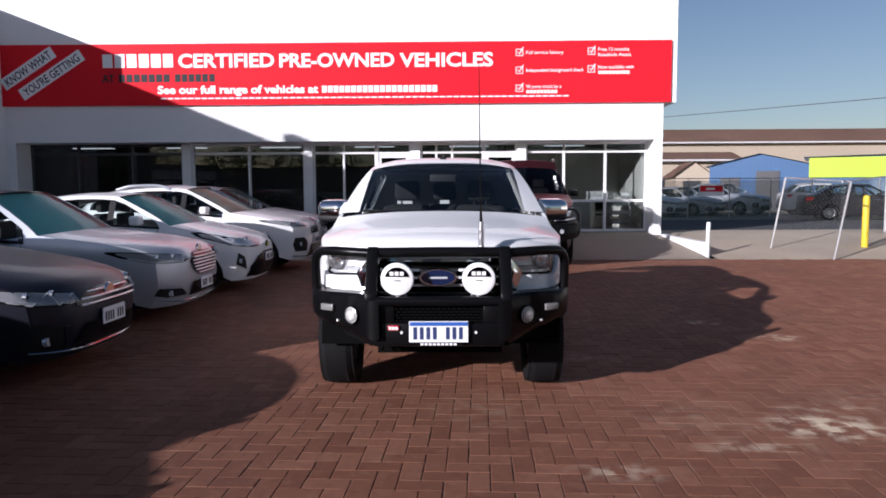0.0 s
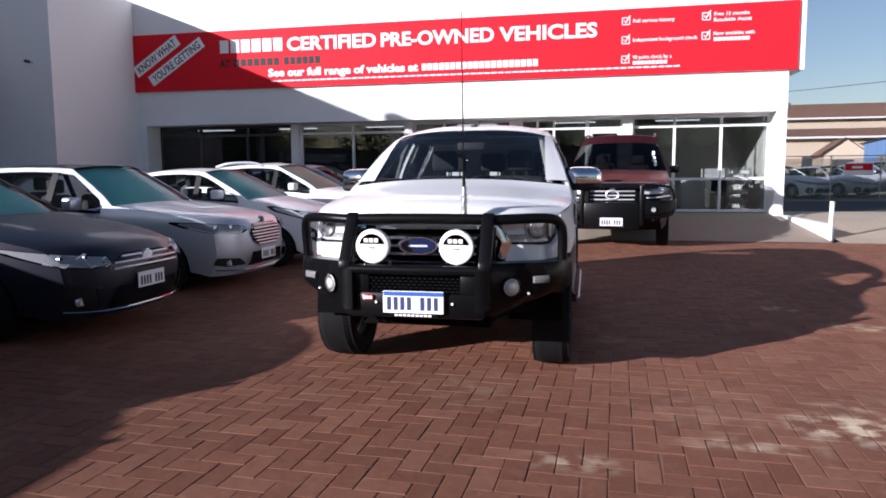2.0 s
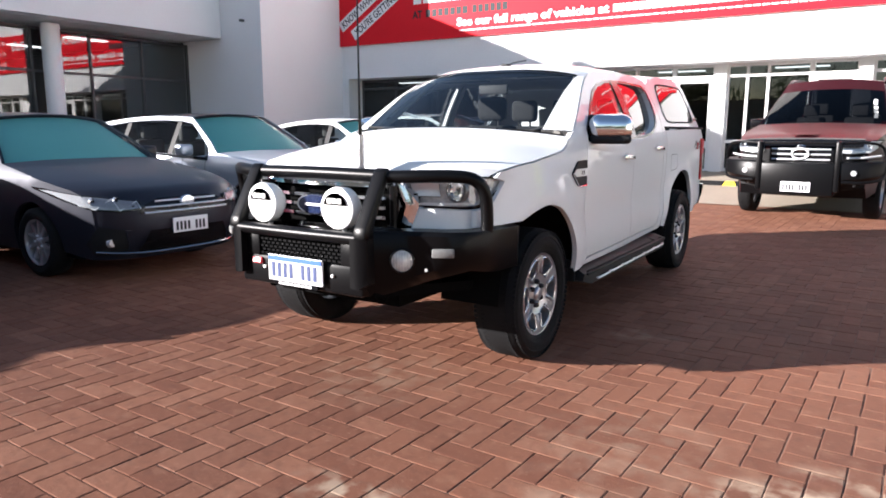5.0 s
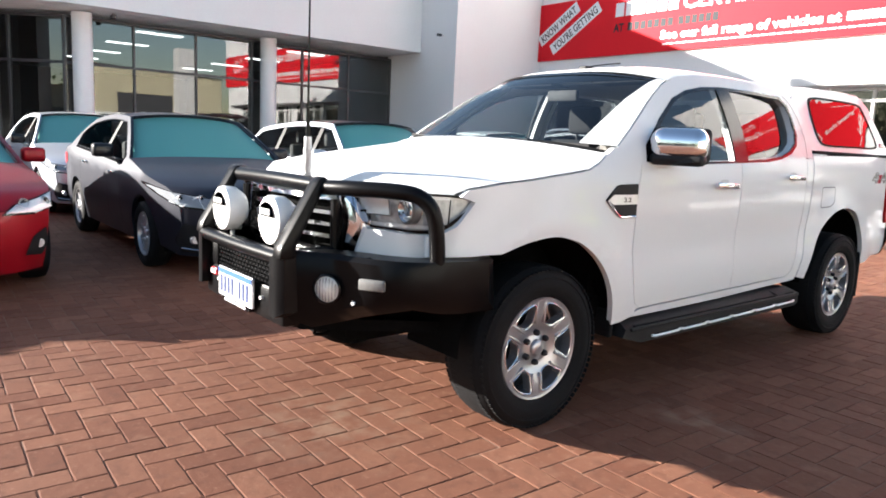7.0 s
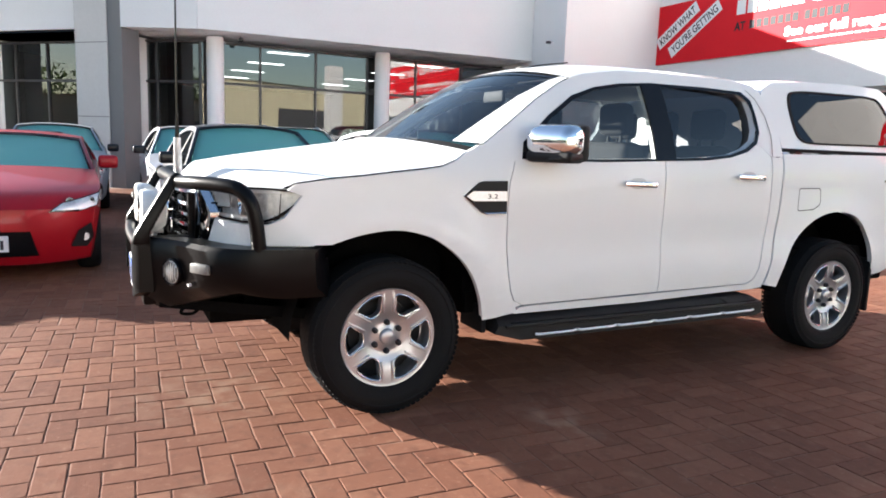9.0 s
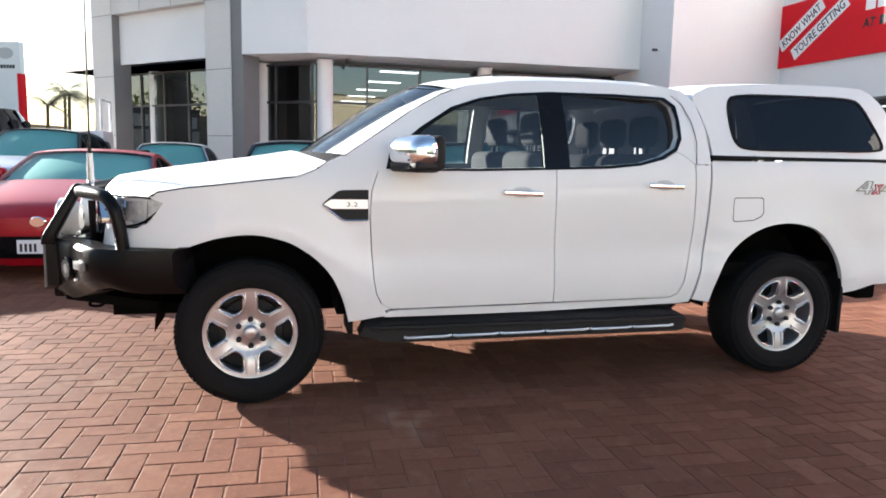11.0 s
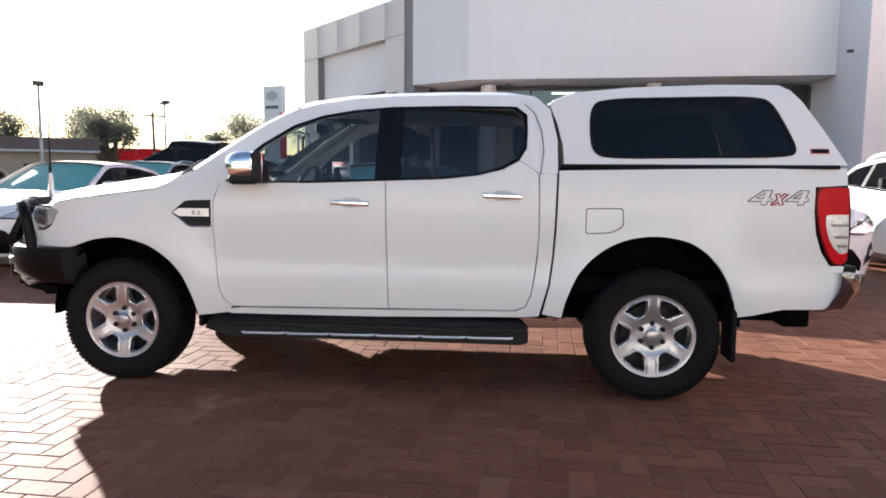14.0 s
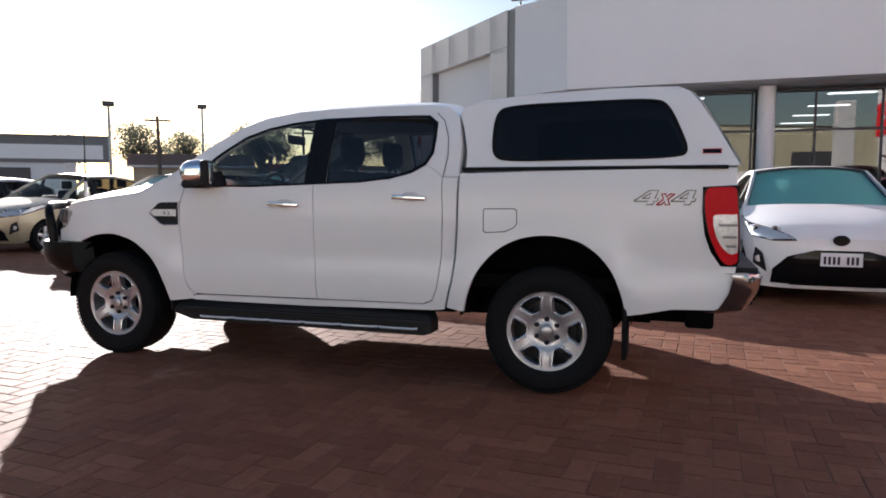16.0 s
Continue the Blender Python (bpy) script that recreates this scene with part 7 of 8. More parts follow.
simple_ute("tall black dual-cab utility parked broadside in the yard", "black_paint", pose(-15.3, -9.2, 0) @ Matrix.Diagonal((1.2, 1.2, 1.29, 1)))
bt = thing("box_trailer", "white steel box trailer with an upright end frame", "trailer", pose(-16.5, -4.3, 0))
part("body", box(-0.6, 0.6, -2.1, 0, 0.55, 1.80, 0.03), "frame_white", bt)
fr_ = bmesh.new()
for x in (-0.55, 0.55):
    tube([(x, -0.05, 1.78), (x, -0.05, 2.62)], 0.035, 8, bm=fr_)
tube([(-0.55, -0.05, 2.62), (0.55, -0.05, 2.62)], 0.035, 8, bm=fr_)
part("end_frame", fr_, "frame_white", bt)
for x in (-0.68, 0.68):
    part("tyre", lathe([(-0.09, 0.15), (-0.09, 0.29), (-0.06, 0.31), (0.06, 0.31), (0.09, 0.29), (0.09, 0.15)], 24, "x", centre=(x, -1.05, 0.31)), "rubber", bt)
part("axle", tube([(-0.68, -1.05, 0.31), (0.68, -1.05, 0.31)], 0.04, 8), "underbody", bt)
part("drawbar", tube([(0, -2.1, 0.6), (0, -3.1, 0.45), (0, -3.1, 0.0)], 0.035, 8), "frame_white", bt)


# ---- east side: kerb wall, post, fence, bollard, road, sheds ----
kw = wall_piece("wall_kerb", [(5.76, 5.94, 10.35, 14.2, -0.1, 0.335)], "render_white", "low white kerb wall beside the ramp", "kerb wall", 0.012)
pt = thing("marker_post", "short white steel post at the end of the kerb wall", "post", pose(5.85, 10.3, 0))
part("pipe", tube([(0, 0, 0), (0.015, 0, 0.80)], 0.045, 12), "frame_white", pt)
bo = thing("bollard", "yellow steel bollard beside a grey pillar", "bollard", pose(10.08, 11.49, 0.125))
part("pipe", lathe([(0, 0.075), (1.2, 0.075), (1.24, 0.06), (1.26, 0.001)], 20, "z"), "yellow", bo)
wall_piece("wall_pillar", [(12.0, 13.05, 12.9, 13.9, 0, 6.5)], "panel_grey", "grey rendered pillar beside the gate", "pillar", 0.02)


def mesh_fence(p, q, h, posts, label, lean=0.0, cloth=False, wires=True, first=0):
    P, Q = Vector(p), Vector(q)
    f = thing("fence", label, "fence", group="wire fences")
    for k in range(first, posts + 1):
        c = P.lerp(Q, k / posts)
        part("post", tube([c, c + Vector((lean, 0, h))], 0.024, 8), "galvanised", f)
    part("rail", tube([P + Vector((lean, 0, h)), Q + Vector((lean, 0, h))], 0.02, 6), "galvanised", f)
    if wires:
        bm = bmesh.new()
        L = (Q - P).length
        d = (Q - P) / L
        n = int(L / 0.11)
        for k in range(-int(h / 0.11), n):
            for sgn in (1, -1):
                a0, a1 = k * 0.11, k * 0.11 + h
                z0, z1 = (0, h) if sgn > 0 else (h, 0)
                t0, t1 = max(0, -a0 / h), min(1, (L - a0) / h)
                if t1 <= t0:
                    continue
                A = P + d * (a0 + h * t0) + Vector((lean * (z0 + (z1 - z0) * t0) / h, 0, z0 + (z1 - z0) * t0))
                B = P + d * (a0 + h * t1) + Vector((lean * (z0 + (z1 - z0) * t1) / h, 0, z0 + (z1 - z0) * t1))
                tube([A, B], 0.0015, 3, caps=False, bm=bm)
        tagged(part("wire_mesh", bm, "galvanised", f, smooth=False), kind="stuff")
    if cloth:
        bm = bmesh.new()
        vs = [bm.verts.new(v) for v in (P + Vector((0, 0.05, 0.1)), Q + Vector((0, 0.05, 0.1)), Q + Vector((0, 0.05, h - 0.1)), P + Vector((0, 0.05, h - 0.1)))]
        bm.faces.new(vs)
        bmesh.ops.solidify(bm, geom=bm.faces[:], thickness=0.01)
        part("shade_cloth", bm, "shade_cloth", f, "green see-through shade cloth", smooth=False)
    return f


mesh_fence((7.76, 11.36, 0.11), (8.36, 9.68, -0.02), 1.70, 1, "leaning chain-link fence panel beside the drive", 0.30)
mesh_fence((8.36, 9.68, -0.02), (11.95, 12.9, 0.24), 1.70, 1, "chain-link fence panel beside the grey pillar", 0.12, first=1)
mesh_fence((9.0, 26.5, 0.3), (16.5, 26.5, 0.3), 1.8, 4, "galvanised mesh fence with green shade cloth along the road", cloth=True)
mesh_fence((16.5, 26.5, 0.3), (40.0, 25.0, 0.3), 1.8, 8, "long galvanised mesh fence along the road", cloth=True, wires=False)
rs = thing("fence_sign", "small red and white sign on a mesh fence", "sign", pose(11.9, 26.45, 1.55))
part("panel", box(-0.55, 0.55, -0.02, 0.0, -0.25, 0.25, 0.004), "sign_white", rs, smooth=False)
part("field", box(-0.52, 0.52, -0.026, -0.021, -0.05, 0.22), "sign_red", rs, smooth=False)
part("bars", box(-0.25, 0.15, -0.03, -0.027, 0.03, 0.12), "sign_white", rs, smooth=False)
for k, (x, y, paint, spec) in enumerate(((8.6, 29.5, "white_paint", SUV), (10.9, 30.0, "white_paint", SEDAN), (13.2, 31.0, "silver_paint", SEDAN), (15.6, 31.0, "silver_paint", SUV))):
    parked_car("parked car behind the mesh fence across the road", "car", pose(x, y, 0.27, 0, 0, 35), paint, dict(spec), shade=False, group="cars behind the fence")
parked_car("black sedan on the road behind the chain-link fence", "sedan", pose(18.2, 23.0, 0.3, 0, 0, 75), "black_paint", SEDAN, shade=False, group="")
parked_car("white suv far behind the fence", "suv", pose(20.5, 30.0, 0.27, 0, 0, 80), "white_paint", SUV, shade=False, group="cars behind the fence")


def shed(name, label, m, w, d, h, ridge, wall, roof, ribs=0, door=None):
    """A gabled shed; ribs: cladding ribs along the front."""
    t = thing(name, label, "shed", m)
    bm = bmesh.new()
    v = [bm.verts.new(c) for c in ((0, 0, 0), (w, 0, 0), (w, 0, h), (w / 2, 0, ridge), (0, 0, h), (0, d, 0), (w, d, 0), (w, d, h), (w / 2, d, ridge), (0, d, h))]
    for f in ((0, 1, 2, 3, 4), (5, 9, 8, 7, 6), (0, 4, 9, 5), (1, 6, 7, 2)):
        bm.faces.new([v[i] for i in f])
    part("wall", bm, wall, t, smooth=False)
    bm = bmesh.new()
    o = 0.3
    k = (ridge - h) / (w / 2)
    r0 = [bm.verts.new(c) for c in ((-o, -o, h - k * o + 0.02), (w / 2, -o, ridge + 0.02), (w + o, -o, h - k * o + 0.02), (-o, d + o, h - k * o + 0.02), (w / 2, d + o, ridge + 0.02), (w + o, d + o, h - k * o + 0.02))]
    bm.faces.new((r0[0], r0[1], r0[4], r0[3])), bm.faces.new((r0[1], r0[2], r0[5], r0[4]))
    bmesh.ops.solidify(bm, geom=bm.faces[:], thickness=0.12)
    part("roof", bm, roof, t, smooth=False)
    if ribs:
        bm = bmesh.new()
        for i in range(ribs):
            x = w * (i + 0.5) / ribs
            zt = h + (ridge - h) * (1 - abs(2 * x / w - 1)) - 0.1
            put_box(bm, x - w / ribs * 0.22, x + w / ribs * 0.22, -0.025, 0.0, 0.1, zt)
        tagged(part("cladding_ribs", bm, wall, t, smooth=False), kind="stuff")
    if door:
        for x0, x1, z1 in door:
            part("door", box(x0, x1, -0.08, 0.02, 0, z1), "frame_dark", t, smooth=False)
    return t


def long_shed(name, label, m, w, d, h, rise, run, wall, roof, gutter="panel_grey", doors=()):
    """A shed seen from its long side: wall, gutter and the near roof slope."""
    t = thing(name, label, "shed", m)
    part("wall", box(0, w, 0, d, 0, h), wall, t, smooth=False)
    bm = bmesh.new()
    vs = [bm.verts.new(c) for c in ((-0.4, -0.5, h + 0.02), (w + 0.4, -0.5, h + 0.02), (w + 0.4, run, h + rise), (-0.4, run, h + rise))]
    bm.faces.new(vs)
    ws = [bm.verts.new(c) for c in ((-0.4, run + 0.01, h + rise), (w + 0.4, run + 0.01, h + rise), (w + 0.4, 2 * run + 0.5, h + 0.02), (-0.4, 2 * run + 0.5, h + 0.02))]
    bm.faces.new(ws)
    bmesh.ops.solidify(bm, geom=bm.faces[:], thickness=-0.06)
    part("roof", bm, roof, t, smooth=False)
    part("gutter", box(-0.4, w + 0.4, -0.66, -0.5, h - 0.10, h + 0.06, 0.02), gutter, t, smooth=False)
    for x0, x1, z0, z1 in doors:
        part("door", box(x0, x1, -0.06, -0.004, z0, z1), "frame_dark", t, smooth=False)
    return t


long_shed("warehouse", "long cream warehouse with a brown roof across the road", pose(12.0, 66.0, 0.2), 62, 9, 6.3, 1.7, 4.0, "warehouse_wall", "roof_brown", doors=((8, 12, 0, 3.2), (22, 26, 0, 3.2), (38, 42, 0, 3.2)))
long_shed("workshop", "low cream workshop with a brown roof across the road", pose(11.0, 54.5, 0.2), 13.6, 6, 4.0, 0.85, 2.6, "warehouse_wall", "roof_brown", doors=((6.5, 8.6, 0, 2.6), (10.2, 12.4, 0, 2.6)))
shed("lean_to", "low cream shed with a brown roof across the road", pose(16.2, 45.0, 0.2, 0, 0, -10), 2.4, 6, 2.6, 3.5, "warehouse_wall", "roof_brown", 0, ((0.5, 1.7, 2.1),))
shed("blue_shed", "blue steel shed with a low gable and dark doors", pose(17.6, 42.2, 0.25, 0, 0, -24), 6.2, 8, 3.0, 3.75, "shed_blue", "panel_grey", 26, ((2.9, 4.3, 2.6), (0.7, 1.9, 2.2)))
shed("lime_shed", "shed with a lime green upper wall", pose(20.6, 34.9, 0.25, 0, 0, -28), 9.0, 6, 3.2, 3.25, "shed_blue", "panel_grey", 0)
wall_b = box(0.0, 9.0, -0.05, -0.004, 2.0, 3.15)
lw = thing("lime_fascia", "lime green painted fascia of the shed", "fascia", pose(20.6, 34.9, 0.25, 0, 0, -28))
part("panel", wall_b, "shed_lime", lw, smooth=False)
wire = thing("power_line", "overhead power line between far poles", "power line")
part("cable", tube(smooth_path([(6.0, 44, 6.4), (14.5, 42.5, 6.6), (30, 15, 5.6)]), 0.02, 5), "frame_dark", wire)
cw = thing("block_wall", "plain pale lower wall of the clad shed", "wall", pose(22.9, 20.0, 0, 0, 0, -90))
part("wall", box(0, 30, -0.12, -0.02, 0, 2.5), "render_white", cw, smooth=False)
shed("clad_shed", "big shed clad in ribbed cream-yellow steel across the yard", pose(23.0, 20.0, 0, 0, 0, -90), 30, 10, 5.6, 6.2, "cladding_yellow", "panel_grey", 60, ((4, 8, 4.0),))


# ---- west and south: pylon sign, poles, trees, far buildings ----
py = thing("pylon_sign", "tall white pylon sign with a red edge", "sign", pose(-52.0, -18.1, 0, 0, 0, 72))
part("panel", box(-0.95, 0.95, -0.25, 0.25, 0, 8.7, 0.03), "sign_white", py, smooth=False)
part("red_edge", box(0.70, 0.97, -0.28, 0.28, 0.2, 6.5), "sign_red", py, smooth=False)
bm = lathe([(-0.262, 0.001), (-0.262, 0.55), (-0.25, 0.6)], 28, "y", caps=False)
bm.transform(Matrix.Translation((-0.1, 0, 7.9)) @ Matrix.Diagonal((1, 1, 0.66, 1)))
part("emblem", bm, "panel_grey", py)
for k in range(6):
    part("bar", box(-0.72 + k * 0.22, -0.55 + k * 0.22, -0.262, -0.25, 6.85, 7.1), "sign_grey", py, smooth=False)


def light_pole(x, y, h, label, heads=1):
    p = thing("street_lamp", label, "street lamp", pose(x, y, 0, 0, 0, 40))
    part("pole", tube([(0, 0, 0), (0, 0, h)], 0.11, 10, taper=0.07), "galvanised", p)
    for k in range(heads):
        dx = (k - (heads - 1) / 2) * 0.8
        part("head", box(dx - 0.3, dx + 0.3, -0.28, 0.28, h - 0.05, h + 0.2, 0.04), "frame_dark", p)


light_pole(-23.7, -24.0, 5.5, "steel flood-light pole over the yard")
light_pole(-31.4, -24.2, 6.2, "slim steel light pole over the yard")
light_pole(-48.0, -25.7, 6.9, "twin-headed flood-light pole far off", 2)


def power_pole(x, y, h):
    p = thing("power_pole", "weathered timber power pole with a cross-arm", "power pole", pose(x, y, 0, 0, 0, -45))
    part("pole", tube([(0, 0, 0), (0.1, 0, h)], 0.14, 8, taper=0.10), "timber_pole", p)
    part("cross_arm", box(-0.75, 0.9, -0.06, 0.06, h - 0.35, h - 0.22), "timber_pole", p, smooth=False)


power_pole(-32.9, -28.8, 6.0)
power_pole(-47.6, -26.4, 6.2)
shed("yard_office", "low white yard office with a dark roof edge", pose(-22.6, -32.8, 0, 0, 0, 131), 4.7, 6, 4.1, 4.2, "render_white", "frame_dark", 0, ((1, 3, 2.4),))
of = thing("office_fascia", "grey and white sign fascia on the yard office", "fascia", pose(-22.6, -32.8, 0, 0, 0, 131))
part("panel", box(0, 7, -0.12, -0.02, 2.7, 4.25), "panel_dark", of, smooth=False)
part("white_band", box(0.3, 6.7, -0.15, -0.121, 2.9, 3.7), "sign_white", of, smooth=False)
long_shed("house", "low house with a broad brown roof", pose(-35.6, -33.6, 0, 0, 0, 129), 8.2, 6, 2.85, 1.0, 2.2, "warehouse_wall", "roof_brown", doors=((1.2, 2.2, 0, 2.1), (4.0, 5.6, 0.9, 2.0)))
shed("shop_row", "far row of low shops with a red band", pose(-53.0, -39.0, 0, 0, 0, 117), 24, 8, 3.2, 3.6, "warehouse_wall", "roof_brown", 0)
rb_ = thing("shop_band", "red sign band along far shops", "fascia", pose(-53.0, -39.0, 0, 0, 0, 117))
part("panel", box(4, 14, -0.2, -0.1, 2.6, 3.7), "sign_red", rb_, smooth=False)


def leaf_tree(x, y, h, spread, seed, label, trunk=0.35, n=900, leaf=0.5):
    n, leaf = int(n * 5.0), leaf * 0.42
    rnd = random.Random(seed)
    t = thing("tree", label, "tree", pose(x, y, 0))
    bm = tube(smooth_path([(0, 0, 0), (0.1, 0.05, h * 0.25), (0.0, 0.1, h * 0.5)]), trunk, 8, taper=trunk * 0.5)
    tips = []
    for k in range(9):
        a = rnd.uniform(0, 6.28)
        e = Vector((math.cos(a) * spread * rnd.uniform(0.3, 0.8), math.sin(a) * spread * rnd.uniform(0.3, 0.8), h * rnd.uniform(0.6, 0.93)))
        s0 = Vector((0, 0.05, h * rnd.uniform(0.25, 0.5)))
        tube(smooth_path([s0, s0.lerp(e, 0.5) + Vector((0, 0, h * 0.06)), e]), trunk * 0.4, 5, taper=0.03, bm=bm)
        tips.append(e)
    part("trunk", bm, "bark", t)
    cm = bmesh.new()
    for _ in range(n):
        c = rnd.choice(tips) + Vector((rnd.gauss(0, 1), rnd.gauss(0, 1), rnd.gauss(0, 0.7))) * spread * 0.24
        s = leaf * rnd.uniform(0.5, 1.2)
        q = Euler((rnd.uniform(0, 3), rnd.uniform(0, 3), rnd.uniform(0, 6))).to_matrix()
        vs = [cm.verts.new(c + q @ Vector(p) * s) for p in ((-0.5, 0, 0), (0, -0.3, 0.08), (0.5, 0, 0), (0, 0.3, 0.08))]
        cm.faces.new(vs)
    part("crown", cm, "leaf_dry", t, "dense grey-green leaves with gaps", smooth=False)


leaf_tree(-46.0, -29.1, 6.3, 2.6, 1, "round dark green tree behind the yard", n=1400, leaf=0.45)
leaf_tree(-54.5, -35.2, 7.3, 3.4, 2, "broad dark tree behind far shops", n=1400)
leaf_tree(-60.4, -23.6, 7.6, 3.4, 3, "loose gum tree near the pylon sign", n=900)
leaf_tree(-49.7, -23.3, 4.9, 1.8, 4, "small dark tree in the distance", n=600, leaf=0.4)
leaf_tree(-47.4, -42.6, 6.9, 3.2, 5, "dark gum tree behind the house", n=1300)
leaf_tree(-57.6, -45.9, 7.4, 3.4, 6, "thin-crowned gum tree in the distance", n=650)
leaf_tree(-57.5, -47.5, 7.4, 3.0, 7, "loose gum tree in the distance", n=650)
leaf_tree(-40.0, -46.0, 5.4, 3.0, 8, "dark tree beside the house", n=1100)


def palm_tree(x, y, h, seed):
    """A slim trunk under a crown of drooping fronds, each a row of narrow leaflets."""
    rnd = random.Random(seed)
    t = thing("palm_tree", "slender palm with drooping grey-green fronds", "tree", pose(x, y, 0), group="palms")
    part("trunk", tube(smooth_path([(0, 0, 0), (0.12, 0.05, h * 0.5), (0.05, 0.1, h)]), 0.17, 8, taper=0.11), "bark", t)
    cm = bmesh.new()
    for k in range(34):
        a, up = rnd.uniform(0, 6.28), rnd.uniform(-0.2, 1.35)
        L = rnd.uniform(1.8, 2.5)
        d = Vector((math.cos(a), math.sin(a), 0))
        side = Vector((-d.y, d.x, 0))
        for q in range(16):
            u = (q + 0.5) / 16
            c = Vector((0.05, 0.1, h)) + d * L * u + Vector((0, 0, L * (up * u - 0.95 * u * u)))
            w = 0.55 * math.sin(math.pi * min(1, u + 0.12)) + 0.08
            for sg in (1, -1):
                tip = c + side * sg * w + d * 0.22 + Vector((0, 0, -0.35 * w))
                cm.faces.new([cm.verts.new(p) for p in (c - d * 0.035, c + d * 0.035, tip)])
    part("fronds", cm, "leaf_dry", t, "drooping feathery fronds", smooth=False)


for k, (x, y, h) in enumerate(((-53.9, -14.9, 5.3), (-55.6, -13.4, 5.0), (-57.0, -16.0, 5.6), (-54.6, -16.6, 4.6))):
    palm_tree(x, y, h, 20 + k)


# ---- south side, behind the first viewpoint: unseen, added to darken reflections ----
def far_wood(name, label, x0, x1, y0, y1, h, n, seed):
    rnd = random.Random(seed)
    cm = bmesh.new()
    for _ in range(n):
        t = rnd.random()
        top = h * (0.65 + 0.35 * math.sin(t * 37 + math.sin(t * 91) * 2))
        c = Vector((x0 + (x1 - x0) * t + rnd.gauss(0, 1), y0 + (y1 - y0) * t + rnd.gauss(0, 1), top * rnd.random() ** 0.7))
        q = Euler((rnd.uniform(0, 3), rnd.uniform(0, 3), rnd.uniform(0, 6))).to_matrix()
        s = rnd.uniform(0.22, 0.55)
        cm.faces.new([cm.verts.new(c + q @ Vector(p) * s) for p in ((-0.6, 0, 0), (0, -0.4, 0.1), (0.6, 0, 0), (0, 0.4, 0.1))])
    tagged(obj(name, cm, "leaf", smooth=False), label, "trees", kind="stuff")


# both unseen: they hide the bright horizon from the panes
far_wood("street_trees", "unseen belt of dark trees added south of the yard for reflections", -45, 60, -62, -50, 8.5, 30000, 11)
shed("street_shop", "unseen long low building added to the south for reflections", pose(30, -44, 0, 0, 0, 180), 70, 8, 4.2, 4.6, "warehouse_wall", "roof_brown", 0, ((10, 16, 2.8), (30, 38, 2.8)))


# ---- brick paving ----
def brick_material(name, island):
    m = bpy.data.materials.new(name)
    m.use_nodes = True
    t = m.node_tree
    p = t.nodes["Principled BSDF"]
    geo = t.nodes.new("ShaderNodeNewGeometry")
    rnd = geo.outputs["Random Per Island"] if island else t.nodes.new("ShaderNodeObjectInfo").outputs["Random"]
    ramp = t.nodes.new("ShaderNodeValToRGB")
    cols = [(0.0, (0.148, 0.062, 0.039)), (0.35, (0.170, 0.074, 0.046)), (0.7, (0.190, 0.084, 0.052)), (1.0, (0.216, 0.100, 0.063))]
    ramp.color_ramp.elements[0].position, ramp.color_ramp.elements[0].color = cols[0][0], (*cols[0][1], 1)
    ramp.color_ramp.elements[1].position, ramp.color_ramp.elements[1].color = cols[-1][0], (*cols[-1][1], 1)
    for pos, c in cols[1:-1]:
        e = ramp.color_ramp.elements.new(pos)
        e.color = (*c, 1)
    t.links.new(rnd, ramp.inputs[0])

    def noise_(scale, detail=4):
        n = t.nodes.new("ShaderNodeTexNoise")
        n.inputs["Scale"].default_value, n.inputs["Detail"].default_value = scale, detail
        t.links.new(geo.outputs["Position"], n.inputs["Vector"])
        return n.outputs[0]

    def ramp_(src, a, b, lo, hi):
        r = t.nodes.new("ShaderNodeMapRange")
        for i, v in zip(("From Min", "From Max", "To Min", "To Max"), (a, b, lo, hi)):
            r.inputs[i].default_value = v
        t.links.new(src, r.inputs["Value"])
        return r.outputs[0]

    def mix(a, b, fac):
        x = t.nodes.new("ShaderNodeMix")
        x.data_type = "RGBA"
        t.links.new(fac, x.inputs["Factor"])
        t.links.new(a, x.inputs[6])
        x.inputs[7].default_value = (*b, 1)
        return x.outputs[2]

    grime = ramp_(noise_(0.55, 5), 0.42, 0.72, 0.0, 0.45)
    col = mix(ramp.outputs[0], (0.115, 0.058, 0.042), grime)
    col = mix(col, (0.42, 0.26, 0.18), ramp_(noise_(38, 4), 0.60, 0.78, 0.0, 0.25))

    col = mix(col, (0.078, 0.040, 0.030), ramp_(noise_(16, 5), 0.52, 0.75, 0.0, 0.40))
    col = mix(col, (0.27, 0.15, 0.097), ramp_(noise_(9, 5), 0.55, 0.80, 0.0, 0.45))

    def stain(cx, cy, rx, ry, strength):
        sub = t.nodes.new("ShaderNodeVectorMath")
        sub.operation = "SUBTRACT"
        t.links.new(geo.outputs["Position"], sub.inputs[0])
        sub.inputs[1].default_value = (cx, cy, 0)
        sc = t.nodes.new("ShaderNodeVectorMath")
        sc.operation = "MULTIPLY"
        t.links.new(sub.outputs[0], sc.inputs[0])
        sc.inputs[1].default_value = (1 / rx, 1 / ry, 0)
        ln = t.nodes.new("ShaderNodeVectorMath")
        ln.operation = "LENGTH"
        t.links.new(sc.outputs[0], ln.inputs[0])
        f1 = ramp_(ln.outputs["Value"], 0.15, 1.0, 1.0, 0.0)
        f2 = ramp_(noise_(8.0, 9), 0.44, 0.60, 0.0, 1.0)
        mu = t.nodes.new("ShaderNodeMath")
        mu.operation = "MULTIPLY"
        t.links.new(f1, mu.inputs[0]), t.links.new(f2, mu.inputs[1])
        m2 = t.nodes.new("ShaderNodeMath")
        m2.operation = "MULTIPLY"
        t.links.new(mu.outputs[0], m2.inputs[0])
        m2.inputs[1].default_value = strength
        return m2.outputs[0]

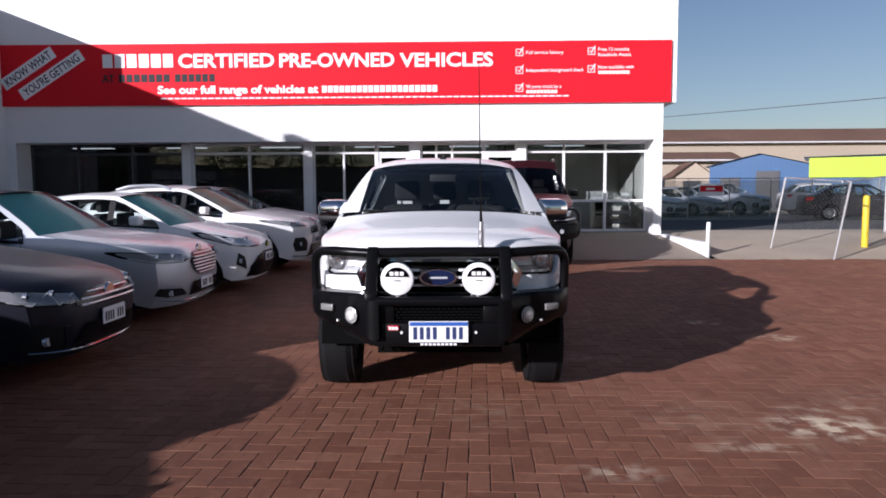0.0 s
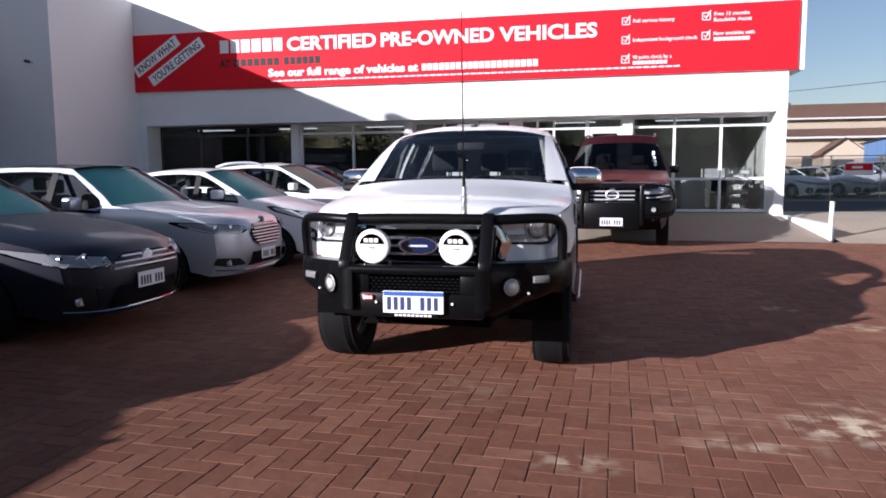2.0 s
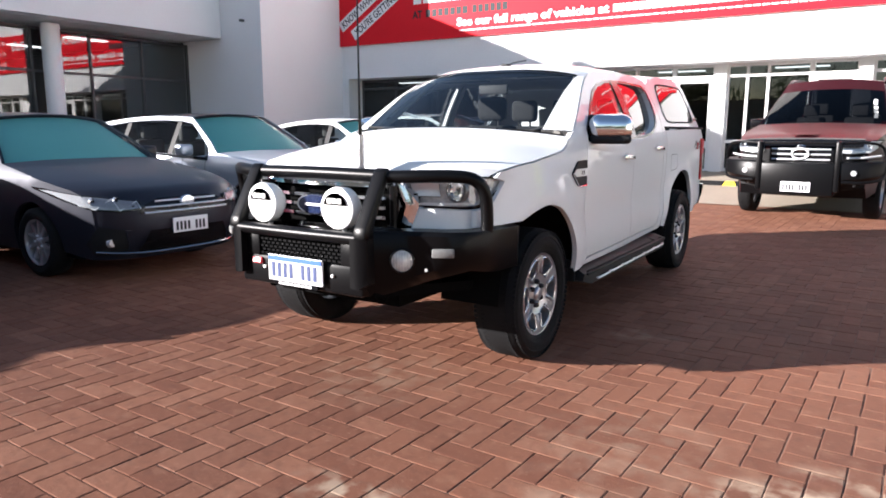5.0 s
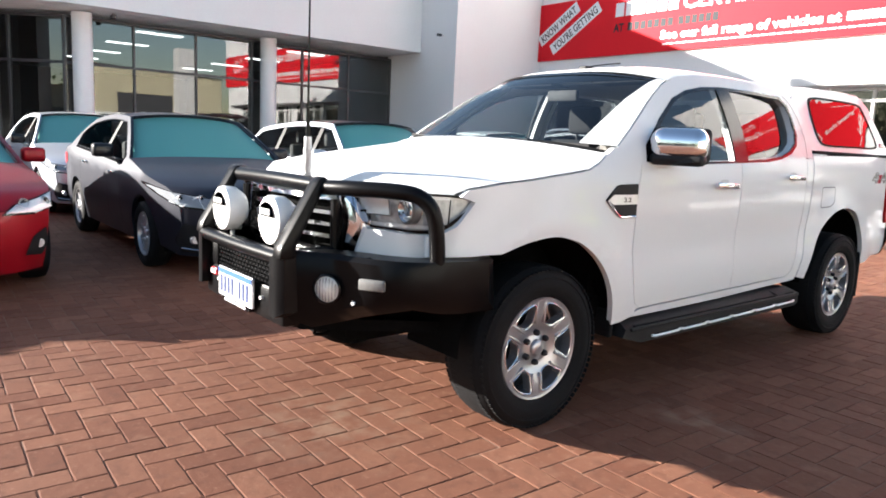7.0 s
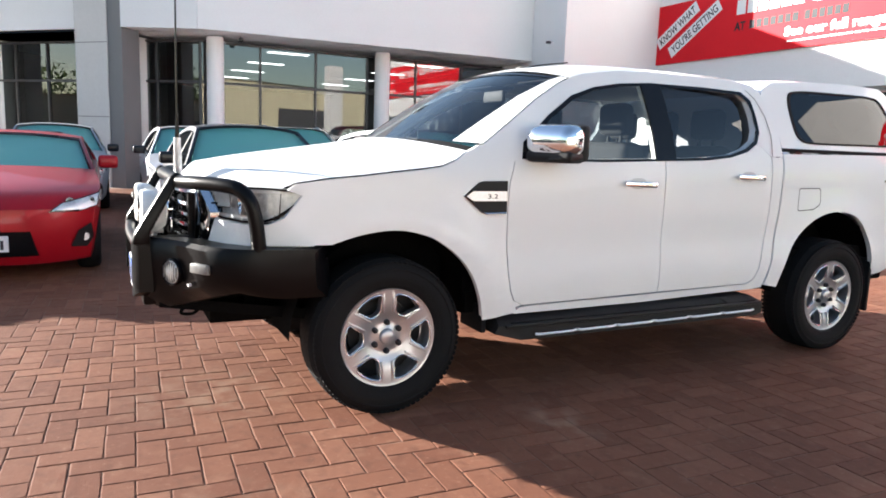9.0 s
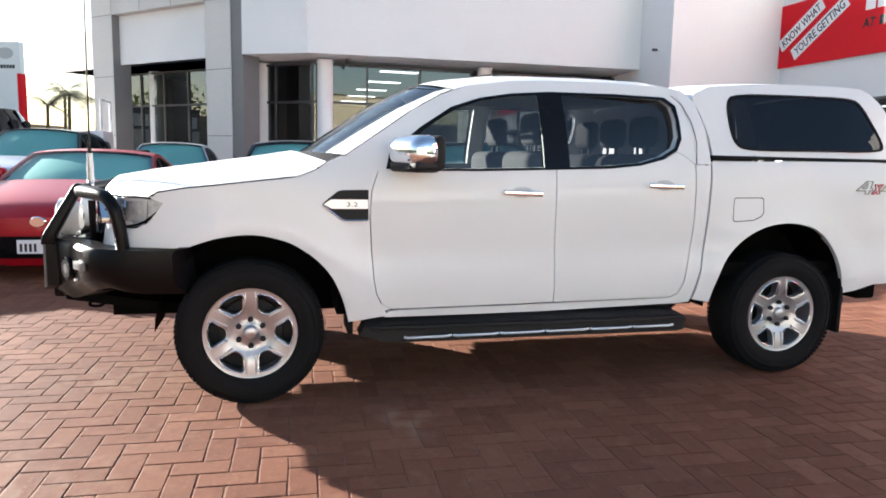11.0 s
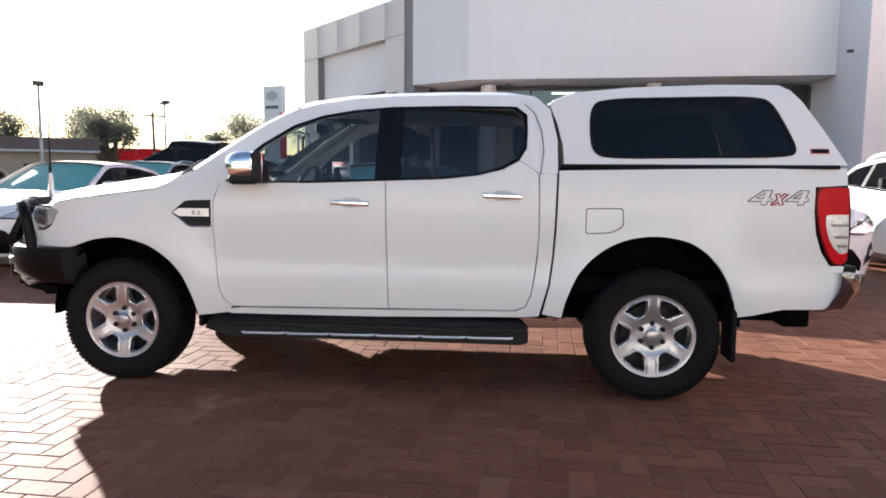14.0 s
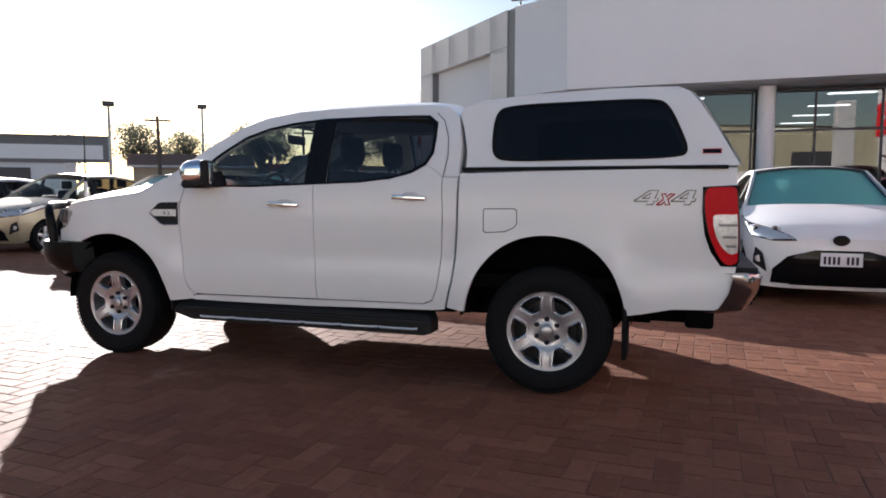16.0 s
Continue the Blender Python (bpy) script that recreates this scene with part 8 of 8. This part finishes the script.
    for cx, cy, rx, ry, k in ((2.46, -1.10, 0.50, 0.30, 1.3), (0.98, -1.80, 0.34, 0.16, 0.6), (1.85, -1.45, 0.45, 0.14, 0.5), (2.6, -0.72, 0.40, 0.12, 0.45), (1.25, 0.75, 0.35, 0.2, 0.22), (0.3, -0.75, 0.5, 0.5, 0.15), (3.4, 1.6, 0.3, 0.2, 0.9), (2.9, 2.4, 0.25, 0.2, 0.8), (3.4, -0.6, 0.9, 0.5, 0.25), (1.7, -0.9, 0.5, 0.6, 0.15)):
        col = mix(col, (0.50, 0.41, 0.30), stain(cx, cy, rx, ry, k))
    t.links.new(col, p.inputs["Base Color"])
    p.inputs["Roughness"].default_value = 0.72
    p.inputs["Diffuse Roughness"].default_value = 0.2
    p.inputs["Specular IOR Level"].default_value = 0.10
    # sawn and worn faces: fine grit over slow dents
    dents, grit, rel = noise_(22, 3), noise_(150, 4), t.nodes.new("ShaderNodeMath")
    rel.operation = "MULTIPLY_ADD"
    rel.inputs[1].default_value = 2.2
    t.links.new(dents, rel.inputs[0]), t.links.new(grit, rel.inputs[2])
    b = t.nodes.new("ShaderNodeBump")
    b.inputs["Strength"].default_value, b.inputs["Distance"].default_value = 0.28, 0.004
    t.links.new(rel.outputs[0], b.inputs["Height"])
    t.links.new(b.outputs[0], p.inputs["Normal"])
    return m


M["brick_single"] = brick_material("brick_single", False)
M["brick_field"] = brick_material("brick_field", True)
U, JT, TURN_B = 0.1195, 0.0022, radians(-2.3)


def brick_shape(w, h, rng):
    """One brick from its lower left corner: a worn, slightly wavy top edge on short sides."""
    nx, ny = (3, 2) if w > h else (2, 3)
    rim = [(w * i / nx, 0.0) for i in range(nx)] + [(w, h * i / ny) for i in range(ny)] + [(w - w * i / nx, h) for i in range(nx)] + [(0.0, h - h * i / ny) for i in range(ny)]
    n = len(rim)
    lo, hi = [], []
    for x, y in rim:
        corner = (x in (0.0, w)) and (y in (0.0, h))
        j = JT + rng.uniform(-0.0007, 0.0011)
        c = j + rng.uniform(0.0022, 0.0046) + (0.0022 if corner else 0)
        lo.append((min(max(x, j), w - j), min(max(y, j), h - j)))
        hi.append((min(max(x, c), w - c), min(max(y, c), h - c)))
    v = [(x, y, -0.010) for x, y in lo] + [(x, y, -0.0016) for x, y in lo] + [(x, y, 0.0) for x, y in hi]
    f = [tuple(range(2 * n, 3 * n))]
    for ring in (0, n):
        f += [(ring + i, ring + (i + 1) % n, ring + n + (i + 1) % n, ring + n + i) for i in range(n)]
    return v, f


rnd = random.Random(5)
ca, sa = math.cos(TURN_B), math.sin(TURN_B)
shapes, single = {}, {}
for flat in (True, False):
    shapes[flat] = [brick_shape(2 * U, U, rnd) if flat else brick_shape(U, 2 * U, rnd) for _ in range(9)]
    single[flat] = []
    for v, f in shapes[flat]:
        me = bpy.data.meshes.new("brick")
        me.from_pydata(v, [], f)
        me.materials.append(M["brick_single"])
        single[flat].append(me)
X0, X1, Y0, Y1 = -15.0, 9.3, -15.0, 9.72
verts, faces = [], []
for c in range(int(X0 / U) - 8, int(X1 / U) + 8):
    for r_ in range(int(Y0 / U) - 8, int(Y1 / U) + 8):
        k = (c - r_) % 4
        if k not in (0, 3):
            continue
        flat = k == 0
        bx, by = c * U, r_ * U
        wx, wy = ca * bx - sa * by, sa * bx + ca * by
        if not (X0 < wx < X1 and Y0 < wy < Y1):
            continue
        dz, tx, ty = rnd.uniform(-0.0010, 0.0010), rnd.gauss(0, 0.0024), rnd.gauss(0, 0.0024)
        jx, jy, kind = rnd.gauss(0, 0.0008), rnd.gauss(0, 0.0008), rnd.randrange(9)
        if 0.25 < wx < 3.1 and -2.55 < wy < 0.4:
            ob = new("brick", single[flat][kind])
            ob.parent = paving
            ob.matrix_basis = Matrix.Translation((wx + jx, wy + jy, dz)) @ Matrix.Rotation(TURN_B, 4, "Z") @ Matrix.Rotation(tx, 4, "X") @ Matrix.Rotation(ty, 4, "Y")
            continue
        v, f = shapes[flat][kind]
        n0 = len(verts)
        verts.extend((wx + jx + ca * x - sa * y, wy + jy + sa * x + ca * y, dz + z - ty * x + tx * y) for x, y, z in v)
        faces.extend(tuple(n0 + i for i in q) for q in f)
me = bpy.data.meshes.new("brick_field")
me.from_pydata(verts, [], faces)
me.materials.append(M["brick_field"])
field = new("brick_field", me)
field.parent = paving
tagged(field, "rows of red-brown paving bricks", "", kind="stuff")
